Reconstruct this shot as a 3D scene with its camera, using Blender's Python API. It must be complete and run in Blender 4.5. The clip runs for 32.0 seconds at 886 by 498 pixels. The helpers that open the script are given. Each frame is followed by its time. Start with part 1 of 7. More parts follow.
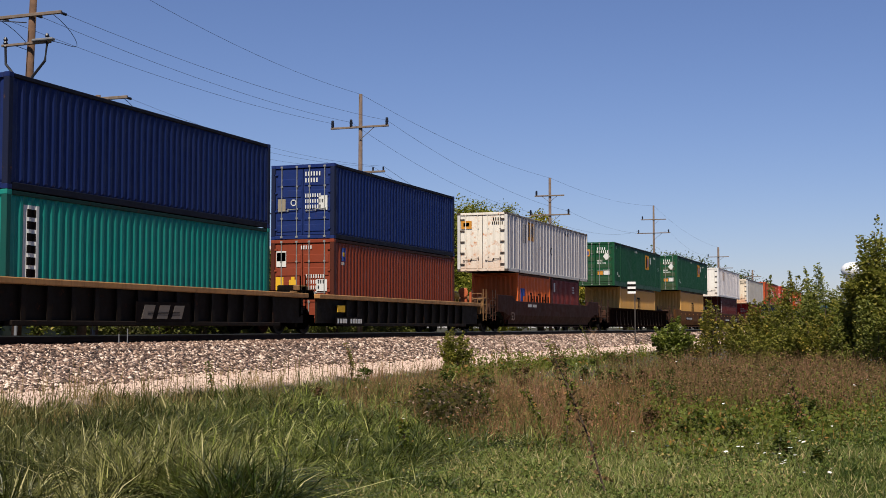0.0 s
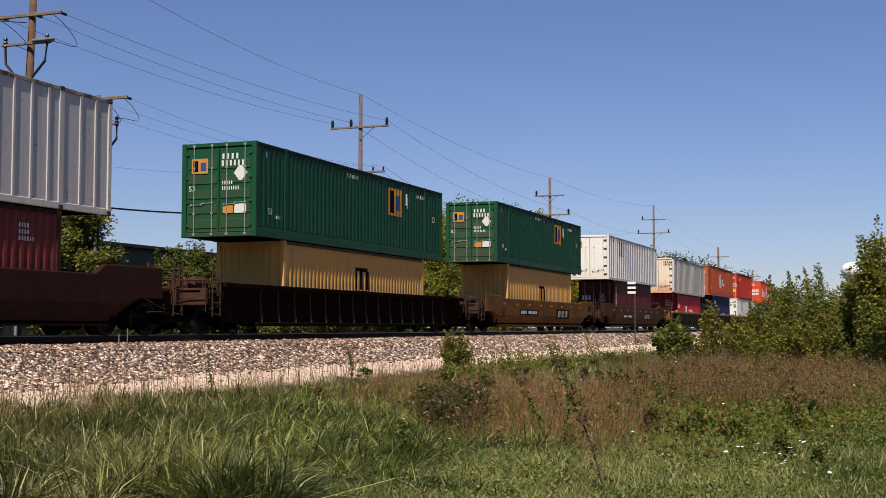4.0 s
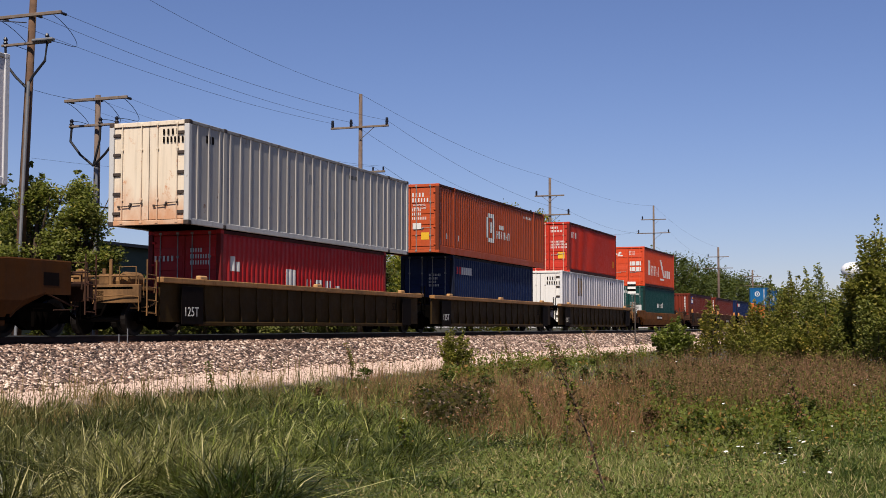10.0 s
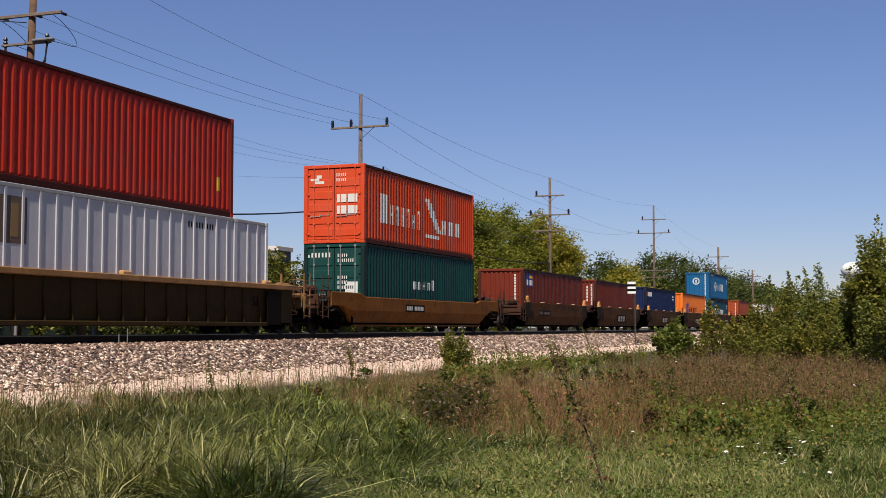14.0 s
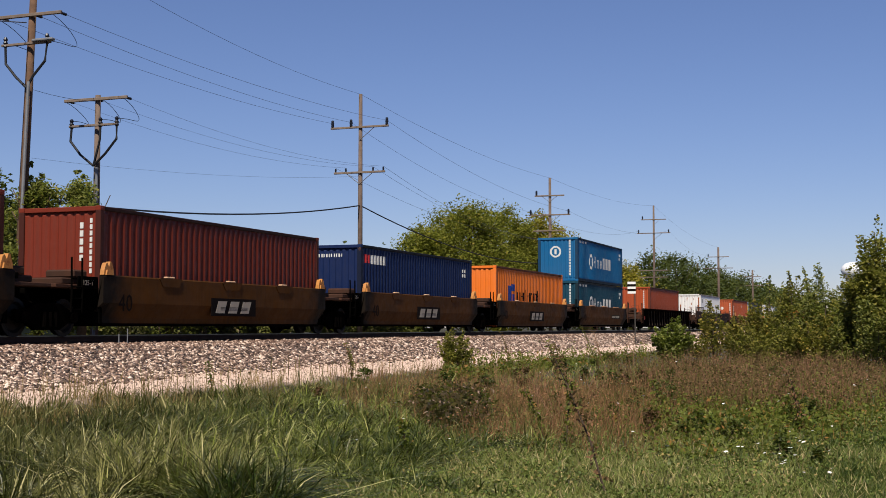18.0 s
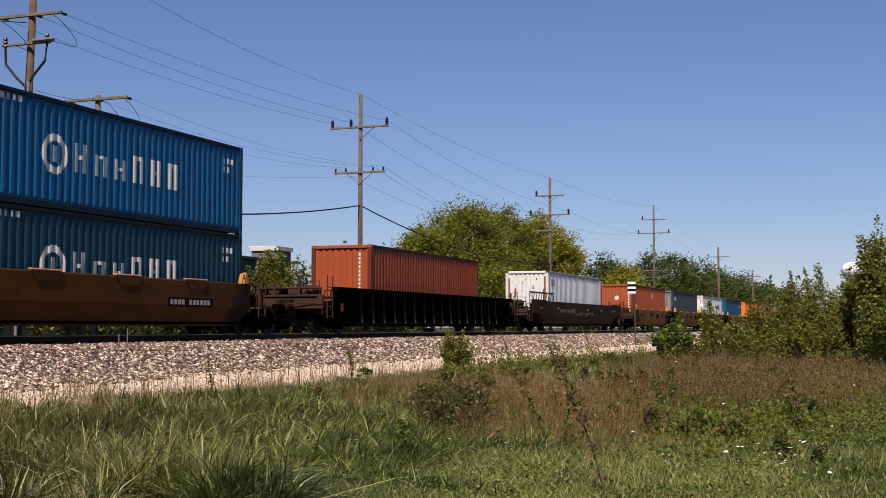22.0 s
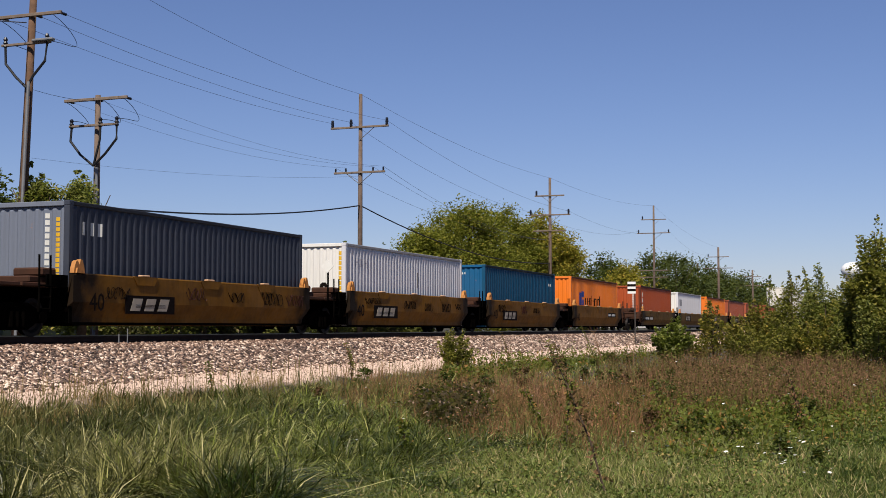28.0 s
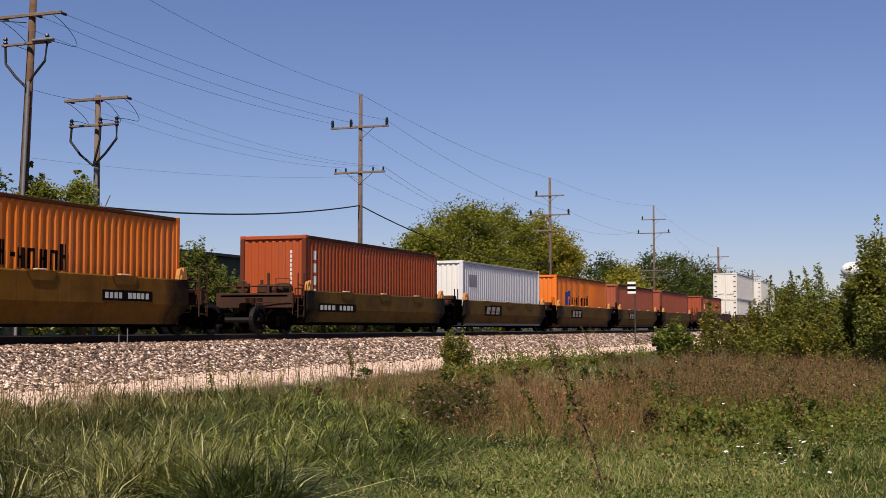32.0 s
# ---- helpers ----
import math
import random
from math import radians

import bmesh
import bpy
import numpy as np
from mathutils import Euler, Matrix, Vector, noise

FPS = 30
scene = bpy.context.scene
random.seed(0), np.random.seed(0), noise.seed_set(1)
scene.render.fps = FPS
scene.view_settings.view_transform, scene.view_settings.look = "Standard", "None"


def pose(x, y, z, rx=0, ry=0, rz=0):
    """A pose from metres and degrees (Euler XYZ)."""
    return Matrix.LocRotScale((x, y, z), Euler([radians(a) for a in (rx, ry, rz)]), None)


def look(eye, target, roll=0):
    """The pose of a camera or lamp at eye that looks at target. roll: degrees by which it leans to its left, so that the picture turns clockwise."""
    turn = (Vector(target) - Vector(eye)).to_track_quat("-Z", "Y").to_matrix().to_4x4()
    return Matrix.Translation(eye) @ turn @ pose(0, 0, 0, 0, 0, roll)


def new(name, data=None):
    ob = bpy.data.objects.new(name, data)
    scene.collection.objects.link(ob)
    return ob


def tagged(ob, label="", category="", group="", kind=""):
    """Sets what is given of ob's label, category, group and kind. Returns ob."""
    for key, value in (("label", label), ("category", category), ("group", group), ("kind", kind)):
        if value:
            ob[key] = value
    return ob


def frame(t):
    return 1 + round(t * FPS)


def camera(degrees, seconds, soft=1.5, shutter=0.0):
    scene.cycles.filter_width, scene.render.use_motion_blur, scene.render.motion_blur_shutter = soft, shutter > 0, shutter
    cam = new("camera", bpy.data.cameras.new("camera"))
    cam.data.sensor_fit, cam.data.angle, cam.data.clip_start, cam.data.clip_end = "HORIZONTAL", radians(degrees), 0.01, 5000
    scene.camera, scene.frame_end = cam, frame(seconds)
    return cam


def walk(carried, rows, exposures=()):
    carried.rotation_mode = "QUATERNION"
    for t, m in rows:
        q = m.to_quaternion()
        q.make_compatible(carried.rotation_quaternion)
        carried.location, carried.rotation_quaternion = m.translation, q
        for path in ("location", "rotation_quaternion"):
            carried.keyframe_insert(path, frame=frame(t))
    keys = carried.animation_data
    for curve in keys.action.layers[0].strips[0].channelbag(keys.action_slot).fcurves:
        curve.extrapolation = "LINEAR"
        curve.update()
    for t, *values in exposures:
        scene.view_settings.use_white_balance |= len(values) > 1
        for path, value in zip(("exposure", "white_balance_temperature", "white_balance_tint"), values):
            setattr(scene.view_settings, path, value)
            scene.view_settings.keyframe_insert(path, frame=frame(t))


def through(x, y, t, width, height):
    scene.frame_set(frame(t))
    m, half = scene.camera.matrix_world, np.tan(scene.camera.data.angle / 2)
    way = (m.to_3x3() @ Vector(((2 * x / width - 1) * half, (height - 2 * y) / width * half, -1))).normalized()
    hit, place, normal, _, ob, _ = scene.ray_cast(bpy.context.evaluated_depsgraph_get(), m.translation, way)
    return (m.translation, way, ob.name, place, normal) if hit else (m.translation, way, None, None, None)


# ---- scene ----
# World: metres, z = 0 at the rail head, the track runs along x, the camera stands south of it.
YC = 19.90          # track centre line
GROUND = -1.42      # meadow at the camera
YAW, PITCH = 20.329, 3.514

cam = camera(38.26, 32.0, soft=0.75)
VIEW = look((0, 0, 0.2), (100 * math.cos(radians(YAW)), 100 * math.sin(radians(YAW)), 0.2 + 100 * math.tan(radians(PITCH))))
walk(cam, [(0, VIEW), (32, VIEW)], exposures=[(0, 0.0, 6300, 13), (4, 0.0, 6300, 13), (6.5, 0.0, 6300, 23), (8.3, 0.0, 6300, 23), (10, 0.0, 6300, 16), (14.5, 0.0, 6300, 13), (29, 0.0, 6300, 13), (32, 0.0, 6500, 16)])

# ---------------------------------------------------------------- light
SUN_EL, SUN_SIDE = 53.0, 8.0   # height of the sun, and its turn away from the track's line
world = bpy.data.worlds.new("sky")
scene.world = world
world.use_nodes = True
wn = world.node_tree
sky = wn.nodes.new("ShaderNodeTexSky")
sky.sky_type = "NISHITA"
sky.sun_disc = False
sky.sun_elevation = radians(SUN_EL)
sky.sun_rotation = radians(270 - SUN_SIDE)
sky.air_density, sky.dust_density, sky.ozone_density = 1.0, 0.1, 4.0
wn.nodes["Background"].inputs["Strength"].default_value = 0.076
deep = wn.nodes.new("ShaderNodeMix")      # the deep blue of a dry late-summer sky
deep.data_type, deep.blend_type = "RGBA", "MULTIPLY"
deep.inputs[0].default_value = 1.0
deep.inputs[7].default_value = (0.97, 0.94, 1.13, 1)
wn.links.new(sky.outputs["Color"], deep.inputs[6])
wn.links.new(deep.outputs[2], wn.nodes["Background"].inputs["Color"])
sun_data = bpy.data.lights.new("sun", "SUN")
sun_data.energy, sun_data.angle, sun_data.color = 7.2, radians(0.55), (1.0, 0.91, 0.755)
sun = new("sun", sun_data)
SUN_DIR = Vector((math.cos(radians(SUN_EL)) * math.cos(radians(SUN_SIDE)),
                  math.cos(radians(SUN_EL)) * math.sin(radians(SUN_SIDE)), -math.sin(radians(SUN_EL))))
sun.matrix_basis = Matrix.Translation((-60, -20, 80)) @ SUN_DIR.to_track_quat("-Z", "Y").to_matrix().to_4x4()


# ---------------------------------------------------------------- mesh helpers
class Geo:
    """Collects vertices and faces of one mesh."""

    def __init__(self):
        self.v, self.f = [], []

    def add(self, verts, faces):
        n = len(self.v)
        self.v += [tuple(p) for p in verts]
        self.f += [tuple(i + n for i in q) for q in faces]
        return self

    def box(self, x0, x1, y0, y1, z0, z1):
        v = [(x, y, z) for x in (x0, x1) for y in (y0, y1) for z in (z0, z1)]
        return self.add(v, [(0, 1, 3, 2), (4, 6, 7, 5), (0, 4, 5, 1), (2, 3, 7, 6), (0, 2, 6, 4), (1, 5, 7, 3)])

    def cbox(self, x0, x1, y0, y1, z0, z1, b=0.01):
        """A box with chamfered edges."""
        lo, hi = (x0, y0, z0), (x1, y1, z1)
        b = min(b, (x1 - x0) * .4, (y1 - y0) * .4, (z1 - z0) * .4)
        v, ids = [], {}
        for cx in (0, 1):
            for cy in (0, 1):
                for cz in (0, 1):
                    c = (cx, cy, cz)
                    for ax in range(3):
                        p = []
                        for k in range(3):
                            e = hi[k] if c[k] else lo[k]
                            p.append(e if k == ax else (e - b if c[k] else e + b))
                        ids[c, ax] = len(v)
                        v.append(p)
        f = []
        for ax in range(3):
            o1, o2 = [k for k in range(3) if k != ax]
            for s in (0, 1):
                q = []
                for a, d in ((0, 0), (1, 0), (1, 1), (0, 1)):
                    c = [0, 0, 0]
                    c[ax], c[o1], c[o2] = s, a, d
                    q.append(ids[tuple(c), ax])
                flip = (s == 0) ^ (ax == 1)
                f.append(tuple(reversed(q)) if flip else tuple(q))
            for a in (0, 1):
                for d in (0, 1):
                    c0, c1 = [0, 0, 0], [0, 0, 0]
                    c0[o1], c0[o2], c1[o1], c1[o2] = a, d, a, d
                    c1[ax] = 1
                    c0, c1 = tuple(c0), tuple(c1)
                    q = (ids[c0, o1], ids[c1, o1], ids[c1, o2], ids[c0, o2])
                    flip = (a == d) ^ (ax == 1)
                    f.append(q if not flip else tuple(reversed(q)))
        for c in [(i, j, k) for i in (0, 1) for j in (0, 1) for k in (0, 1)]:
            q = (ids[c, 0], ids[c, 1], ids[c, 2])
            f.append(q if sum(c) % 2 else tuple(reversed(q)))
        return self.add(v, f)

    def cyl(self, p0, p1, r, n=8, r1=None, cap=True):
        p0, p1 = Vector(p0), Vector(p1)
        d = (p1 - p0).normalized()
        u = d.orthogonal().normalized()
        w = d.cross(u)
        r1 = r if r1 is None else r1
        v = []
        for p, q in ((p0, r), (p1, r1)):
            v += [p + (u * math.cos(k * math.tau / n) + w * math.sin(k * math.tau / n)) * q for k in range(n)]
        f = [(k, (k + 1) % n, n + (k + 1) % n, n + k) for k in range(n)]
        if cap:
            f += [tuple(reversed(range(n))), tuple(range(n, 2 * n))]
        return self.add(v, f)

    def tube(self, pts, r, n=6):
        pts = [Vector(p) for p in pts]
        v = []
        for i, p in enumerate(pts):
            d = (pts[min(i + 1, len(pts) - 1)] - pts[max(i - 1, 0)]).normalized()
            u = d.cross(Vector((0, 0, 1)) if abs(d.z) < .95 else Vector((1, 0, 0))).normalized()
            w = d.cross(u)
            rr = r[i] if isinstance(r, (list, tuple)) else r
            v += [p + (u * math.cos(k * math.tau / n) + w * math.sin(k * math.tau / n)) * rr for k in range(n)]
        f = [(i * n + k, i * n + (k + 1) % n, (i + 1) * n + (k + 1) % n, (i + 1) * n + k)
             for i in range(len(pts) - 1) for k in range(n)]
        f += [tuple(reversed(range(n))), tuple(range((len(pts) - 1) * n, len(pts) * n))]
        return self.add(v, f)

    def prism(self, pts, y0, y1):
        """A polygon in x, z pushed from y0 to y1."""
        n = len(pts)
        v = [(x, y0, z) for x, z in pts] + [(x, y1, z) for x, z in pts]
        f = [tuple(range(n)), tuple(reversed(range(n, 2 * n)))]
        f += [(k, n + k, n + (k + 1) % n, (k + 1) % n) for k in range(n)]
        return self.add(v, f)

    def lathe(self, prof, n=16, axis="z", at=(0, 0, 0)):
        """prof: (radius, height) rows turned round an axis."""
        v = []
        for r, h in prof:
            for k in range(n):
                a, b = r * math.cos(k * math.tau / n), r * math.sin(k * math.tau / n)
                p = {"z": (a, b, h), "y": (a, h, -b), "x": (h, a, b)}[axis]
                v.append((p[0] + at[0], p[1] + at[1], p[2] + at[2]))
        f = [(i * n + k, i * n + (k + 1) % n, (i + 1) * n + (k + 1) % n, (i + 1) * n + k)
             for i in range(len(prof) - 1) for k in range(n)]
        f += [tuple(reversed(range(n))), tuple(range((len(prof) - 1) * n, len(prof) * n))]
        return self.add(v, f)

    def mesh(self, name, smooth=False):
        me = bpy.data.meshes.new(name)
        me.from_pydata(self.v, [], self.f)
        if smooth:
            me.shade_smooth()
        return me


def part(name, geo, material, parent=None, label="", smooth=False, at=None):
    """Links a mesh (a Geo, or mesh data to share) as one object under a thing or a part."""
    if isinstance(geo, Geo):
        me = geo.mesh(name, smooth)
        me.materials.append(material)
        ob = new(name, me)
    else:
        if not geo.materials:
            geo.materials.append(material)
        ob = new(name, geo)
        if ob.material_slots[0].material != material:
            ob.material_slots[0].link = "OBJECT"
            ob.material_slots[0].material = material
    ob.parent = parent
    if at is not None:
        ob.location = at
    if label:
        ob["label"] = label
    return ob


def thing(name, m, label, category, group="", kind=""):
    """The Empty at the base of a thing."""
    ob = new(name)
    ob.empty_display_size = 0.2
    ob.matrix_basis = m
    return tagged(ob, label, category, group, kind)


SHARED = {}


def shared(key, build, smooth=False):
    """Mesh data made once and used by all alike parts."""
    if key not in SHARED:
        SHARED[key] = build().mesh(str(key[0]) if isinstance(key, tuple) else key, smooth)
    return SHARED[key]


# ---------------------------------------------------------------- materials
def lin(r, g, b):
    """Linear colour from the usual 0 to 255 values."""
    return tuple(((c / 255 + .055) / 1.055) ** 2.4 if c > 10 else c / 255 / 12.92 for c in (r, g, b)) + (1,)


def scaled(c, k):
    return tuple(min(1, x * k) for x in c[:3]) + (1,)


def material(name):
    m = bpy.data.materials.new(name)
    m.use_nodes = True
    t = m.node_tree
    return m, t, t.nodes["Principled BSDF"]


def node(t, kind, **values):
    n = t.nodes.new(kind)
    for k, v in values.items():
        if k in n.inputs:
            n.inputs[k].default_value = v
        else:
            n.inputs[k.replace("_", " ")].default_value = v
    return n


def mapped(t, coord="Object", scale=(1, 1, 1), random_shift=False):
    """Texture coordinates in metres, shifted by object where asked."""
    tc = t.nodes.new("ShaderNodeTexCoord")
    mp = t.nodes.new("ShaderNodeMapping")
    mp.inputs["Scale"].default_value = scale
    t.links.new(tc.outputs[coord], mp.inputs["Vector"])
    if random_shift:
        oi = t.nodes.new("ShaderNodeObjectInfo")
        mu = t.nodes.new("ShaderNodeMath")
        mu.operation = "MULTIPLY"
        mu.inputs[1].default_value = 37.0
        t.links.new(oi.outputs["Random"], mu.inputs[0])
        cb = t.nodes.new("ShaderNodeCombineXYZ")
        for k in range(3):
            t.links.new(mu.outputs[0], cb.inputs[k])
        t.links.new(cb.outputs[0], mp.inputs["Location"])
    return mp.outputs["Vector"]


def noise_of(t, vec, scale, detail=4.0, rough=0.6):
    n = t.nodes.new("ShaderNodeTexNoise")
    n.inputs["Scale"].default_value, n.inputs["Detail"].default_value, n.inputs["Roughness"].default_value = scale, detail, rough
    t.links.new(vec, n.inputs["Vector"])
    return n.outputs["Fac"]


def ramp(t, fac, lo, hi, a=0.0, b=1.0):
    r = t.nodes.new("ShaderNodeMapRange")
    r.inputs["From Min"].default_value, r.inputs["From Max"].default_value = lo, hi
    r.inputs["To Min"].default_value, r.inputs["To Max"].default_value = a, b
    t.links.new(fac, r.inputs["Value"])
    return r.outputs["Result"]


def mixed(t, fac, a, b, blend="MIX"):
    m = t.nodes.new("ShaderNodeMix")
    m.data_type, m.blend_type = "RGBA", blend
    for key, val in (("Factor", fac), ("A", a), ("B", b)):
        sock = [s for s in m.inputs if s.name == key and s.enabled][0]
        if isinstance(val, bpy.types.NodeSocket):
            t.links.new(val, sock)
        else:
            sock.default_value = val
    return [o for o in m.outputs if o.enabled][0]


def bumped(t, bsdf, height, strength, distance):
    b = t.nodes.new("ShaderNodeBump")
    b.inputs["Strength"].default_value, b.inputs["Distance"].default_value = strength, distance
    t.links.new(height, b.inputs["Height"])
    t.links.new(b.outputs[0], bsdf.inputs["Normal"])


PAINTS = {}


def paint(rgb, rust=0.12, fade=0.25, rough=0.5, rust_rgb=(96, 52, 30), grime=0.35, stain=0.0, soot=0.0, ends=0.0):
    """Weathered paint on steel: faded patches, runs of dirt, rust spots."""
    key = (rgb, rust, fade, rough, rust_rgb, grime, stain, soot, ends)
    if key in PAINTS:
        return PAINTS[key]
    m, t, b = material("paint")
    base = scaled(lin(*rgb), .70)
    v = mapped(t, random_shift=True)
    big = noise_of(t, v, 0.55, 3)
    runs = noise_of(t, mapped(t, scale=(5.0, 5.0, 0.28), random_shift=True), 1.6, 5)
    spots = noise_of(t, v, 3.2, 8, 0.72)
    fine = noise_of(t, v, 26, 4)
    grey = sum(base[:3]) / 3
    faded = tuple(base[k] * .88 + (grey * 1.15 + .02 * min(1, grey * 8)) * .12 for k in range(3)) + (1,)
    dusty = min(1.0, .12 + grey * 5)
    dirt = tuple(base[k] * .5 + (.07, .055, .04)[k] * .5 * dusty for k in range(3)) + (1,)
    c = mixed(t, ramp(t, big, .38, .68, 0, fade * 2.2), base, faded)
    c = mixed(t, ramp(t, runs, .5, .78, 0, grime), c, dirt)
    c = mixed(t, ramp(t, fine, .3, .75, 0, .10), c, dirt)
    c = mixed(t, ramp(t, spots, .70 - rust * .35, .80 - rust * .3, 0, min(1, rust * 5)), c, lin(*rust_rgb))
    if soot:
        black = tuple(base[k] * .16 + (.010, .007, .005)[k] for k in range(3)) + (1,)
        c = mixed(t, ramp(t, noise_of(t, mapped(t, scale=(.5, 1, .9), random_shift=True), 1.1, 6, .65), .42, .66, 0, soot), c, black)
        c = mixed(t, ramp(t, noise_of(t, mapped(t, scale=(3.5, 3.5, .35), random_shift=True), 2.2, 6, .7), .5, .72, 0, soot * .8), c, black)
        c = mixed(t, ramp(t, noise_of(t, v, 1.3, 7, .7), .58, .7, 0, soot * .5), c, scaled(lin(168, 132, 88), .7 * min(1, grey * 7)))
    if ends:
        # brake dust and soot that the trucks throw on both ends of a side
        sp = t.nodes.new("ShaderNodeSeparateXYZ")
        t.links.new(mapped(t), sp.inputs[0])
        ab = t.nodes.new("ShaderNodeMath")
        ab.operation = "ABSOLUTE"
        t.links.new(sp.outputs[0], ab.inputs[0])
        ad = t.nodes.new("ShaderNodeMath")
        ad.operation = "MULTIPLY_ADD"
        ad.inputs[1].default_value = 2.2
        t.links.new(noise_of(t, mapped(t, scale=(1, 1, .7), random_shift=True), 1.4, 6), ad.inputs[0])
        t.links.new(ab.outputs[0], ad.inputs[2])
        c = mixed(t, ramp(t, ad.outputs[0], ends - .35, ends + .55, 0, .95), c, (.006, .005, .004, 1))
    if stain:
        # rust that has washed up from the sill
        sp = t.nodes.new("ShaderNodeSeparateXYZ")
        t.links.new(mapped(t), sp.inputs[0])
        ad = t.nodes.new("ShaderNodeMath")
        ad.operation = "MULTIPLY_ADD"
        ad.inputs[1].default_value = 2.2
        t.links.new(noise_of(t, mapped(t, scale=(1, 1, .5), random_shift=True), 2.0, 6), ad.inputs[0])
        t.links.new(sp.outputs[2], ad.inputs[2])
        c = mixed(t, ramp(t, ad.outputs[0], 2.3, 1.0, 0, stain), c, lin(*rust_rgb))
    t.links.new(c, b.inputs["Base Color"])
    t.links.new(ramp(t, spots, .4, .8, rough, min(1, rough + .35)), b.inputs["Roughness"])
    bumped(t, b, noise_of(t, v, 7, 3), .25, .012)
    b.inputs["Specular IOR Level"].default_value = .22
    PAINTS[key] = m
    return m


def dull(m, level=.05):
    """Takes the gloss from an oily, dusty surface."""
    m.node_tree.nodes["Principled BSDF"].inputs["Specular IOR Level"].default_value = level
    return m


def plain(name, rgb, rough=0.7, metal=0.0, var=0.25, scale=4.0, bump=0.0):
    """One colour with variation at two scales."""
    m, t, b = material(name)
    base = scaled(lin(*rgb), .8)
    v = mapped(t, random_shift=True)
    c = mixed(t, ramp(t, noise_of(t, v, scale, 5), .3, .7), scaled(base, 1 - var), scaled(base, 1 + var))
    c = mixed(t, ramp(t, noise_of(t, v, scale * 9, 3), .35, .75, 0, .4), c, scaled(base, 1 - var * 1.3))
    t.links.new(c, b.inputs["Base Color"])
    b.inputs["Roughness"].default_value, b.inputs["Metallic"].default_value = rough, metal
    b.inputs["Specular IOR Level"].default_value = .3
    if bump:
        bumped(t, b, noise_of(t, v, scale * 6, 5), .6, bump)
    return m
# ---------------------------------------------------------------- ground and track
def ground_height(x, y):
    """The meadow, the gravel strip beside the track, and the land beyond."""
    prof = ((13.6, GROUND), (14.9, -1.16), (16.9, -.88), (23.0, -.88), (24.5, -1.0), (27.0, -.85))
    if y <= prof[0][0]:
        h = GROUND
    elif y >= prof[-1][0]:
        h = prof[-1][1]
    else:
        for (ya, za), (yb, zb) in zip(prof, prof[1:]):
            if ya <= y <= yb:
                h = za + (zb - za) * (y - ya) / (yb - ya)
                break
    wave = noise.noise(Vector((x * .12, y * .16, 3.1))) * .09 + noise.noise(Vector((x * .5, y * .5, 7.7))) * .03
    return h + (wave if y < 13.8 else wave * .3)


def steps(*spans):
    out = []
    for a, b, d in spans:
        n = max(1, round((b - a) / d))
        out += [a + (b - a) * k / n for k in range(n)]
    return out + [spans[-1][1]]


xs = steps((-2600, -200, 600), (-200, -10, 38), (-10, 60, .7), (60, 140, 4), (140, 600, 46), (600, 4600, 800))
ys = steps((-2600, -100, 500), (-100, -4, 12), (-4, 13.6, .6), (13.6, 18, .3), (18, 30, 1.3), (30, 120, 18), (120, 4000, 776))
gg = Geo()
gg.v = [(x, y, ground_height(x, y)) for y in ys for x in xs]
nx = len(xs)
gg.f = [(j * nx + i, j * nx + i + 1, (j + 1) * nx + i + 1, (j + 1) * nx + i) for j in range(len(ys) - 1) for i in range(nx - 1)]

m_ground, t, b = material("meadow_soil")
v = mapped(t)
c = mixed(t, ramp(t, noise_of(t, v, .35, 5), .35, .65), lin(46, 46, 24), lin(70, 62, 36))
c = mixed(t, ramp(t, noise_of(t, v, 9, 6), .35, .7), c, lin(26, 26, 14))
sep = t.nodes.new("ShaderNodeSeparateXYZ")
t.links.new(v, sep.inputs[0])
wob = t.nodes.new("ShaderNodeMath")
wob.operation = "MULTIPLY_ADD"
wob.inputs[1].default_value = 1.6
t.links.new(noise_of(t, v, .8, 4), wob.inputs[0])
t.links.new(sep.outputs[1], wob.inputs[2])
gravel = mixed(t, ramp(t, noise_of(t, v, 22, 6), .35, .65), lin(168, 144, 126), lin(222, 198, 178))
gravel = mixed(t, ramp(t, noise_of(t, v, 1.2, 4), .4, .7, 0, .6), gravel, lin(200, 172, 156))
on = t.nodes.new("ShaderNodeMath")
on.operation = "MULTIPLY"
t.links.new(ramp(t, wob.outputs[0], 15.3, 15.9), on.inputs[0])
t.links.new(ramp(t, wob.outputs[0], 25.4, 24.4), on.inputs[1])
c = mixed(t, on.outputs[0], c, gravel)
t.links.new(c, b.inputs["Base Color"])
b.inputs["Roughness"].default_value = .95
bumped(t, b, noise_of(t, v, 14, 6), .8, .05)
ground = part("ground", gg, m_ground, smooth=True)
tagged(ground, "meadow soil with a strip of pale gravel along the track", "ground", kind="structure")

# track bed: crowned ballast with sloping shoulders
bed_pts = [(16.5, -.98), (16.95, -.84), (17.45, -.58), (17.95, -.31), (18.3, -.215), (19.2, -.19), (20.6, -.19), (21.5, -.215), (22.0, -.31), (22.9, -.84), (23.4, -.98)]
bg = Geo()
bx = steps((-120, 10, 10), (10, 75, .5), (75, 160, 2), (160, 1400, 40))
bg.v = [(x, y, z + noise.noise(Vector((x * .6, y * 1.3, 2))) * (.03 if 16.6 < y < 23 else .06)) for x in bx for y, z in bed_pts]
k = len(bed_pts)
bg.f = [(i * k + j, (i + 1) * k + j, (i + 1) * k + j + 1, i * k + j + 1) for i in range(len(bx) - 1) for j in range(k - 1)]
m_ballast, t, b = material("ballast_bed")
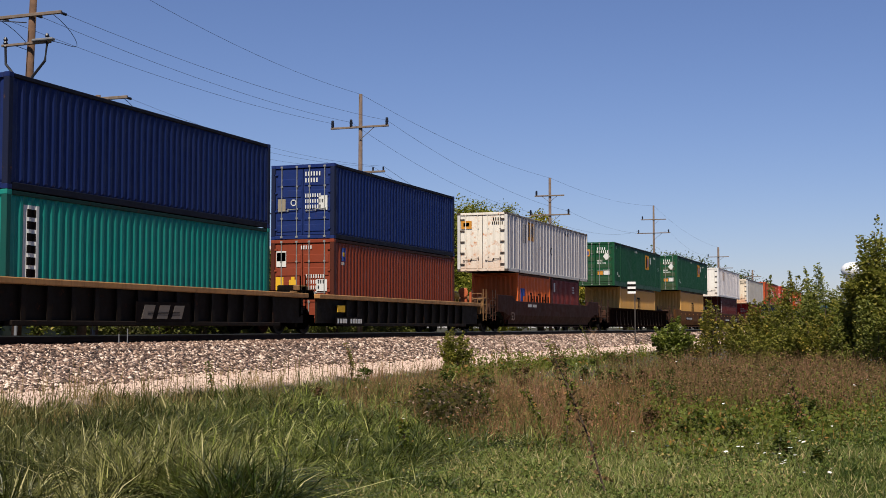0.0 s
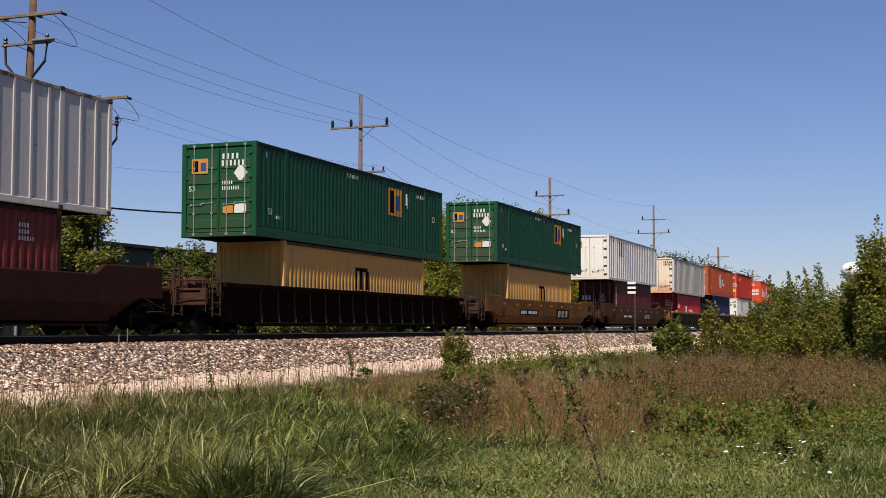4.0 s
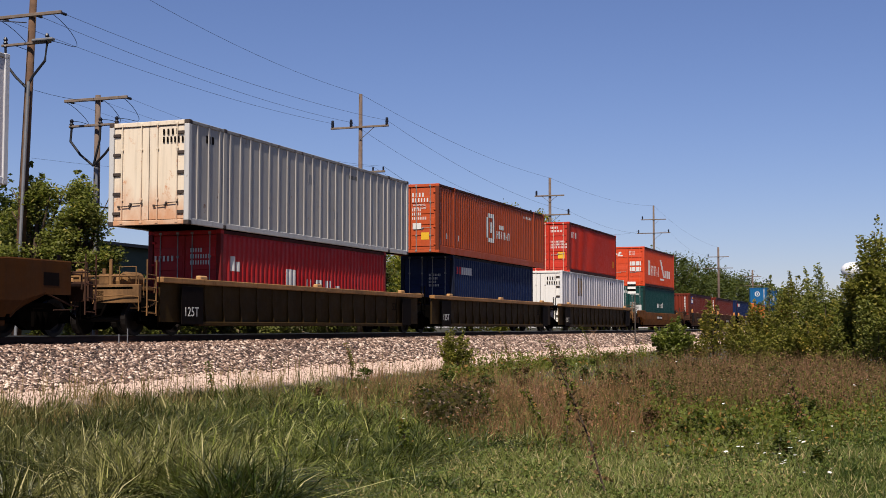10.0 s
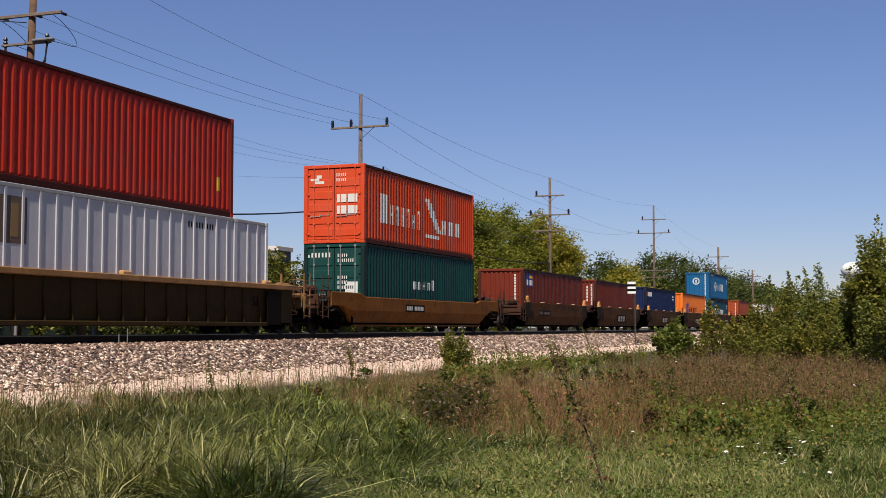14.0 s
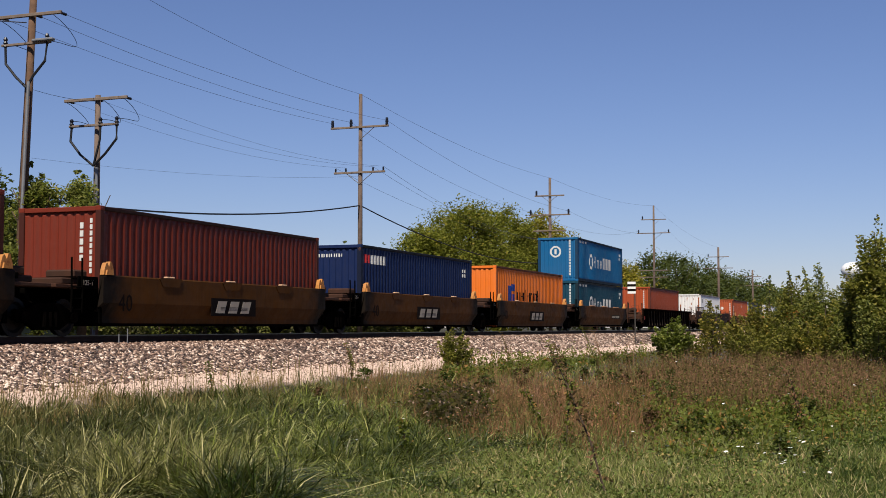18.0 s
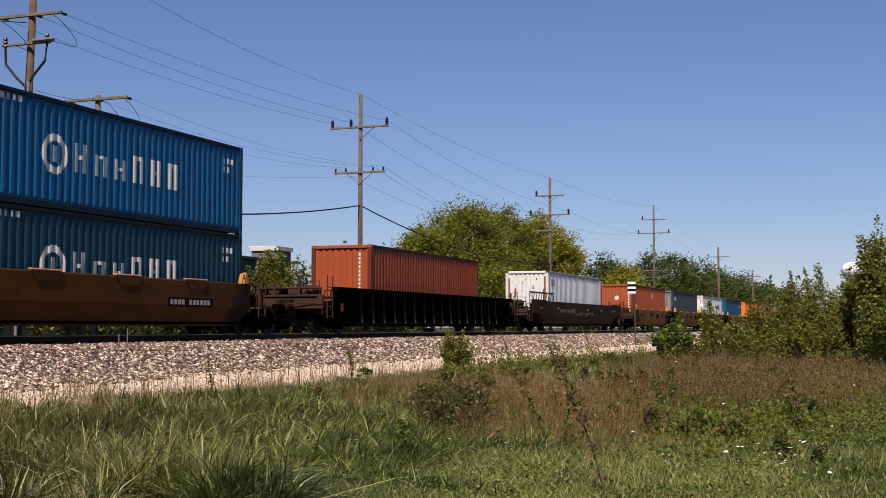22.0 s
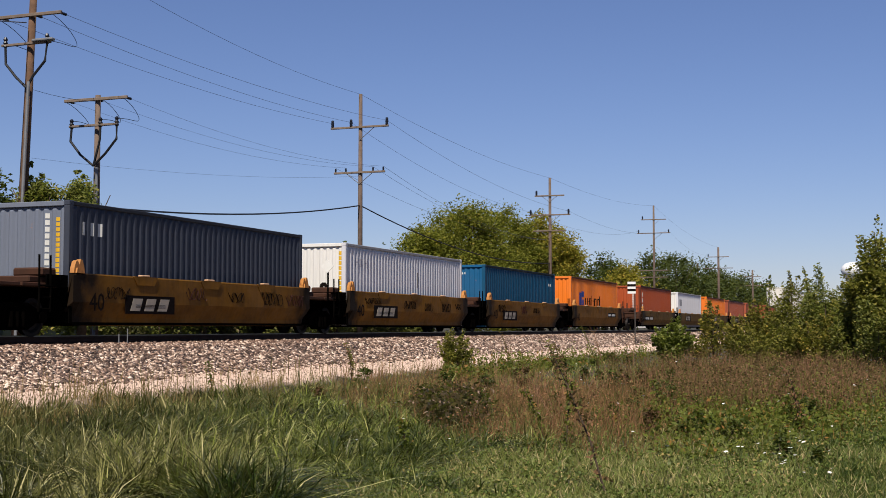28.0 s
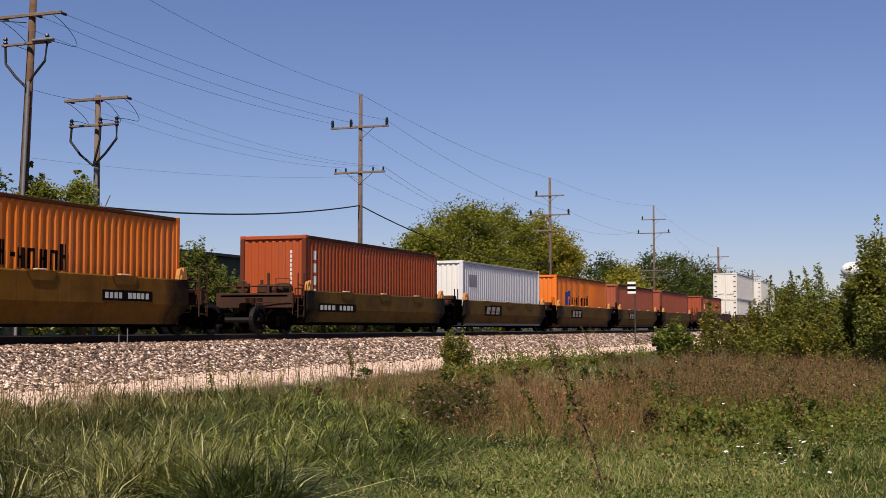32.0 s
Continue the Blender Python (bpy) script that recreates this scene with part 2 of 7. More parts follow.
v = mapped(t)
vor = t.nodes.new("ShaderNodeTexVoronoi")
vor.inputs["Scale"].default_value = 16
t.links.new(v, vor.inputs["Vector"])
hsv = t.nodes.new("ShaderNodeSeparateColor")
t.links.new(vor.outputs["Color"], hsv.inputs[0])
c = mixed(t, hsv.outputs[0], lin(30, 25, 22), lin(150, 130, 116))
c = mixed(t, ramp(t, noise_of(t, v, .5, 4), .4, .7, 0, .5), c, lin(112, 94, 84))
t.links.new(c, b.inputs["Base Color"])
b.inputs["Roughness"].default_value = .9
bumped(t, b, vor.outputs["Distance"], 1, .05)
bed = part("track_bed", bg, m_ballast, smooth=True)
tagged(bed, "raised bed of pinkish grey crushed stone under the track", "track bed", kind="structure")

# rails: running rail section
RAIL = [(-.07, -.172), (.07, -.172), (.07, -.160), (.012, -.138), (.010, -.045), (.037, -.036), (.037, -.006), (.028, 0), (-.028, 0), (-.037, -.006), (-.037, -.036), (-.010, -.045), (-.012, -.138), (-.07, -.160)]
m_rail = plain("rail_steel", (66, 44, 34), .75, .25, .3, 3, .002)
m_railhead = plain("rail_head", (150, 148, 146), .28, 1.0, .1, 6)
rails = thing("railway_track", pose(0, YC, 0), "single straight railway track of brown rusted rail on ties", "railway track", kind="structure")
for side in (-1, 1):
    rg = Geo()
    n = len(RAIL)
    cuts = (-120, 15, 60, 200, 1400)
    rg.v = [(x, y + side * .7535, z) for x in cuts for y, z in RAIL]
    rg.f = [(i * n + j, i * n + (j + 1) % n, (i + 1) * n + (j + 1) % n, (i + 1) * n + j) for i in range(len(cuts) - 1) for j in range(n)]
    r = part("rail", rg, m_rail, rails)
    part("rail_head", Geo().cbox(-120, 1400, side * .7535 - .0385, side * .7535 + .0385, -.018, .003, .004), m_railhead, r, "polished running surface")
m_tie = plain("tie_wood", (62, 50, 42), .9, 0, .3, 5, .01)
m_plate = plain("tie_plate", (80, 52, 38), .8, .2, .3, 8)
tie = shared(("tie",), lambda: Geo().cbox(-.115, .115, -1.3, 1.3, -.36, -.18, .012))
plate = shared(("tie_plate",), lambda: Geo().cbox(-.09, .09, -.17, .17, -.185, -.168, .004).box(-.06, -.04, .075, .11, -.168, -.135).box(.04, .06, -.11, -.075, -.168, -.135))
for k in range(170):
    part("tie", tie, m_tie, rails, at=(12 + k * .5, 0, 0))
for k in range(130):
    part("tie_plate", plate, m_plate, rails, at=(12 + k * .5, -.7535, 0))
# ---------------------------------------------------------------- containers
L20, L40, L53 = 6.058, 12.192, 16.154
MOVERS, WHEELS = [], []
m_cast = plain("corner_steel", (70, 60, 54), .7, .2, .3, 6)
# Base colour near black, taking in the shade beneath the boxes.
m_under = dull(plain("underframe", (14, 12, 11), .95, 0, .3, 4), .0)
m_rod = plain("zinc_rod", (150, 150, 146), .5, .4, .25, 6)
m_rubber = plain("rubber", (22, 21, 20), .9)
WHITE_INK = paint((222, 222, 216), .04, .1, .6, grime=.25)
DARK_INK = dull(plain("dark_ink", (20, 14, 12), .8, 0, .35, 8), .06)
YELLOW_INK = paint((232, 182, 34), .05, .1, .6)
AMBER_INK = paint((206, 138, 34), .06, .15, .6)


def wave_profile(x0, x1, pitch, depth):
    """Breakpoints (x, recess) of a corrugated wall, with flats at both ends."""
    n = max(1, int((x1 - x0 - .1) / pitch))
    s = (x1 - x0 - n * pitch) / 2
    pts = [(x0, 0.0)]
    for k in range(n):
        a = x0 + s + k * pitch
        pts += [(a + pitch * .14, 0.0), (a + pitch * .38, depth), (a + pitch * .62, depth), (a + pitch * .86, 0.0)]
    return pts + [(x1, 0.0)]


def recess_at(pts, x):
    for (a, ra), (c, rc) in zip(pts, pts[1:]):
        if a <= x <= c:
            return ra + (rc - ra) * ((x - a) / (c - a) if c > a else 0)
    return 0.0


def wall_geo(pts, z0, z1, back=.06, taper=.09):
    """A closed sheet whose outer face follows the corrugation; it looks towards -y. The ridges die out at top and bottom."""
    n = len(pts)
    deep = max(r for _, r in pts)
    rows = [(z0, 1), (z0 + taper * .8, 0), (z1 - taper, 0), (z1, 1)] if n > 2 and taper else [(z0, 0), (z1, 0)]
    v, f = [], []
    for z, dead in rows:
        v += [(x, deep if dead and 0 < k < n - 1 else r, z) for k, (x, r) in enumerate(pts)]
    m = len(rows)
    f += [(j * n + k, j * n + k + 1, (j + 1) * n + k + 1, (j + 1) * n + k) for j in range(m - 1) for k in range(n - 1)]
    q = m * n
    v += [(pts[0][0], back, z0), (pts[-1][0], back, z0), (pts[0][0], back, z1), (pts[-1][0], back, z1)]
    b0, b1, t0, t1 = q, q + 1, q + 2, q + 3
    top = (m - 1) * n
    f += [(b1, b0, t0, t1), tuple(list(range(n - 1, -1, -1)) + [b0, b1]), tuple(list(range(top, top + n)) + [t1, t0])]
    f += [tuple([b0] + [j * n for j in range(m)] + [t0]), tuple([n - 1, b1, t1] + [j * n + n - 1 for j in range(m - 1, 0, -1)])]
    return Geo().add(v, f)


def decal_geo(pts, rects, lift=.006):
    """Painted patches (x0, x1, z0, z1) that follow the corrugation."""
    g = Geo()
    for x0, x1, z0, z1 in rects:
        cut = [x0] + [x for x, _ in pts if x0 < x < x1] + [x1]
        col = [(x, recess_at(pts, x) - lift) for x in cut]
        n = len(col)
        v = [(x, r, z0) for x, r in col] + [(x, r, z1) for x, r in col] + [(x, r + lift * .6, z0) for x, r in col] + [(x, r + lift * .6, z1) for x, r in col]
        f = [(k, k + 1, n + k + 1, n + k) for k in range(n - 1)]
        f += [(n + k, n + k + 1, 3 * n + k + 1, 3 * n + k) for k in range(n - 1)]
        f += [(2 * n + k, 2 * n + k + 1, k + 1, k) for k in range(n - 1)]
        f += [(2 * n, 0, n, 3 * n), (n - 1, 3 * n - 1, 4 * n - 1, 2 * n - 1)]
        g.add(v, f)
    return g


def word(x, z, h, n, w=None, gap=.28, seed=0):
    """A word of n letters as plain bars, h high, starting at x."""
    rnd = random.Random(seed * 31 + n)
    w = w or h * .62
    out = []
    for k in range(n):
        ww = w * rnd.uniform(.8, 1.0) * (1 - gap) * (1 if h >= .2 else .72)
        if h >= .3 and w >= .34:
            # large letters: two strokes under a thin bar, some lower than the rest
            hh = h * rnd.choice((1, 1, .74))
            out += [(x, x + ww * .36, z, z + hh), (x + ww * .68, x + ww * 1.04, z, z + hh), (x + ww * .36, x + ww * .68, z + hh * (.84 if k % 2 else .45), z + hh * (1.0 if k % 2 else .6))]
        else:
            out.append((x, x + ww, z, z + h))
        x += w
    return out


def ring(cx, cz, r0, r1, n=20):
    """A ring as small bars (x0, x1, z0, z1)."""
    out = []
    rows = 28 if r1 > .2 else 12
    for k in range(rows):
        za, zb = cz - r1 + 2 * r1 * k / rows, cz - r1 + 2 * r1 * (k + 1) / rows
        zm = (za + zb) / 2 - cz
        xo = math.sqrt(max(0, r1 * r1 - zm * zm))
        if abs(zm) < r0:
            xi = math.sqrt(r0 * r0 - zm * zm)
            out += [(cx - xo, cx - xi, za, zb), (cx + xi, cx + xo, za, zb)]
        else:
            out.append((cx - xo, cx + xo, za, zb))
    return out


def put_marks(marks, pts, parent, m):
    """Large painted shapes one by one; small lettering as one mass of bars."""
    for ink, rects, *over in marks:
        small = []
        lift = .010 if over else .006
        for r in rects:
            if (r[1] - r[0]) * (r[3] - r[2]) > .045:
                ob = part("marking", decal_geo(pts, [r], lift), ink, parent)
                if m:
                    ob.matrix_basis = m
            else:
                small.append(r)
        if small:
            ob = part("lettering" if len(small) > 1 else "marking", decal_geo(pts, small, lift), ink, parent)
            if len(small) > 1:
                ob["kind"] = "stuff"
            if m:
                ob.matrix_basis = m


def container(name, label, s, z, length, height, rgb, end="doors", style="wave", marks=(), end_marks=(), rust=.1, end_rgb=None, shaded_side_rgb=None, grime=.35, rod_rgb=None, stain=0.0, stain_rgb=(170, 108, 60), side_rust=None):
    """A shipping container whose x starts at its front end; the camera sees its -y side and its -x end."""
    wide = style in ("post", "wave53")
    W = 2.591 if wide else 2.438
    hw = W / 2
    th = thing(name, pose(s, YC, z), label, "shipping container", "containers on the train")
    body = paint(rgb, rust, .25, .5, grime=grime)
    # Darker side and lighter end colours paint in how sunlight falls on each.
    side = paint(shaded_side_rgb, rust if side_rust is None else side_rust, .25, .45, grime=grime) if shaded_side_rgb else body
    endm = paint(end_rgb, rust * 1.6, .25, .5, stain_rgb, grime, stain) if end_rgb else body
    # Rails far darker: rusty edges, with the shade between stacked boxes painted in.
    railm = paint(tuple(int(k * .36) for k in rgb) if max(rgb) - min(rgb) > 24 else tuple(int(k * .74) for k in rgb), rust * 2.4, .3, .7, (70, 46, 34), .5)
    postm = paint(tuple(int(k * .58) for k in rgb), rust * 2.6, .3, .6, (82, 54, 36), .5) if max(rgb) < 215 and not end_rgb else body
    H = height
    key = (length, H, wide)
    post = shared(("corner_post",) + key, lambda: Geo().cbox(0, .16, -.08, .08, .11, H - .11, .015))
    cast = shared(("corner_casting",), lambda: Geo().cbox(0, .178, -.081, .081, 0, .118, .012).cyl((.09, -.083, .06), (.09, -.079, .06), .032, 8))
    rail_b = shared(("bottom_rail", style == "wave53") + key, lambda: Geo().cbox(.17, length - .17, -.05, .05, .012, .17, .012).box(2.1, 2.45, -.054, -.05, .04, .14).box(length - 2.45, length - 2.1, -.054, -.05, .04, .14) if length > 7 and not wide else Geo().cbox(.17, length - .17, -.05, .05, .012, .30 if style == "wave53" else .17, .012), )
    rail_t = shared(("top_rail",) + key, lambda: Geo().cbox(.17, length - .17, -.04, .04, H - .11, H - .012, .014))
    for x in (0, length - .16):
        for sy in (-1, 1):
            part("corner_post", post, postm, th, at=(x, sy * (hw - .08), 0))
    lifts = [0, length] if not wide else [0, length, (L53 - L40) / 2, L40 + (L53 - L40) / 2]
    for x in lifts:
        for sy in (-1, 1):
            for zz in (0, H - .118):
                part("corner_casting", cast, m_cast if rust > .15 else body, th, at=(x if x == 0 else x - .178 if x == length else x - .089, sy * (hw - .08), zz))
    for sy in (-1, 1):
        part("bottom_rail", rail_b, body if wide else railm, th, at=(0, sy * (hw - .055), 0))
        part("top_rail", rail_t, railm, th, at=(0, sy * (hw - .045), 0))
    # sides
    a, c = .155, length - .155
    if style == "post":
        pts = [(a, .014), (c, .014)]
        def build():
            return wall_geo(pts, .29 if wide and style != 'post' else .165, H - .105)
    elif style == "flat":
        pts = [(a, .012), (c, .012)]
        build = lambda: wall_geo(pts, .165, H - .105)
    else:
        pts = wave_profile(a, c, .278 if style == "wave" else .30, .036 if style == "wave" else .028)
        def build():
            return wall_geo(pts, .29 if wide and style != 'post' else .165, H - .105)
    panel = shared(("side_panel", style) + key, build)
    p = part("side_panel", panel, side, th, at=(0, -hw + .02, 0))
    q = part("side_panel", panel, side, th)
    q.matrix_basis = pose(length, hw - .02, 0, 0, 0, 180)
    if wide:
        lift_post = shared(("lifting_post", H), lambda: Geo().cbox(-.09, .09, -.016, .03, .06, H - .03, .01))
        for xx in ((L53 - L40) / 2, L40 + (L53 - L40) / 2):
            part("lifting_post", lift_post, side, p, at=(xx, 0, 0))
            part("lifting_post", lift_post, side, q, at=(xx, 0, 0))
    if style == "post":
        slim = shared(("side_post", H), lambda: Geo().cbox(0, .085, -.014, .02, .165, H - .105, .008))
        for k in range(26):
            x = a + .30 + k * .6
            if abs(x - (L53 - L40) / 2) > .18 and abs(x - L40 - (L53 - L40) / 2) > .18:
                part("side_post", slim, side, p, at=(x, 0, 0))
                part("side_post", slim, side, q, at=(x, 0, 0))
    put_marks(marks, pts, p, None)
    # roof and floor
    roof = shared(("roof",) + key, lambda: wall_geo(wave_profile(.16, length - .16, .26, .018), -hw + .05, hw - .05, .04, 0))
    r = part("roof", roof, body, th)
    r.matrix_basis = Matrix(((1, 0, 0, 0), (0, 0, 1, 0), (0, -1, 0, H - .03), (0, 0, 0, 1)))
    part("floor", shared(("floor",) + key, lambda: Geo().box(.05, length - .05, -hw + .1, hw - .1, .05, .16)), m_under, th)
    # far end, turned away
    part("end_panel", shared(("far_end", H, wide), lambda: Geo().box(-.05, -.01, -hw + .15, hw - .15, .1, H - .1)), body, th, at=(length, 0, 0))
    # front end
    if end == "doors":
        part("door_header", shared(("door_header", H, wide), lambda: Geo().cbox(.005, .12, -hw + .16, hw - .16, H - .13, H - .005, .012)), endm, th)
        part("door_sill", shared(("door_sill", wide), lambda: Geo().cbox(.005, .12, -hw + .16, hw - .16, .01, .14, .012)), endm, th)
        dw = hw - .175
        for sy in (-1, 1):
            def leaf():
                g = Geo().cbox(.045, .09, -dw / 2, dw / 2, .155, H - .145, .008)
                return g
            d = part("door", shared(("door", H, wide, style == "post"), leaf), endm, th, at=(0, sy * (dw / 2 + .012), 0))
            if style != "post":
                bh = (H - .62) / 5
                bump = shared(("door_panel", H, wide), lambda: Geo().cbox(.022, .05, -dw / 2 + .05, dw / 2 - .05, 0, bh * .62, .02))
                for k in range(5):
                    part("door_panel", bump, endm, d, at=(0, 0, .27 + k * bh))
            rod = shared(("lock_rod", H), lambda: Geo().cyl((.012, 0, .06), (.012, 0, H - .06), .017, 8).cbox(-.01, .03, -.045, .045, .05, .12, .005).cbox(-.01, .03, -.045, .045, H - .12, H - .05, .005).cbox(0, .03, -.04, .04, .7, .76, .005).cbox(0, .03, -.04, .04, H - .8, H - .74, .005))
            for oy in (-.30, .26):
                part("lock_rod", rod, endm if style == "post" and rod_rgb is None else m_rod if rod_rgb is None else paint(rod_rgb), d, at=(0, oy * dw, 0))
            part("handle", shared(("handle",), lambda: Geo().cyl((0, -.02, 0), (-.004, .34, -.015), .012, 6).cbox(-.01, .03, .30, .36, -.04, .02, .006).cbox(-.012, .03, -.05, .0, -.03, .03, .006)), m_rod if style != "post" else m_cast, d, at=(0, -.30 * dw, 1.05 if style != "post" else .62))
            part("handle", SHARED[("handle",)], m_rod if style != "post" else m_cast, d, at=(0, .05 * dw, 1.0 if style != "post" else .55))
            hinge = shared(("hinge", style == "post"), lambda: Geo().cbox(.0, .05, -.12, .12, -.045, .045, .008) if style == 'post' else Geo().cbox(.0, .05, -.07, .07, -.03, .03, .008))
            for k in range(5 if style == "post" else 4):
                part("hinge", hinge, m_cast if style == "post" else endm, d, at=(.0, sy * (dw / 2 - (.09 if style == 'post' else .02)), .35 + k * (H - .7) / (4 if style == "post" else 3)))
        flat = [(-hw + .1, 0.0), (hw - .1, 0.0)]
    else:
        part("end_header", shared(("end_header", H, wide), lambda: Geo().cbox(.01, .1, -hw + .16, hw - .16, H - .13, H - .01, .012)), endm, th)
        part("end_sill", shared(("end_sill", wide), lambda: Geo().cbox(.01, .1, -hw + .16, hw - .16, .01, .15, .012)), endm, th)
        flat = wave_profile(-hw + .155, hw - .155, .25, .04)
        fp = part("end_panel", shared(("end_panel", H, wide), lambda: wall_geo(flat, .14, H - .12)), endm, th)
        fp.matrix_basis = Matrix(((0, 1, 0, .05), (-1, 0, 0, 0), (0, 0, 1, 0), (0, 0, 0, 1)))
    for mark in end_marks:
        put_marks([mark], flat, th, Matrix(((0, 1, 0, .05 if end != "doors" else .022), (-1, 0, 0, 0), (0, 0, 1, 0), (0, 0, 0, 1))))
    MOVERS.append((th, s, z))
    return th


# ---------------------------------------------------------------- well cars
# Shade under the cars is put into this near-black casting colour.
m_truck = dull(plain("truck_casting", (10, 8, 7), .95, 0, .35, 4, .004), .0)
m_wheel = plain("wheel_steel", (30, 25, 22), .6, .4, .3, 5)
m_hose = plain("air_hose", (24, 23, 22), .8)


def wheelset_geo():
    g = Geo().cyl((0, -.95, 0), (0, .95, 0), .085, 10)
    for sy in (-1, 1):
        prof = [(.0, -.055), (.30, -.055), (.34, -.075), (.425, -.075), (.425, .05), (.45, .055), (.45, .075), (.36, .08), (.30, .03), (.0, .03)]
        g.lathe([(r, -h * -sy) for r, h in prof], 20, "y", (0, sy * .76, 0))
        for k in range(3):
            a = k * math.tau / 3
            g.cyl((.2 * math.cos(a), sy * .82, .2 * math.sin(a)), (.2 * math.cos(a), sy * .835, .2 * math.sin(a)), .03, 6)
    return g


def side_frame_geo():
    pts = [(-1.12, .36), (-1.12, .60), (-.75, .62), (-.42, .76), (.42, .76), (.75, .62), (1.12, .60), (1.12, .36), (.85, .36), (.42, .14), (-.42, .14), (-.85, .36)]
    g = Geo().prism(pts, -.07, .07)
    for k in (-.2, 0, .2):
        g.cyl((k, -.09, .22), (k, -.09, .56), .075, 8)
    for sx in (-1, 1):
        g.cyl((sx * .89, -.14, .43), (sx * .89, .08, .43), .14, 10)
    return g


def truck(car, x, car_s):
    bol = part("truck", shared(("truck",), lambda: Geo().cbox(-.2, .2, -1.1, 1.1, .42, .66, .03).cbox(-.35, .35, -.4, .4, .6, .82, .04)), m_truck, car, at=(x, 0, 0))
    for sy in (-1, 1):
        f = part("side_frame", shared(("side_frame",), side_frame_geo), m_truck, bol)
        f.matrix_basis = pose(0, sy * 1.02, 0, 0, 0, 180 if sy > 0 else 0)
    for sx in (-1, 1):
        w = part("wheelset", shared(("wheelset",), wheelset_geo), m_wheel, bol, at=(sx * .89, 0, .43))
        WHEELS.append((w, sx * .89, car_s + x + sx * .89))


def shell_geo(cols, y_out=-1.44, y_low=-1.18, crease=.80, thick=.12):
    """A side of a well: columns (x, top, bottom); the lower half leans in below a crease."""
    g = Geo()
    rings = []
    for x, zt, zb in cols:
        zc = min(zt - .05, max(crease, zb + .05))
        yl = y_low if zb < crease else y_out
        ring_v = [(x, y_out + thick, zt), (x, y_out + .02, zt), (x, y_out, zt - .03), (x, y_out, zc), (x, yl, zb), (x, y_out + thick + .06, zb)]
        rings.append(ring_v)
    k = 6
    v = [p for r in rings for p in r]
    f = [(i * k + j, i * k + (j + 1) % k, (i + 1) * k + (j + 1) % k, (i + 1) * k + j) for i in range(len(rings) - 1) for j in range(k)]
    f += [tuple(range(k - 1, -1, -1)), tuple(range((len(rings) - 1) * k, len(rings) * k))]
    f = [tuple(reversed(q)) for q in f]
    return g.add(v, f)


# Black ironwork, coloured darker still for the shade between car ends.
m_black = dull(plain("black_iron_shaded", (9, 8, 7), .9, 0, .3, 4), .0)


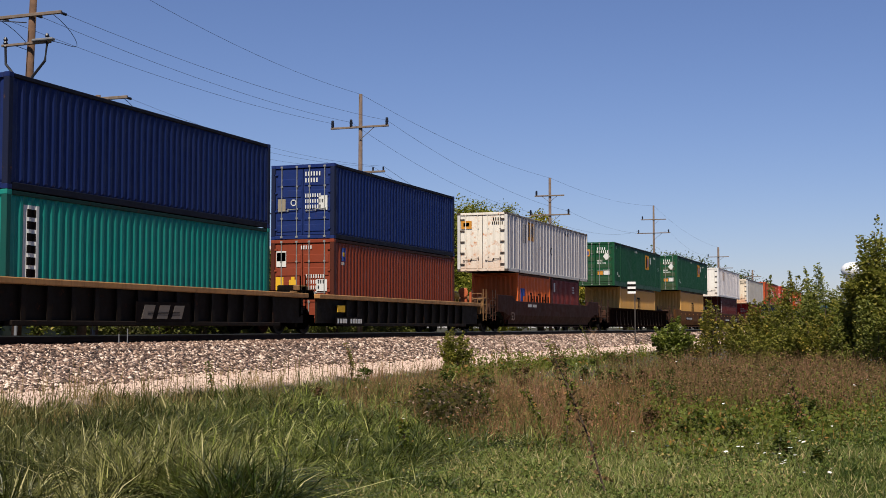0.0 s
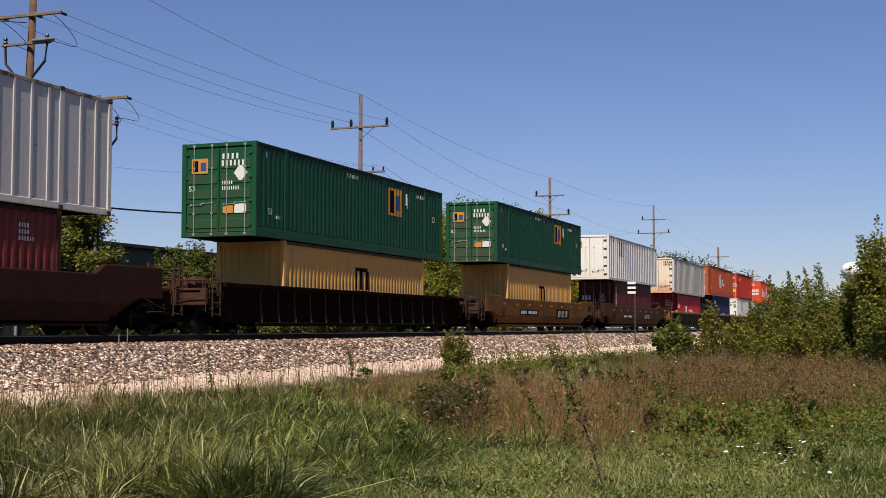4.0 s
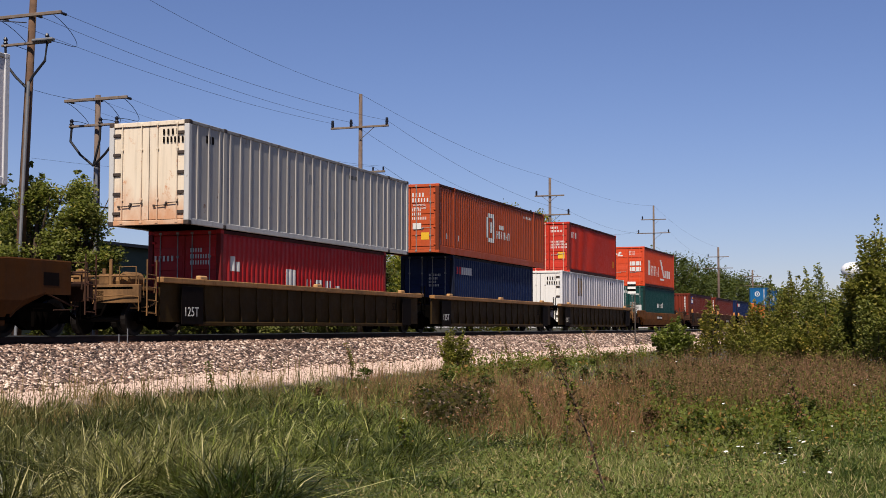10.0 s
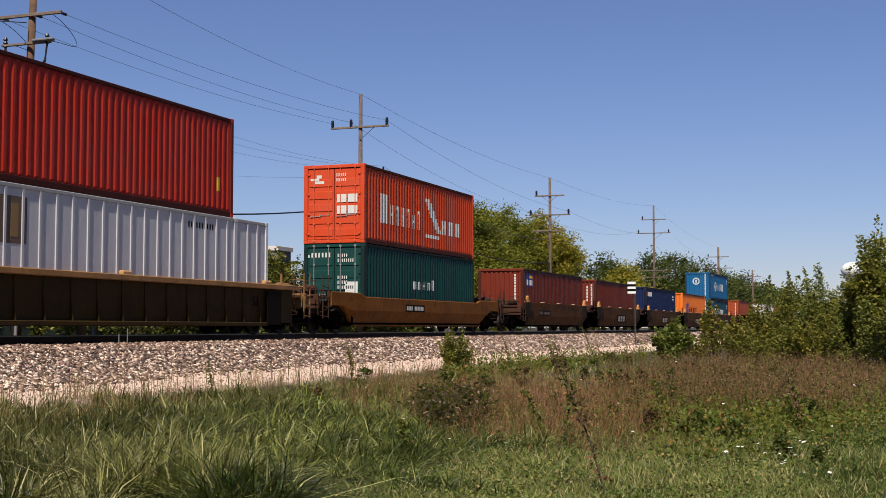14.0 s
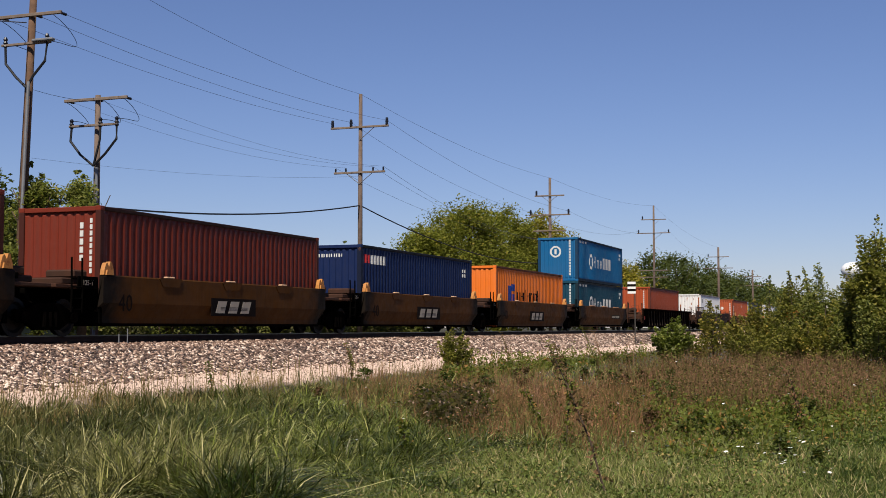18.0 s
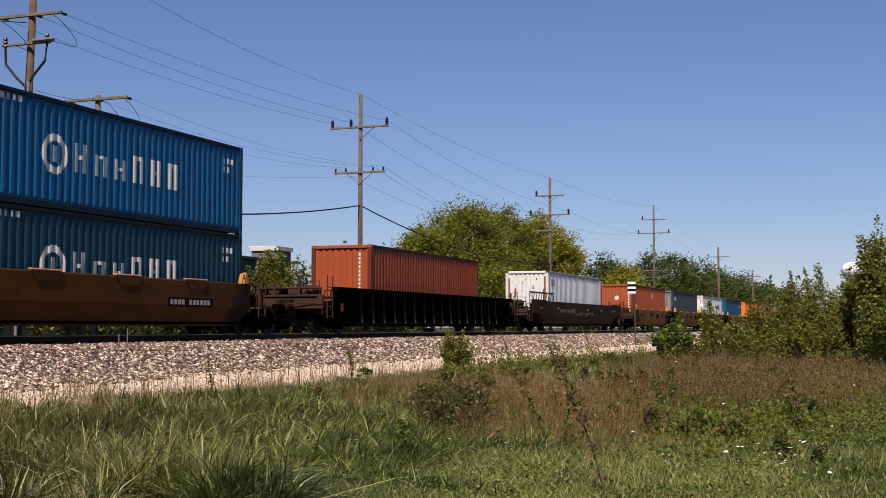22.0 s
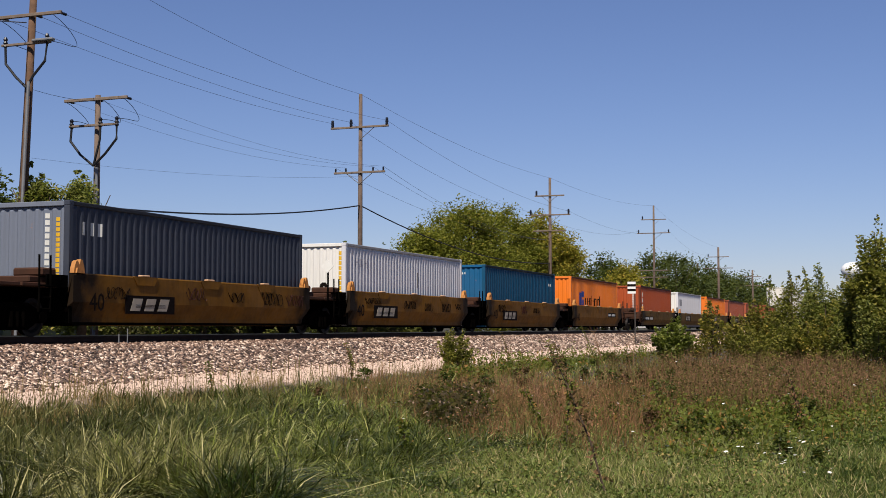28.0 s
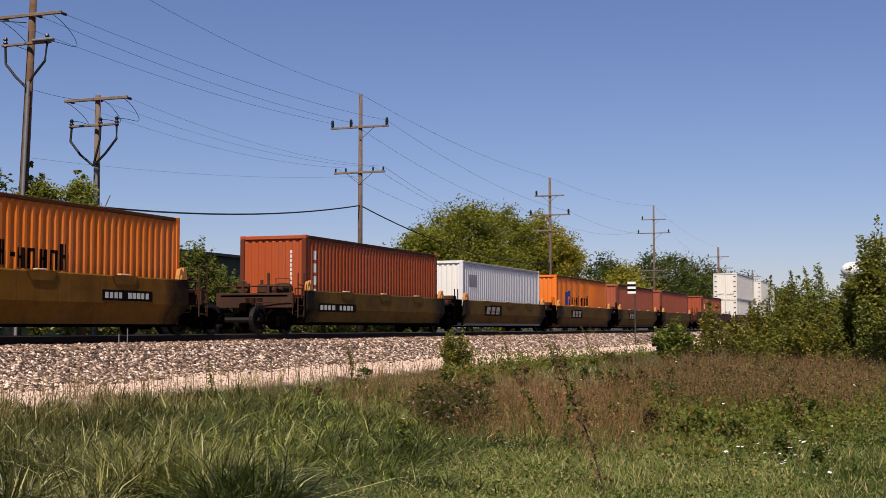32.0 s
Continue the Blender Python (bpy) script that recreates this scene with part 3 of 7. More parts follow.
def end_gear(car, x, out, mat, s_out=1.6, z=1.2, coupled=True, brake=False):
    """Platform, end sill, steps, grab irons and brake gear at one end; out is -1 or 1."""
    lo, hi = min(0, out * s_out), max(0, out * s_out)
    part("end_platform", shared(("end_platform", round(s_out, 2), out, round(z, 2)), lambda: Geo().cbox(lo, hi, -1.22, 1.22, z - .09, z, .015)), mat, car, at=(x, 0, 0))
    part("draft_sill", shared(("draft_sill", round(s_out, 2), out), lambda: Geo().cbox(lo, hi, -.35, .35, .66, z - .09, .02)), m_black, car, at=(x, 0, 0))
    if coupled:
        part("end_sill", shared(("end_sill_bar", out, round(s_out, 2)), lambda: Geo().cbox(min(out * (s_out - .14), out * s_out), max(out * (s_out - .14), out * s_out), -1.38, 1.38, .82, z + .05, .015)), mat, car, at=(x, 0, 0))
        part("ladder", shared(("ladder",), ladder_geo), mat, car, at=(x + out * (s_out - .35), -1.40, 0))
        part("handrail", shared(("handrail",), lambda: Geo().tube([(0, -1.25, 1.15), (0, -1.25, 1.75), (0, -.75, 1.75), (0, -.75, 1.15)], .02, 6)), mat, car, at=(x + out * (s_out - .08), 0, 0))
        part("step", shared(("step",), lambda: Geo().tube([(-.2, 0, .85), (-.2, 0, .38), (.2, 0, .38), (.2, 0, .85)], .018, 6)), m_black, car, at=(x + out * (s_out - .3), -1.38, 0))
        part("end_railing", shared(("end_railing",), lambda: Geo().tube([(0, -1.3, 1.2), (0, -1.3, 1.52), (0, 1.3, 1.52), (0, 1.3, 1.2)], .028, 6).cbox(-.03, .03, -.5, -.42, 1.2, 1.95, .01).cbox(-.03, .03, .42, .5, 1.2, 1.7, .01)), mat, car, at=(x + out * (s_out - .12), 0, 0))
        part("side_stanchion", shared(("side_stanchion",), lambda: Geo().tube([(0, 0, .95), (0, 0, 1.45), (.5, 0, 1.45), (.5, 0, 1.1)], .026, 6)), mat, car, at=(x + out * .35 - .25, -1.3, 0))
        part("air_tank", shared(("air_tank",), lambda: Geo().lathe([(.03, -.42), (.15, -.38), (.19, -.28), (.19, .28), (.15, .38), (.03, .42)], 12, "x", (0, -.75, z + .2)).box(-.28, -.2, -.9, -.6, z - .02, z + .08).box(.2, .28, -.9, -.6, z - .02, z + .08)), mat, car, at=(x + out * .32, 0, 0))
        part("control_valve", shared(("control_valve",), lambda: Geo().cbox(-.16, .16, -.3, .05, z, z + .34, .03).cyl((0, -.38, z + .18), (0, -.3, z + .18), .09, 8).cyl((-.1, -.1, z + .34), (-.1, -.1, z + .48), .05, 8)), mat, car, at=(x + out * .5, 0, 0))
        part("brake_rod", shared(("brake_rod", out), lambda: Geo().tube([(-out * .6, -1.2, .98), (out * .3, -1.22, .72), (out * .8, -1.05, .7)], .022, 6).tube([(-out * .2, -1.12, .6), (out * .5, -1.18, .62), (out * .9, -.9, 1.05)], .018, 6)), mat, car, at=(x, 0, 0))
        part("cut_lever", shared(("cut_lever", out), lambda: Geo().tube([(out * .02, -1.4, .62), (out * .02, -1.4, .98), (out * .06, -.9, 1.02), (out * .1, -.15, .98), (out * .16, -.12, .8)], .016, 6)), mat, car, at=(x + out * s_out, 0, 0))
        part("pipe", shared(("pipe", out), lambda: Geo().tube([(0, -.9, .95), (out * .5, -.95, 1.0), (out * .9, -.7, .8)], .03, 6)), m_black, car, at=(x, 0, 0))
    else:
        part("bearing_cover", shared(("bearing_cover", out), lambda: Geo().cbox(min(0, out * 1.1), max(0, out * 1.1), -1.05, -.15, z, z + .16, .03).cbox(min(out * .2, out * .75), max(out * .2, out * .75), -1.12, -.3, z + .16, z + .36, .04)), mat, car, at=(x, 0, 0))
        part("cross_bar", shared(("cross_bar",), lambda: Geo().cbox(-.06, .06, -1.3, 1.3, 1.28, 1.42, .02)), m_black, car, at=(x + out * .25, 0, 0))
        if out < 0:
            for dx in (-.75, -1.15):
                part("stanchion", shared(("stanchion",), lambda: Geo().tube([(0, 0, .55), (.02, 0, 1.0), (0, 0, 1.85)], .026, 6)), m_black, car, at=(x + dx, -1.36, 0))
            for rz in (.62, .88, 1.15):
                part("rung", shared(("rung",), lambda: Geo().cyl((-1.15, 0, 0), (-.75, 0, 0), .018, 6)), m_black, car, at=(x, -1.36, rz))
            part("number_board", shared(("number_board",), lambda: Geo().cbox(-.78, .0, -.02, .02, 1.12, 1.42, .006)), m_black, car, at=(x, -1.27, 0))
    if brake:
        part("hand_brake", shared(("hand_brake",), lambda: Geo().cbox(-.08, .08, -.18, .18, 1.2, 1.62, .03).lathe([(.20, .0), (.23, .02), (.20, .04)], 14, "x", (-.16, 0, 1.5)).cyl((-.14, 0, 1.5), (.1, 0, 1.5), .03, 6)), mat, car, at=(x + out * (s_out - .3), .5, 0))
        part("brake_cylinder", shared(("brake_cylinder",), lambda: Geo().lathe([(.05, -.5), (.17, -.48), (.19, -.1), (.19, .35), (.1, .5)], 12, "y", (0, 0, 1.4))), mat, car, at=(x + out * .45, -.4, 0))


def ladder_geo():
    g = Geo()
    for dx in (0, .42):
        g.cyl((dx, 0, .5), (dx, 0, 1.95), .02, 6)
    for k in range(4):
        g.cyl((0, 0, .58 + k * .33), (.42, 0, .55 + k * .33), .016, 6)
    return g


def coupler_geo(out):
    g = Geo().cbox(min(0, out * .75), max(0, out * .75), -.1, .1, .74, .92, .03)
    g.cbox(min(out * .62, out * .95), max(out * .62, out * .95), -.16, .16, .68, .98, .05)
    g.cbox(min(out * .9, out * 1.06), max(out * .9, out * 1.06), -.16, -.03, .7, .96, .03)
    g.tube([(out * .3, -.45, .8), (out * .6, -.5, .5), (out * .95, -.35, .42), (out * 1.1, -.2, .5)], .03, 6)
    return g


def stencil(car, text, x, z, h, ink, y=-1.447):
    """Lettering on a car side, standing upright and read from -y."""
    cu = bpy.data.curves.new("stencil", "FONT")
    cu.body, cu.size, cu.extrude, cu.resolution_u = text, h * 1.4, .002, 2
    ob = bpy.data.objects.new("stencil", cu)
    me = bpy.data.meshes.new_from_object(ob)
    bpy.data.objects.remove(ob)
    me.materials.clear()
    me.materials.append(ink)
    st = part("stencil", me, ink, car)
    st.matrix_basis = pose(x, y, z, 90, 0, 0)
    return st


def panel_mark(car, x0, x1, z0, z1, ink, name="reporting_plate", y=-1.44, bars=0, bar_ink=None, seed=1):
    pl = part(name, Geo().box(x0, x1, y - .006, y + .01, z0, z1), ink, car)
    if bars:
        g = Geo()
        h = (z1 - z0) * .56
        w = (x1 - x0) * .9 / bars
        rnd = random.Random(seed)
        for k in range(bars):
            if bars > 5 and k == 4:
                continue
            xx = x0 + (x1 - x0) * .05 + k * w
            g.box(xx, xx + w * rnd.uniform(.55, .78), y - .010, y, z0 + (z1 - z0) * .22, z0 + (z1 - z0) * .22 + h)
        part("lettering_bar", g, bar_ink, pl)["kind"] = "stuff"
    return pl


def emblem(car, x0, x1, z0, z1, ink_dark, ink_light, y=-1.444):
    """The owner's plate: a dark field with three heavy light blocks crossed by thin lines."""
    pl = panel_mark(car, x0, x1, z0, z1, ink_dark, "emblem", y)
    w, h = x1 - x0, z1 - z0
    for k in range(3):
        xa = x0 + w * (.09 + k * .275)
        g = Geo().prism([(xa, z0 + h * .16), (xa + w * .19, z0 + h * .16), (xa + w * .25, z0 + h * .84), (xa + w * .06, z0 + h * .84)], y - .010, y - .005)
        part("emblem_block", g, ink_light, pl)
    for k in range(3):
        zz = z0 + h * (.34 + .07 * k)
        part("emblem_line", Geo().box(x0 + w * .2, x0 + w * .8, y - .012, y - .009, zz, zz + h * .022), ink_dark, pl)
    return pl


def well_car(label, kind, centre, s0, s1, z_top, rgb, left="coupler", right="coupler", trucks=(), rust=.3, ribs=0, marks=None, low=None, ends_z=None, sill=.24, chord_rgb=None, thin=False, long_caps=False):
    """One unit of the train: two well sides, floor, bulkheads, end gear and trucks. s0..s1: the span of its sides along the train."""
    th = thing("well_car", pose(centre, YC, 0), label, "well car", "units of the train")
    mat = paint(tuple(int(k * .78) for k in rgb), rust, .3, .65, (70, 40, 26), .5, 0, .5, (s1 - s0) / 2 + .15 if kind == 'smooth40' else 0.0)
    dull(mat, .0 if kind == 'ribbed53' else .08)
    # On ledge cars the web colour holds the shade below the chord.
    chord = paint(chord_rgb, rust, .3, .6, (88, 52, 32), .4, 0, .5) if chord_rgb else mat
    a, c = s0 - centre, s1 - centre
    load = [z for ob, s, z in MOVERS if s0 - 1 < s < s1 and z < 1]
    deck = (min(load) if load else sill + .1) + .012
    gear = paint(tuple(int(k * .85) for k in chord_rgb) if chord_rgb else (74, 44, 28), rust, .3, .75, (60, 36, 26), .5, 0, .6)
    if kind == "smooth53":
        zl = low or z_top
        ze = ends_z or z_top
        e = 2.5
        cols = [(a, ze, .95), (a + .9, ze, .95), (a + 1.7, ze, .55), (a + 2.1, ze, sill), (a + e, ze - .02, sill), (a + e + .4, zl, sill), (c - e - .4, zl, sill), (c - e, ze - .02, sill), (c - 2.1, ze, sill), (c - 1.7, ze, .55), (c - .9, ze, .95), (c, ze, .95)]
    elif kind == "smooth40":
        cols = [(a, z_top - .03, .62), (a + .25, z_top, .3), (a + .5, z_top, sill), (c - .5, z_top, sill), (c - .25, z_top, .3), (c, z_top - .03, .62)]
    else:
        cols = None
    for sy in (-1, 1):
        if cols:
            g = shell_geo([(x, t, bb) for x, t, bb in cols])
        else:
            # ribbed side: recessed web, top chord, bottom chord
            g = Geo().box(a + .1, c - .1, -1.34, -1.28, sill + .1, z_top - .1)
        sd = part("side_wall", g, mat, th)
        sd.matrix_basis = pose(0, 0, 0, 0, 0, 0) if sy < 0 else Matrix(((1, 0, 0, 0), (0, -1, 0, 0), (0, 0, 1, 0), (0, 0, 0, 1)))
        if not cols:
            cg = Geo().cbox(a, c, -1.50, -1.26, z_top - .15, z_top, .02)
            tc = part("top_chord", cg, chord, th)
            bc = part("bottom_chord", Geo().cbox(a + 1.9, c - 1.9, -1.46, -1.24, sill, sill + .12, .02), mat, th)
            if sy > 0:
                tc.matrix_basis = bc.matrix_basis = Matrix(((1, 0, 0, 0), (0, -1, 0, 0), (0, 0, 1, 0), (0, 0, 0, 1)))
            rib = shared(("thin_rib", round(z_top, 2)), lambda: Geo().prism([(-.012, sill + .1), (.012, sill + .1), (.012, z_top - .14), (-.012, z_top - .14)], -1.36, -1.33).add([(-.012, -1.43, sill + .1), (.012, -1.43, sill + .1), (.012, -1.35, z_top - .5), (-.012, -1.35, z_top - .5), (-.012, -1.33, sill + .1), (.012, -1.33, sill + .1), (.012, -1.33, z_top - .5), (-.012, -1.33, z_top - .5)], [(0, 1, 2, 3), (5, 4, 7, 6), (4, 0, 3, 7), (1, 5, 6, 2), (4, 5, 1, 0), (3, 2, 6, 7)])) if thin else shared(("rib", round(z_top, 2), round(sill, 2)), lambda: Geo().prism([(-.03, sill + .1), (.03, sill + .1), (.03, z_top - .14), (-.03, z_top - .14)], -1.44, -1.33).box(-.08, .08, -1.45, -1.43, sill + .1, z_top - .14))
            # Ribs of the dark ribbed cars get a lighter colour for their sunlit edges.
            rib_mat = paint((76, 62, 50), .2, .3, .7) if kind == "ribbed53" else mat
            for k in range(ribs):
                x = a + 2.3 + (c - a - 4.6) * k / (ribs - 1)
                r = part("rib", rib, rib_mat, th, at=(x, 0, 0))
                if sy > 0:
                    r.matrix_basis = Matrix(((1, 0, 0, x), (0, -1, 0, 0), (0, 0, 1, 0), (0, 0, 0, 1)))
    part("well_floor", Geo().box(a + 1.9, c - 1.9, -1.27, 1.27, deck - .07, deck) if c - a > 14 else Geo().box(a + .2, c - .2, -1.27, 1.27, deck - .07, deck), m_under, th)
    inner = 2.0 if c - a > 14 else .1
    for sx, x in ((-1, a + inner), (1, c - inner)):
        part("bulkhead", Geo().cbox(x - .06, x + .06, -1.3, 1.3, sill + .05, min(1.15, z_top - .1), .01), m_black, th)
    for out, x, how in ((-1, a, left), (1, c, right)):
        if how == "coupler":
            end_gear(th, x, out, gear, .95, 1.25, True, out < 0)
            part("coupler", shared(("coupler", out), lambda: coupler_geo(out)), m_truck, th, at=(x + out * .7, 0, 0))
        elif how == "joint":
            end_gear(th, x, out, gear, 1.55, 1.22, False, False)
    for x in trucks:
        truck(th, x - centre, centre)
    if kind == "smooth40":
        # guide ears, top pockets
        ear = shared(("guide_ear",), lambda: Geo().prism([(-.21, 0), (.21, 0), (.19, .13), (.12, .31), (.05, .33), (.0, .2), (-.07, .3), (-.13, .27), (-.19, .12)], -.06, .06).prism([(-.15, 0), (.15, 0), (.12, .12), (-.12, .12)], -.1, .1))
        for x in (a + .25, c - .25):
            part("guide_ear", ear, paint((196, 132, 62), .4, .3, .6, (110, 62, 34), .6), th, "worn ochre container guide", at=(x, -1.36, z_top))
        for k in range(3):
            x = a + (c - a) * (.24 + .26 * k)
            part("top_pocket", shared(("top_pocket",), lambda: Geo().prism([(-.55, 0), (-.38, -.2), (.38, -.2), (.55, 0), (.5, .025), (-.5, .025)], -.016, .02)), mat, th, at=(x, -1.445, z_top - .02))
            half = .56 if long_caps else .19
            part("pocket_cap", shared(("pocket_cap", half), lambda: Geo().cbox(-half, half, -.07, .06, 0, .055, .02)), paint((184, 130, 84) if long_caps else (204, 164, 128), .2), th, at=(x, -1.39, z_top - .004))
    if marks:
        marks(th, a, c)
    MOVERS.append((th, centre, 0))
    return th
# ---------------------------------------------------------------- the train, front to rear
HC, STD = 2.896, 2.591
RUST_INK = paint((150, 84, 42), .5, .5, .8, (92, 50, 30), .5)


def id_block(x, z, n=3, seed=1, h=.13):
    """Rows of small marks, as on a container's door or side."""
    out = []
    for k in range(n):
        out += word(x, z - k * h * 1.5, h, random.Random(seed + k).randint(4, 9), h * .7, .3, seed + k)
    return out


def tall_id(y, z_hi, z_lo, n=11, w=.1):
    """A column of small marks."""
    st = (z_hi - z_lo) / n
    return [(y - w / 2, y + w / 2, z_hi - (k + 1) * st + st * .25, z_hi - k * st) for k in range(n)]


def amber_side(x, z, w=1.0, h=1.0):
    return [(AMBER_INK, [(x, x + w, z, z + h)])]


# unit A: two 40-foot boxes
container("shipping_container", "teal corrugated steel container with a white upright name panel", 22.85, .35, L40, HC, (8, 138, 124), "front", marks=[(WHITE_INK, [(.61, 1.17, .35, 2.6)]), (DARK_INK, [(.74, 1.04, 2.33 - k * .27, 2.51 - k * .27) for k in range(7)], 1)])
container("shipping_container", "dark blue corrugated steel container stacked on a teal one", 22.85, 3.248, L40, STD + .02, (13, 36, 92), "front")
# unit B
container("shipping_container", "brick brown corrugated container with small blue and yellow plate", 39.67, .35, L40, HC, (138, 58, 30), "doors", marks=[(paint((40, 74, 150)), [(.72, 1.02, 2.15, 2.62)]), (YELLOW_INK, [(.76, .98, 2.32, 2.46)], 1), (WHITE_INK, word(.72, 2.02, .09, 5, .06))],
          end_marks=[(WHITE_INK, id_block(-.05, 2.55, 1, 3) + id_block(.15, 1.55, 4, 5) + [(.55, .95, 1.1, 1.5)] + [(-1.0, -.62, 1.95, 2.5)]), (paint((40, 74, 150)), [(-.98, -.64, 2.15, 2.45)]), (YELLOW_INK, [(-1.02, -.72, 1.1, 1.6), (-.5, -.22, 1.3, 1.5), (-.43, -.29, 1.5, 1.6)])])
container("shipping_container", "dark blue corrugated steel container with closed doors, stacked", 39.67, 3.248, L40, STD + .02, (15, 42, 104), "doors", end_marks=[(WHITE_INK, id_block(.1, 2.2, 2, 7, .15) + id_block(.1, 1.45, 3, 9) + [(.62, .95, 1.0, 1.5)]), (paint((150, 140, 120)), [(-.95, -.66, .98, 1.42)]), (WHITE_INK, ring(-.35, 1.28, .08, .11))])
# unit C: two 20-foot boxes under a white 53-foot one
container("shipping_container", "short orange corrugated container with a blue and dark emblem", 61.2, .345, L20, STD, (226, 104, 38), "front", marks=[(paint((36, 70, 150)), [(.5, 1.0, 1.1, 1.83), (1.0, 1.3, 1.45, 1.83)]), (DARK_INK, word(1.87, 1.08, .56, 11, .365))])
container("shipping_container", "short brown corrugated container with a small pale plate", 67.5, .345, L20, STD, (120, 44, 38), "front", marks=[(WHITE_INK, [(.5, .8, 1.8, 2.3)] + id_block(4.6, 2.1, 3, 3, .1))])
container("shipping_container", "white sheet-and-post container with rust stained doors, stacked", 59.24, 2.94, L53, HC, (214, 210, 202), "doors", "post", end_rgb=(238, 230, 214), shaded_side_rgb=(206, 200, 198), rust=.26, grime=.55, stain=.4,
          marks=[(AMBER_INK, [(3.54, 4.89, 1.72, 2.66)]), (paint((90, 86, 90)), [(2.75, 3.23, 1.55, 2.5)]), (paint((84, 78, 84)), [(3.66, 3.8, 1.9, 2.55), (3.95, 4.1, 1.95, 2.5), (4.35, 4.6, 1.95, 2.5), (4.1, 4.35, 2.1, 2.35)], 1), (DARK_INK, word(11.0, 2.45, .13, 8, .1) + ring(8.1, 1.4, .15, .2))], end_marks=[(AMBER_INK, [(-1.1, -.55, 2.1, 2.5)]), (DARK_INK, word(.55, 2.5, .14, 4, .12) + word(.5, 2.3, .14, 6, .1) + [(-.98, -.68, 2.22, 2.4)])])
# units D and E: green 53-foot over tan 40-foot boxes
S53 = (14.9, 1.55)
GREEN, TAN = (10, 76, 44), (222, 166, 84)
for s_top, z_top, s_low, z_low, hl in ((82.75, 2.95, 84.75, .355, STD), (106.39, 3.31, 108.3, .41, HC)):
    container("shipping_container", "tan corrugated steel container with a black script emblem", s_low, z_low, L40, hl, TAN, "front", rust=.14, marks=[(DARK_INK, [(5.5, 5.72, 1.2, 1.85), (5.98, 6.2, 1.2, 1.85), (6.46, 6.7, 1.2, 1.85), (5.5, 6.6, 1.85, 1.98), (5.45, 6.75, 1.06, 1.16)] + tall_id(.62, 2.4, .9, 10))])
    green = container("shipping_container", "green corrugated 53-foot container with amber square emblems, stacked", s_top, z_top, L53, HC, GREEN, "doors", "wave53", rust=.05,
              marks=[(AMBER_INK, [(10.4, 11.66, 1.5, 2.55)]), (DARK_INK, [(10.5, 10.95, 1.6, 2.45)], 1), (paint((40, 74, 140)), [(11.05, 11.5, 1.72, 2.3)], 1), (WHITE_INK, word(6.6, 2.52, .13, 9, .12) + word(13.2, 2.4, .13, 8, .12) + [(12.1, 12.25, 2.0, 2.45), (12.25, 12.37, 1.9, 2.3)] + word(.7, 2.45, .2, 1) + word(1.3, .62, .1, 5, .08))],
              end_rgb=GREEN, stain=.32 if s_top > 100 else .15, stain_rgb=(92, 66, 50), end_marks=[(AMBER_INK, [(-.95, -.38, 1.96, 2.42), (.15, .5, .72, 1.0)]), (DARK_INK, [(-.9, -.72, 2.02, 2.36)], 1), (paint((40, 74, 140)), [(-.64, -.44, 2.04, 2.3)], 1), (WHITE_INK, word(.12, 2.38, .17, 4, .16) + word(.1, 2.17, .17, 6, .14) + id_block(.12, 1.6, 2, 4, .11) + [(.55, .95, .72, 1.0)] + [(.52 + .04 * abs(k - 4) , .98 - .04 * abs(k - 4), 1.72 + k * .05, 1.77 + k * .05) for k in range(9)])])
    stencil(green, "53", S53[0], S53[1], .24, WHITE_INK, -1.302)
    stencil(green, "53", .75, .72, .2, WHITE_INK, -1.302)
    st = stencil(green, "53", 0, 0, .17, WHITE_INK)
    st.matrix_basis = pose(.012, 1.05, 1.42, 90, 0, -90)
# unit F
container("shipping_container", "maroon corrugated steel container with white upright marks", 131.85, .41, L40, HC, (92, 30, 22), "doors", marks=[(WHITE_INK, tall_id(.55, 2.45, .6, 8, .16))], end_marks=[(WHITE_INK, word(-1.0, 1.62, .3, 3, .22) + id_block(.2, 1.9, 3, 2, .12))])
container("shipping_container", "white sheet-and-post container with a faded amber square, stacked", 129.95, 3.31, L53, HC, (224, 224, 224), "doors", "post", end_rgb=(240, 236, 226), shaded_side_rgb=(228, 222, 222), rust=.1, grime=.6, stain=.2,
          marks=[(paint((120, 78, 46)), [(3.0, 4.45, 1.65, 2.6)]), (AMBER_INK, [(3.2, 3.5, 1.8, 2.45), (3.95, 4.2, 1.8, 2.45)], 1), (DARK_INK, word(1.2, 2.5, .13, 4, .1) + word(11.0, 2.45, .13, 7, .1) + [(7.2 + k * .55, 7.34 + k * .55, .3, .4) for k in range(4)])], end_marks=[(AMBER_INK, [(-1.1, -.5, 2.1, 2.5)]), (DARK_INK, [(-1.02, -.84, 2.2, 2.4), (-.78, -.56, 2.2, 2.4)], 1)])
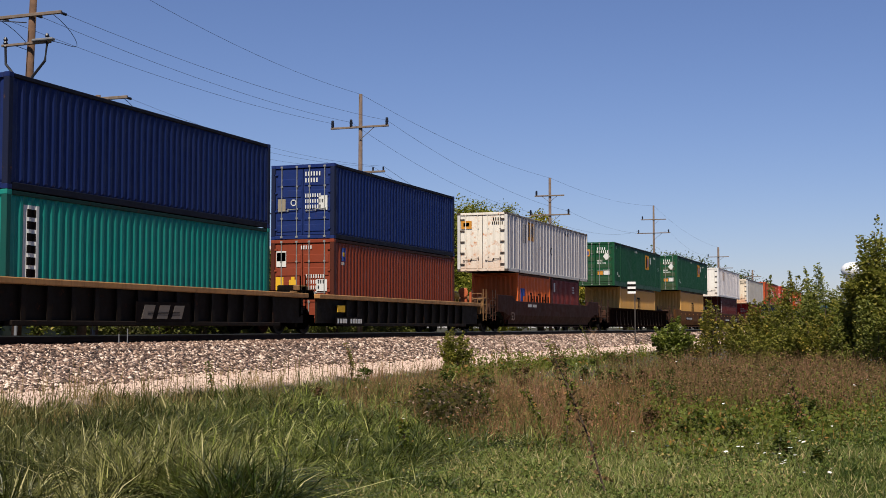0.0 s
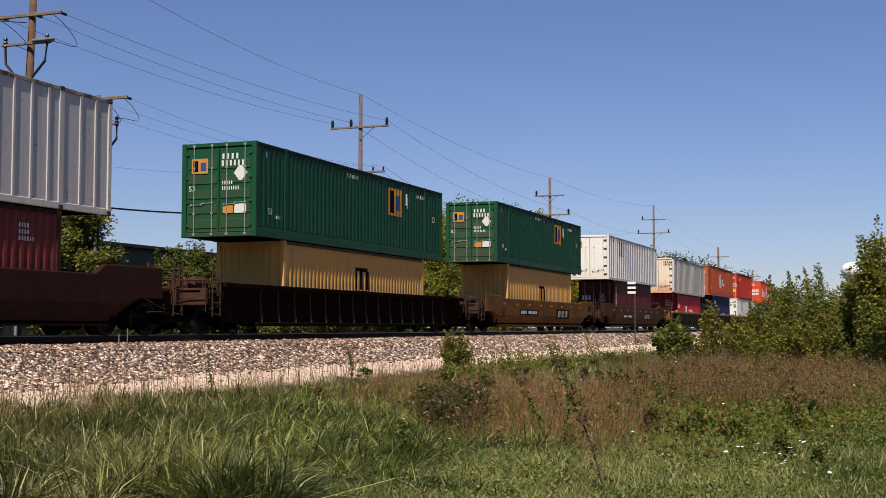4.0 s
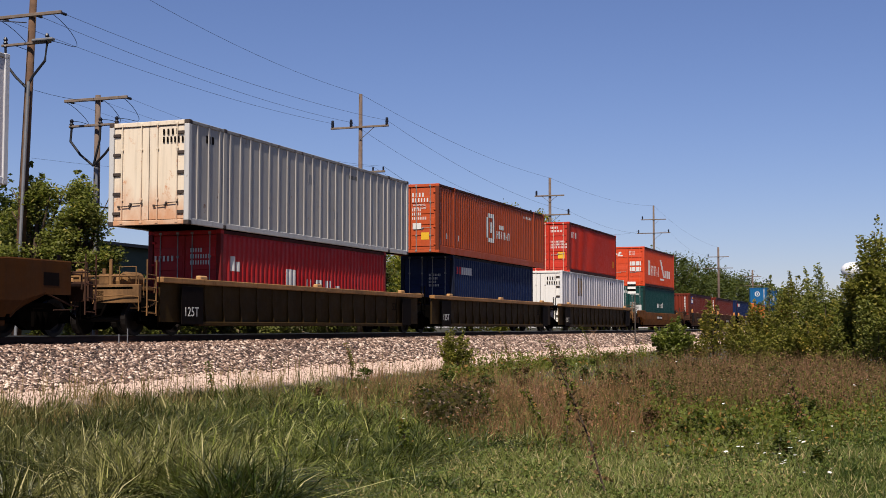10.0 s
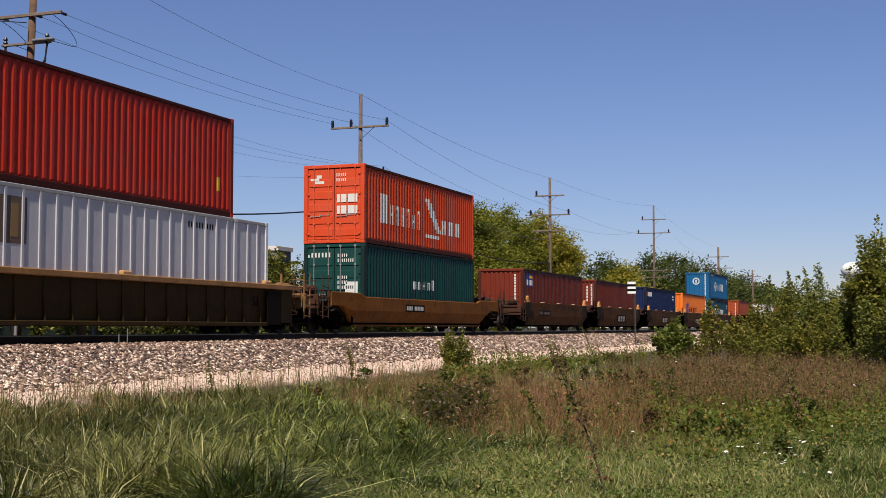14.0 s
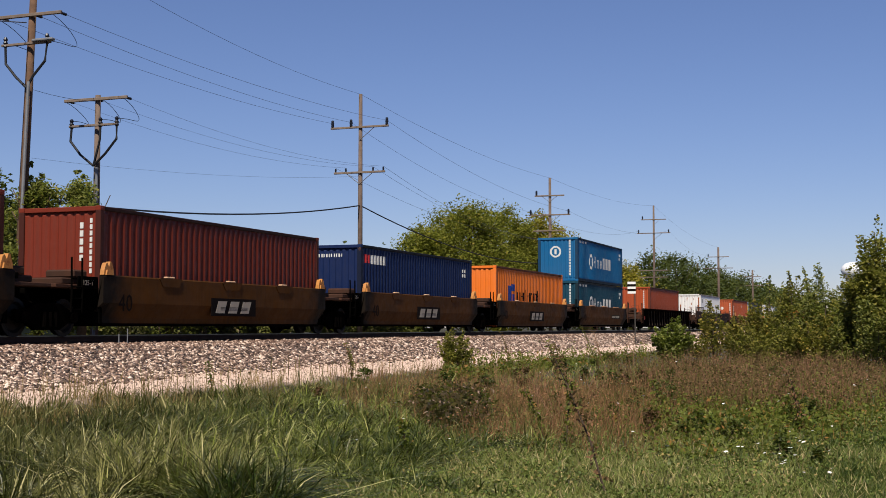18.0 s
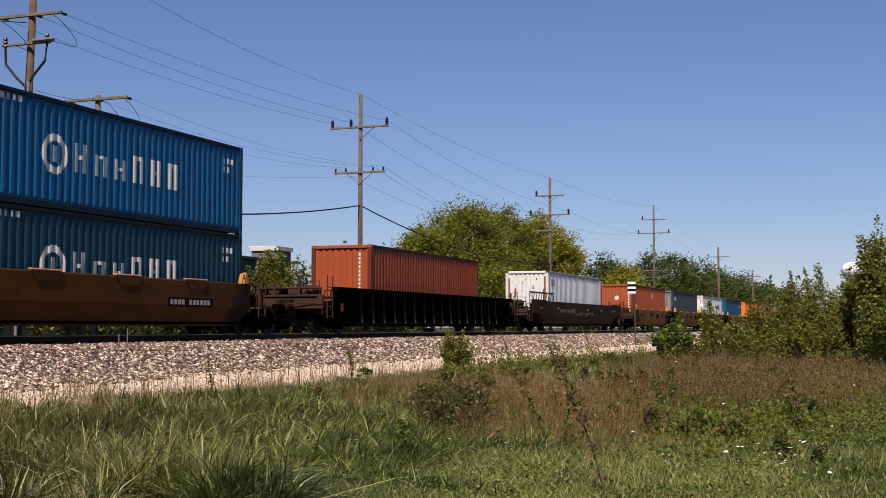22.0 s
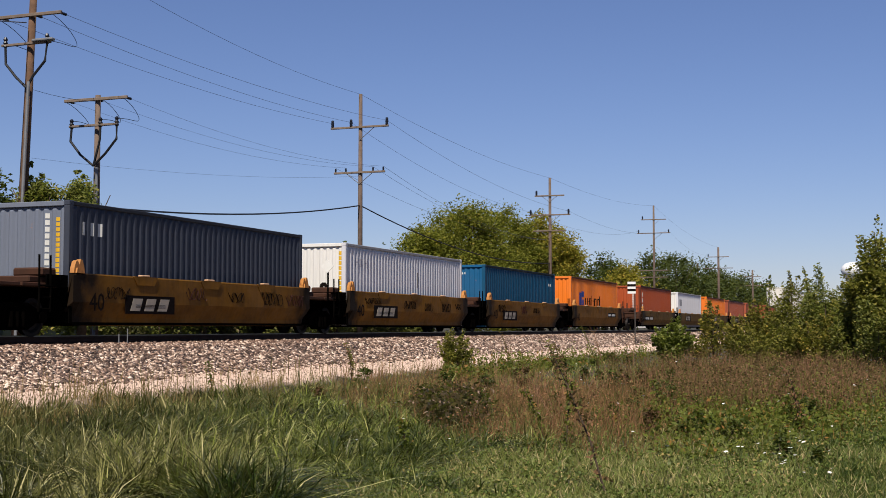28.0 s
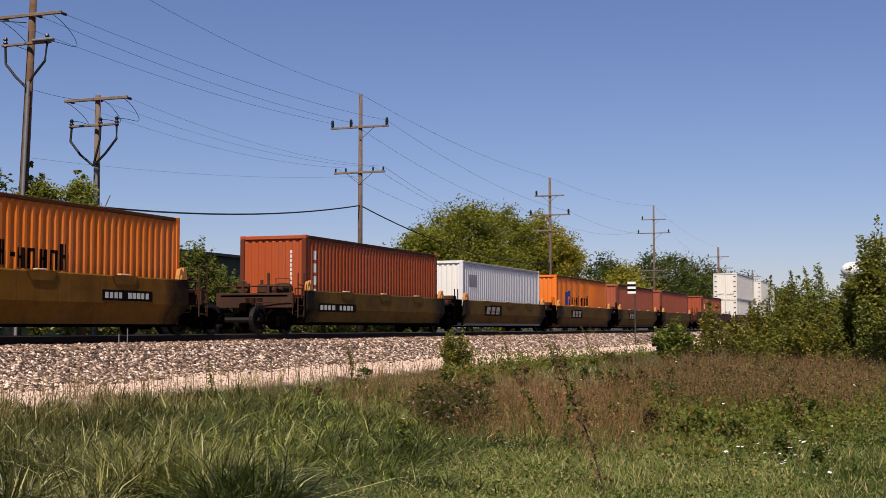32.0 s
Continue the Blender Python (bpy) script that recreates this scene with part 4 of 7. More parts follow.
# unit G
container("shipping_container", "bright red corrugated container with large white letter bars", 155.4, .375, L40, STD + .05, (188, 28, 28), "doors", marks=[(WHITE_INK, [(.6, .85, 1.47, 1.9), (.95, 1.15, 1.47, 1.75)] + [(4.1, 4.78, .8, 1.67)] + word(5.55, .8, .6, 4, .74, .4))], end_marks=[(WHITE_INK, word(-1.0, 1.75, .16, 5, .14) + id_block(.2, 2.0, 3, 4, .12))])
container("shipping_container", "weathered silver white container with heavily rusted doors, stacked", 153.5, 3.02, L53, HC, (205, 204, 200), "doors", "post", end_rgb=(238, 222, 196), shaded_side_rgb=(184, 179, 172), rust=.2, grime=.6, stain=.75,
          marks=[(DARK_INK, word(.95, 2.35, .22, 3, .16) + word(10.6, 2.4, .13, 8, .1)), (paint((150, 150, 150)), [(7.4, 7.65, 1.9, 2.2), (9.4, 9.65, .9, 1.15)])], end_marks=[(DARK_INK, word(.45, 2.5, .16, 4, .14) + word(.45, 2.28, .16, 6, .12))])
# unit H
container("shipping_container", "navy blue corrugated container with red and white letter bars", 175.0, .42, L40, HC, (10, 32, 74), "doors", marks=[(paint((206, 44, 48)), [(.5, .74, 2.1, 2.42), (.84, 1.04, 2.1, 2.42)]), (WHITE_INK, word(1.15, 2.1, .32, 5, .28, .2))], end_marks=[(WHITE_INK, id_block(.1, 2.0, 4, 6, .1))])
hc_box = container("shipping_container", "orange corrugated 53-foot container with a pale oblong emblem, stacked", 173.03, 3.32, L53, HC, (192, 80, 30), "doors", "wave53", rust=.08,
          marks=[(WHITE_INK, [(6.41, 6.66, 1.05, 2.0), (7.36, 7.61, 1.05, 2.0), (6.55, 7.47, 2.0, 2.2), (6.55, 7.47, .85, 1.05), (6.88, 7.14, 1.3, 1.8)] + word(7.9, 1.1, .36, 6, .36) + word(8.3, 1.55, .2, 3, .25) + word(12.4, 2.4, .13, 7, .2) + word(1.0, .63, .24, 1) + word(2.5, .63, .24, 1))],
          end_marks=[(WHITE_INK, word(.1, 2.35, .17, 4, .15) + word(.1, 2.13, .17, 6, .13) + id_block(.1, 1.75, 3, 3, .12) + [(.12, .5, 1.0, 1.25)]), (YELLOW_INK, [(.5, .85, .55, .85)])])
for text, zz in (("WARNING", 1.97), ("HIGH CUBE", 1.84)):
    st = stencil(hc_box, text, 0, 0, .085, WHITE_INK)
    st.matrix_basis = pose(.012, -.12, zz, 90, 0, -90)
# unit I
container("shipping_container", "white sheet-and-post 53-foot container under a red one", 192.8, .50, L53, HC, (228, 228, 228), "doors", "post", end_rgb=(240, 238, 232), shaded_side_rgb=(206, 204, 208), rust=.06, grime=.35,
          marks=[(paint((112, 92, 76)), [(3.43, 4.84, 1.55, 2.6)]), (paint((154, 122, 74)), [(3.6, 3.9, 1.7, 2.45), (4.3, 4.55, 1.7, 2.45)], 1), (DARK_INK, word(11.6, 2.45, .16, 10, .14) + [(8.3, 8.5, .5, .8)])], end_marks=[(AMBER_INK, [(-1.1, -.5, 2.05, 2.5)]), (DARK_INK, word(.4, 2.38, .18, 4, .15) + word(.38, 2.12, .18, 6, .14) + [(-1.02, -.84, 2.15, 2.4), (-.78, -.56, 2.15, 2.4)])])
container("shipping_container", "red corrugated 40-foot container with white and yellow markings, stacked", 194.73, 3.40, L40, HC, (196, 44, 16), "doors", rod_rgb=(216, 168, 146), marks=[(WHITE_INK, word(.5, 2.0, .45, 3, .42, .3)), (YELLOW_INK, [(11.3, 11.5, .7, 1.1)])],
          end_marks=[(WHITE_INK, word(-1.02, 2.08, .24, 3, .2) + id_block(.1, 2.5, 2, 4, .13) + id_block(.1, 1.7, 3, 6, .11) + id_block(.55, 1.7, 3, 8, .11) + ring(-.45, 1.78, .02, .09)), (YELLOW_INK, [(.52, .92, .78, 1.15), (-.5, -.28, 1.35, 1.44), (-.44, -.34, 1.44, 1.54)]), (paint((60, 60, 60)), [(-1.0, -.8, .75, 1.05)])])
# unit J
container("shipping_container", "dark green corrugated container with pale letter bars", 216.4, .36, L40, HC, (8, 66, 62), "doors", marks=[(WHITE_INK, word(4.9, 1.35, .42, 5, .5, .4))], end_marks=[(WHITE_INK, word(-1.05, 2.4, .17, 7, .14) + id_block(.15, 2.4, 2, 4, .12) + id_block(.15, 1.6, 3, 3, .12) + [(.45, .95, .9, 1.5)])])
container("shipping_container", "orange red corrugated container with large white letter bars, stacked", 216.37, 3.26, L40, HC, (218, 72, 22), "doors", rod_rgb=(224, 92, 50), marks=[(WHITE_INK, [(1.58, 2.2, .85, 1.95)] + word(2.5, .85, .75, 6, .56, .42) + word(8.1, .85, .8, 3, .86, .35) + [(6.2 + k * .16, 6.8 + k * .15, 2.05 - k * .15, 2.2 - k * .15) for k in range(9)] + [(6.3, 7.9, .6, .74)])],
          end_marks=[(WHITE_INK, [(.12, .5, 1.5, 1.8), (.56, .94, 1.5, 1.8), (.12, .5, 1.08, 1.38), (.56, .94, 1.08, 1.38), (-.95, -.6, 2.32, 2.4), (-.78, -.4, 2.2, 2.3), (-.7, -.5, 2.4, 2.52)] + id_block(.1, 2.45, 2, 3, .12))])
# units K to O: five 40-foot wells
MAROON = (120, 42, 20)
container("shipping_container", "maroon corrugated container with a blue and yellow plate", 236.35, .31, L40, HC, MAROON, "front", shaded_side_rgb=(107, 35, 15), marks=[(paint((44, 60, 140)), [(.56, 1.75, 2.0, 2.65)]), (YELLOW_INK, [(1.1, 1.65, 2.42, 2.56)], 1), (WHITE_INK, word(.64, 2.06, .28, 5, .21), 1)], end_marks=[(WHITE_INK, tall_id(.75, 2.6, 1.1, 11))])
container("shipping_container", "maroon corrugated steel container with white upright numbers", 252.05, .29, L40, HC, MAROON, "front", shaded_side_rgb=(107, 35, 15), marks=[(WHITE_INK, tall_id(11.6, .9, .5, 3))], end_marks=[(WHITE_INK, tall_id(.62, 2.5, 1.5, 5) + tall_id(.9, 2.6, 1.2, 9))])
container("shipping_container", "navy blue corrugated container with red and white letter bars", 267.7, .30, L40, HC, (10, 34, 80), "front", marks=[(paint((206, 44, 48)), [(.36, .55, 2.24, 2.55), (.62, .79, 2.24, 2.55)]), (WHITE_INK, word(.88, 2.22, .33, 5, .31, .2) + word(11.0, 2.3, .14, 4, .14) + word(11.0, 2.1, .14, 4, .14))], end_marks=[(WHITE_INK, word(-.6, 2.45, .12, 11, .1)), (YELLOW_INK, word(-1.02, 2.80, .06, 16, .127, .5))])
DARK_NAME = [(paint((30, 60, 140)), [(2.1, 2.5, 1.26, 2.0), (2.5, 3.07, 1.75, 2.08), (2.7, 3.0, 1.26, 1.6)]), (DARK_INK, word(3.5, 1.3, .56, 5, .36, .3) + [(5.32, 5.48, 1.5, 1.6)] + word(5.55, 1.26, .62, 5, .385, .3))]
container("shipping_container", "orange corrugated container with blue emblem and dark letter bars", 283.4, .25, L40, HC, (240, 122, 28), "front", marks=DARK_NAME)
RING_SIDE = [(WHITE_INK, ring(3.41, 1.29, .31, .47) + [(3.32, 3.5, 1.1, 1.48)] + word(4.15, .95, .7, 6, .81, .38, 4) + word(.5, 2.3, .14, 9, .2) + word(11.1, 2.0, .16, 3, .22) + word(11.1, 1.75, .16, 2, .22))]
RING_END = [(WHITE_INK, ring(-.15, 1.75, .24, .34) + [(-.21, -.09, 1.6, 1.9)] + tall_id(.72, 2.45, .3, 13, .12))]
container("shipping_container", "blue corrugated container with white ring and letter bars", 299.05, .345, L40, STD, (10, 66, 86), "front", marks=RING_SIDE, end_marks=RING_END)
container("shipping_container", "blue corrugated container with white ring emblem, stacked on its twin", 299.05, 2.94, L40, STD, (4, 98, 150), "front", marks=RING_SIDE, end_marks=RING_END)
# units P and Q
container("shipping_container", "brick orange corrugated container with a white upright number", 320.8, .35, L40, HC, (174, 77, 34), "front", shaded_side_rgb=(154, 65, 28), end_marks=[(WHITE_INK, tall_id(.72, 2.6, .9, 11, .09))])
container("shipping_container", "white corrugated container with rust along its corners", 344.8, .38, L40, HC, (226, 222, 216), "front", rust=.24, grime=.3, shaded_side_rgb=(226, 228, 232), side_rust=.12, stain=.15, stain_rgb=(150, 84, 44), marks=[(paint((150, 152, 156)), [(.61, 1.53, 2.1, 2.45)]), (RUST_INK, [(.4 + k * .83, .46 + k * .83, .9 + .3 * math.sin(k * 2), 1.0 + .3 * math.sin(k * 2)) for k in range(7)])], end_marks=[(RUST_INK, [(-1.06, -.98, .5, 2.5), (.95, 1.05, .4, 2.6), (.88, .95, 1.2, 1.9), (-.98, -.92, 1.4, 1.7), (-.72, -.62, 1.5, 1.95), (.3, .36, 1.9, 2.1), (-.3, -.25, 2.2, 2.3), (.5, .58, 2.4, 2.5)])], end_rgb=(238, 236, 232))
# units R to V
container("shipping_container", "faded brick orange container with a white round spot", 367.0, .34, L40, HC, (178, 85, 45), "front", end_marks=[(WHITE_INK, ring(.0, 1.95, .0, .16) + tall_id(.85, 2.5, .6, 10))], marks=[(WHITE_INK, tall_id(.5, 2.2, .8, 7, .2) + [(6.8, 7.0, 2.05, 2.35)])])
# From here some ends are coloured paler than the sides, as if sunlit.
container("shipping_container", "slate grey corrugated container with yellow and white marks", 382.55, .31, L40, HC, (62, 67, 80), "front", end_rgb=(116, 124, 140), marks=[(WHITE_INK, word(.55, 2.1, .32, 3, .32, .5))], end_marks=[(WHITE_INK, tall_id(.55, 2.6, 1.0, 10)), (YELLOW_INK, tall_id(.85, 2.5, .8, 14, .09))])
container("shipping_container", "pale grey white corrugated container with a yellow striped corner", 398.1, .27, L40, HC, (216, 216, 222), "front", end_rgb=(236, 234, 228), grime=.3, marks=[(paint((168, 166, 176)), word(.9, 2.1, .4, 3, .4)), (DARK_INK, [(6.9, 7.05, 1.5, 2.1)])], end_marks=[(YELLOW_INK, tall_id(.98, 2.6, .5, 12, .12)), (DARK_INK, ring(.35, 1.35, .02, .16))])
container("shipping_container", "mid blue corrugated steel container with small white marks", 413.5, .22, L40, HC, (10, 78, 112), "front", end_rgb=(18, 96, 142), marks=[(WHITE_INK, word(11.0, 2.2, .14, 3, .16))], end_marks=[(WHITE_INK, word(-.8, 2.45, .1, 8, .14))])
container("shipping_container", "orange corrugated container with blue emblem and dark letter bars", 429.2, .27, L40, HC, (244, 128, 30), "front", marks=DARK_NAME)
# units W to AA
container("shipping_container", "brick orange corrugated container with white upright side number", 449.0, .34, L40, HC, (176, 79, 33), "front", marks=[(WHITE_INK, [(.6, .82, 2.1 - k * .42, 2.4 - k * .42) for k in range(4)])], end_marks=[(WHITE_INK, tall_id(.65, 2.4, .8, 11, .09))])
container("shipping_container", "white corrugated steel container with a grey panel", 464.4, .26, L40, HC, (228, 228, 232), "front", end_rgb=(240, 238, 232), marks=[(paint((140, 142, 150)), [(.9, 2.0, 1.75, 2.3)])])
container("shipping_container", "orange corrugated container with blue emblem and dark letter bars", 480.0, .23, L40, HC, (244, 126, 28), "front", marks=DARK_NAME)
container("shipping_container", "faded brick orange corrugated steel container", 495.5, .2, L40, HC, (170, 88, 60), "front")
container("shipping_container", "faded brick orange corrugated steel container", 511.1, .2, L40, HC, (168, 85, 58), "front")
container("shipping_container", "brick orange container with a white round spot", 531.5, .25, L40, HC, (170, 82, 52), "front", marks=[(WHITE_INK, ring(1.2, 1.9, .0, .25))])
for s in (555.4, 579.0):
    container("shipping_container", "white 53-foot container with weathered doors at the bottom of a stack", s, .40, L53, HC, (222, 220, 216), "doors", "post", end_rgb=(236, 232, 222), rust=.14)
    container("shipping_container", "white 53-foot container with weathered doors, stacked", s, 3.3, L53, HC, (222, 220, 216), "doors", "post", end_rgb=(236, 232, 222), rust=.14)


# ---- cars
PLATE_INK = paint((176, 166, 150), .2, .3, .6, grime=.5)
def marks_plate(num=None, emb=None, n=11, dark=DARK_INK, ink=WHITE_INK, forty=False):
    def go(th, a, c):
        if forty:
            stencil(th, "40", a + .62, .60, .44, DARK_INK)
        if num:
            panel_mark(th, *num, dark, bars=n, bar_ink=ink, seed=n, y=-1.444)
        if emb:
            emblem(th, *emb, dark, PLATE_INK)
    return go


def marks_53(num, emb):
    base = marks_plate(num, emb)
    def go(th, a, c):
        base(th, a, c)
        stencil(th, "53", a + 2.35, .72, .42, DARK_INK)
        for k in range(8):
            part("reflector", Geo().box(a + 2.6 + k * 2.1, a + 2.95 + k * 2.1, -1.446, -1.43, 1.3, 1.38), AMBER_INK, th)
        part("placard", Geo().box(c - 1.0, c - .45, -1.446, -1.43, 1.15, 1.45), DARK_INK, th)
    return go


def brake_deck(th, a, c):
    """Air tank and brake wheel on the deck at the rear end."""
    panel_mark(th, -6.43, -4.08, .28, .56, DARK_INK, bars=10, bar_ink=WHITE_INK, y=-1.47)
    part("reflector", Geo().box(-6.3, -5.7, -1.475, -1.44, .72, .95), YELLOW_INK, th)
    part("air_reservoir", Geo().lathe([(.02, -.34), (.16, -.3), (.2, -.2), (.2, .2), (.16, .3), (.02, .34)], 14, "x", (c - 1.4, -.7, 1.62)).box(c - 1.65, c - 1.55, -.85, -.55, 1.3, 1.5).box(c - 1.25, c - 1.15, -.85, -.55, 1.3, 1.5), paint((214, 164, 62), .1), th, "yellow air tank", smooth=False)
    part("brake_stand", Geo().cbox(c - .55, c - .4, -1.0, -.7, 1.3, 1.95, .02).cbox(c - .2, c - .1, -1.1, -1.0, 1.3, 1.8, .02).lathe([(.2, 0), (.24, .02), (.2, .05)], 14, "x", (c - .62, -.85, 1.75)), paint((190, 96, 52), .2), th, "orange brake stand")


well_car("weathered well car with shade-darkened sides and a rusty ochre top edge", "ledge", 28.95, 20.9, 37.2, 1.30, (40, 33, 26), "joint", "joint", (20.2, 37.3), .3, 14, lambda th, a, c: emblem(th, -1.45, 1.10, .34, .86, DARK_INK, paint((120, 110, 98), .3), -1.47), chord_rgb=(176, 128, 76))
well_car("weathered well car with shade-darkened sides and a rusty ochre top edge", "ledge", 45.75, 38.0, 54.6, 1.30, (38, 31, 25), "joint", "coupler", (53.6,), .3, 14, brake_deck, chord_rgb=(182, 134, 80))
well_car("dark maroon smooth-sided well car", "smooth53", 67.32, 57.2, 77.5, 1.75, (76, 38, 28), trucks=(57.9, 76.8), rust=.25, low=1.50, marks=lambda th, a, c: (stencil(th, "53", -7.95, .55, .40, paint((134, 112, 100), .2)), panel_mark(th, -5.16, -3.46, 1.18, 1.42, paint((76, 38, 28)), bars=9, bar_ink=WHITE_INK)))
well_car("dark brown ribbed well car", "ribbed53", 90.85, 80.7, 101.0, 1.48, (34, 23, 17), trucks=(81.4, 100.3), ribs=15, thin=True)
well_car("ochre brown smooth-sided well car with amber reflectors", "smooth53", 114.47, 104.3, 124.6, 1.72, (160, 102, 30), trucks=(105.0, 124.0), low=1.60, marks=marks_53((-4.9, -1.7, .82, 1.1), (1.94, 4.61, .68, 1.19)))
well_car("brown smooth-sided well car with amber reflectors", "smooth53", 138.0, 127.9, 148.2, 1.74, (112, 66, 20), trucks=(128.6, 147.5), low=1.62, marks=marks_53((-4.6, -1.62, .82, 1.08), (2.21, 4.63, .76, 1.19)))


def marks_25(th, a, c):
    pl = panel_mark(th, a + .95, a + 2.05, .28, 1.3, DARK_INK, "data_panel", -1.47)
    stencil(pl, "125T", a + 1.05, .5, .26, WHITE_INK, -1.48)
    for k in range(3):
        part("latch", Geo().cbox(a + 1.9 + k * (c - a - 4) / 2, a + 2.3 + k * (c - a - 4) / 2, -1.46, -1.3, 1.5, 1.62, .03), paint((196, 150, 96), .2), th)
    pl2 = panel_mark(th, c - 2.0, c - 1.1, .28, 1.3, DARK_INK, "data_panel", -1.47)
    stencil(th, "53", c - 2.75, .85, .28, DARK_INK, -1.36)


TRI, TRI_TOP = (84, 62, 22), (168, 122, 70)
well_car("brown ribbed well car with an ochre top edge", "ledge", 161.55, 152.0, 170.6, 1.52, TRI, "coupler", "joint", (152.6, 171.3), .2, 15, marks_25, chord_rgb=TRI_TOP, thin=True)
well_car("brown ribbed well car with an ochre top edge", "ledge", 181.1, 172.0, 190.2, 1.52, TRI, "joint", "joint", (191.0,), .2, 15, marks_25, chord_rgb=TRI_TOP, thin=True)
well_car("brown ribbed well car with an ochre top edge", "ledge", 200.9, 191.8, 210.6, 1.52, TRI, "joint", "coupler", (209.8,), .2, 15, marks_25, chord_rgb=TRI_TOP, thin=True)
well_car("ochre smooth-sided well car", "smooth53", 222.45, 213.2, 231.4, 1.42, (176, 108, 32), trucks=(214.0, 230.6), low=1.30, marks=marks_plate((-2.6, -.6, .8, 1.08)))
BROWN5 = (116, 70, 16)
for i, cx in enumerate((242.45, 258.1, 273.8, 289.5, 305.15)):
    first, last = i == 0, i == 4
    tr = [cx + 7.83] if not last else [cx + 7.6]
    if first:
        tr.append(cx - 7.6)
    well_car("brown smooth-sided well car with ochre guides" + (" and an owner's plate" if i in (1, 2, 3) else ""), "smooth40", cx, cx - 6.2, cx + 6.2, 1.48, BROWN5, "coupler" if first else "joint", "coupler" if last else "joint", tr, .15, 0,
             marks_plate((-4.11, -1.85, .82, 1.09) if first else ((1.78, 4.06, .76, 1.0) if last else None), (-1.15, 1.4, .52, 1.02) if i in (1, 2, 3) else None, 11, DARK_INK, paint((104, 88, 72), .3) if first else PLATE_INK, True), long_caps=last)
for ob in [o for o in bpy.data.objects if o.name.startswith("number_board") and o.parent and "guides" in o.parent["label"]]:
    stencil(ob, "125-T", -.62, 1.21, .125, PLATE_INK, -.024)


def marks_q(th, a, c):
    """Faded numbers and a ghost of old spray paint."""
    panel_mark(th, -4.64, -1.04, 1.0, 1.23, paint((50, 28, 16)), bars=10, bar_ink=paint((112, 96, 84), .3), seed=4, y=-1.444)
    rnd = random.Random(8)
    for x0 in (-1.5, .2, 1.6):
        pts = [(x0 + k * .16 + rnd.uniform(-.08, .08), -1.450, .95 + rnd.uniform(-.13, .13)) for k in range(10)]
        part("graffiti", Geo().tube(pts, .02, 4), paint((98, 74, 60), .3, .4, .7), th, "faded pale spray paint")
    # guard rail along the top of the leading end
    g = Geo().cbox(a - .6, a + 4.0, -1.42, -1.36, 1.98, 2.06, .01)
    for k in range(9):
        g.tube([(a + .1 + k * .47, -1.39, 1.64), (a + .3 + k * .47, -1.39, 1.99)], .022, 4)
    part("guard_rail", g, paint((58, 34, 20), .3), th)
    for k in range(6):
        part("reflector", Geo().box(a + 1.2 + k * 3.4, a + 1.6 + k * 3.4, -1.446, -1.43, 1.2, 1.28), AMBER_INK, th)


well_car("black weathered ribbed well car", "ribbed53", 327.3, 317.3, 337.4, 1.58, (13, 11, 10), trucks=(318.0, 336.7), ribs=16, rust=.12, thin=True, marks=lambda th, a, c: part("reflector", Geo().box(a + .6, a + .78, -1.36, -1.33, .75, 1.02), paint((206, 70, 50), .05), th, "small red reflector"))
well_car("dark rusty brown smooth-sided well car with faded graffiti", "smooth53", 350.9, 341.2, 361.8, 1.66, (62, 36, 18), trucks=(341.9, 361.1), low=1.60, marks=marks_q)
OCHRE5 = (174, 118, 34)
for i, cx in enumerate((373.1, 388.65, 404.2, 419.65, 435.3)):
    first, last = i == 0, i == 4
    tr = [cx + 7.75] if not last else [cx + 7.6]
    if first:
        tr.append(cx - 7.6)

    def scrawl(th, a, c, i=i):
        marks_plate((2.29, 4.44, .86, 1.12) if i == 4 else None, (-4.1, -1.86, .54, 1.0) if i in (1, 2, 3) else None, 10)(th, a, c)
        stencil(th, "40", a + .62, .60, .44, DARK_INK)
        rnd = random.Random(50 + i)
        if i != 4:
            # tags of several looping strokes each
            for x0 in (-5.0, -1.3, .9, 2.9, 4.5)[: 5 if i < 3 else 3]:
                g, x = Geo(), x0
                z_mid, h = rnd.uniform(1.0, 1.16), rnd.uniform(.10, .19)
                for j in range(rnd.randint(5, 8)):
                    w, p1, p2, fq = rnd.uniform(.12, .26), rnd.uniform(0, 6), rnd.uniform(0, 6), rnd.uniform(1.3, 2.4)
                    g.tube([(x + w * (.5 + .5 * math.sin(p1 + fq * .5 * q)) + .02 * q, -1.451, z_mid + h * math.sin(p2 + fq * .42 * q)) for q in range(9)], .009, 4)
                    x += w * .85
                part("graffiti", g, paint((60, 26, 20), .1) if rnd.random() < .4 else DARK_INK, th, "scrawled dark spray paint")
    car = well_car("ochre smooth-sided well car with scrawled graffiti", "smooth40", cx, cx - 6.2, cx + 6.2, 1.48, OCHRE5, "coupler" if first else "joint", "coupler" if last else "joint", tr, .15, 0, scrawl)
    if i == 2:
        part("placard", Geo().add([(x, -1.38 + dy, 2.25 + dz) for x in (-7.92, -7.89) for dy, dz in ((-.23, 0), (0, -.23), (.23, 0), (0, .23))], [(0, 3, 2, 1), (4, 5, 6, 7), (0, 1, 5, 4), (1, 2, 6, 5), (2, 3, 7, 6), (3, 0, 4, 7)]), paint((240, 240, 236), .02, .05), car, "white diamond placard on a post")
        part("placard_post", Geo().cbox(-7.87, -7.81, -1.40, -1.35, 1.1, 2.05, .01), m_black, car)
OLIVE5 = (146, 110, 40)
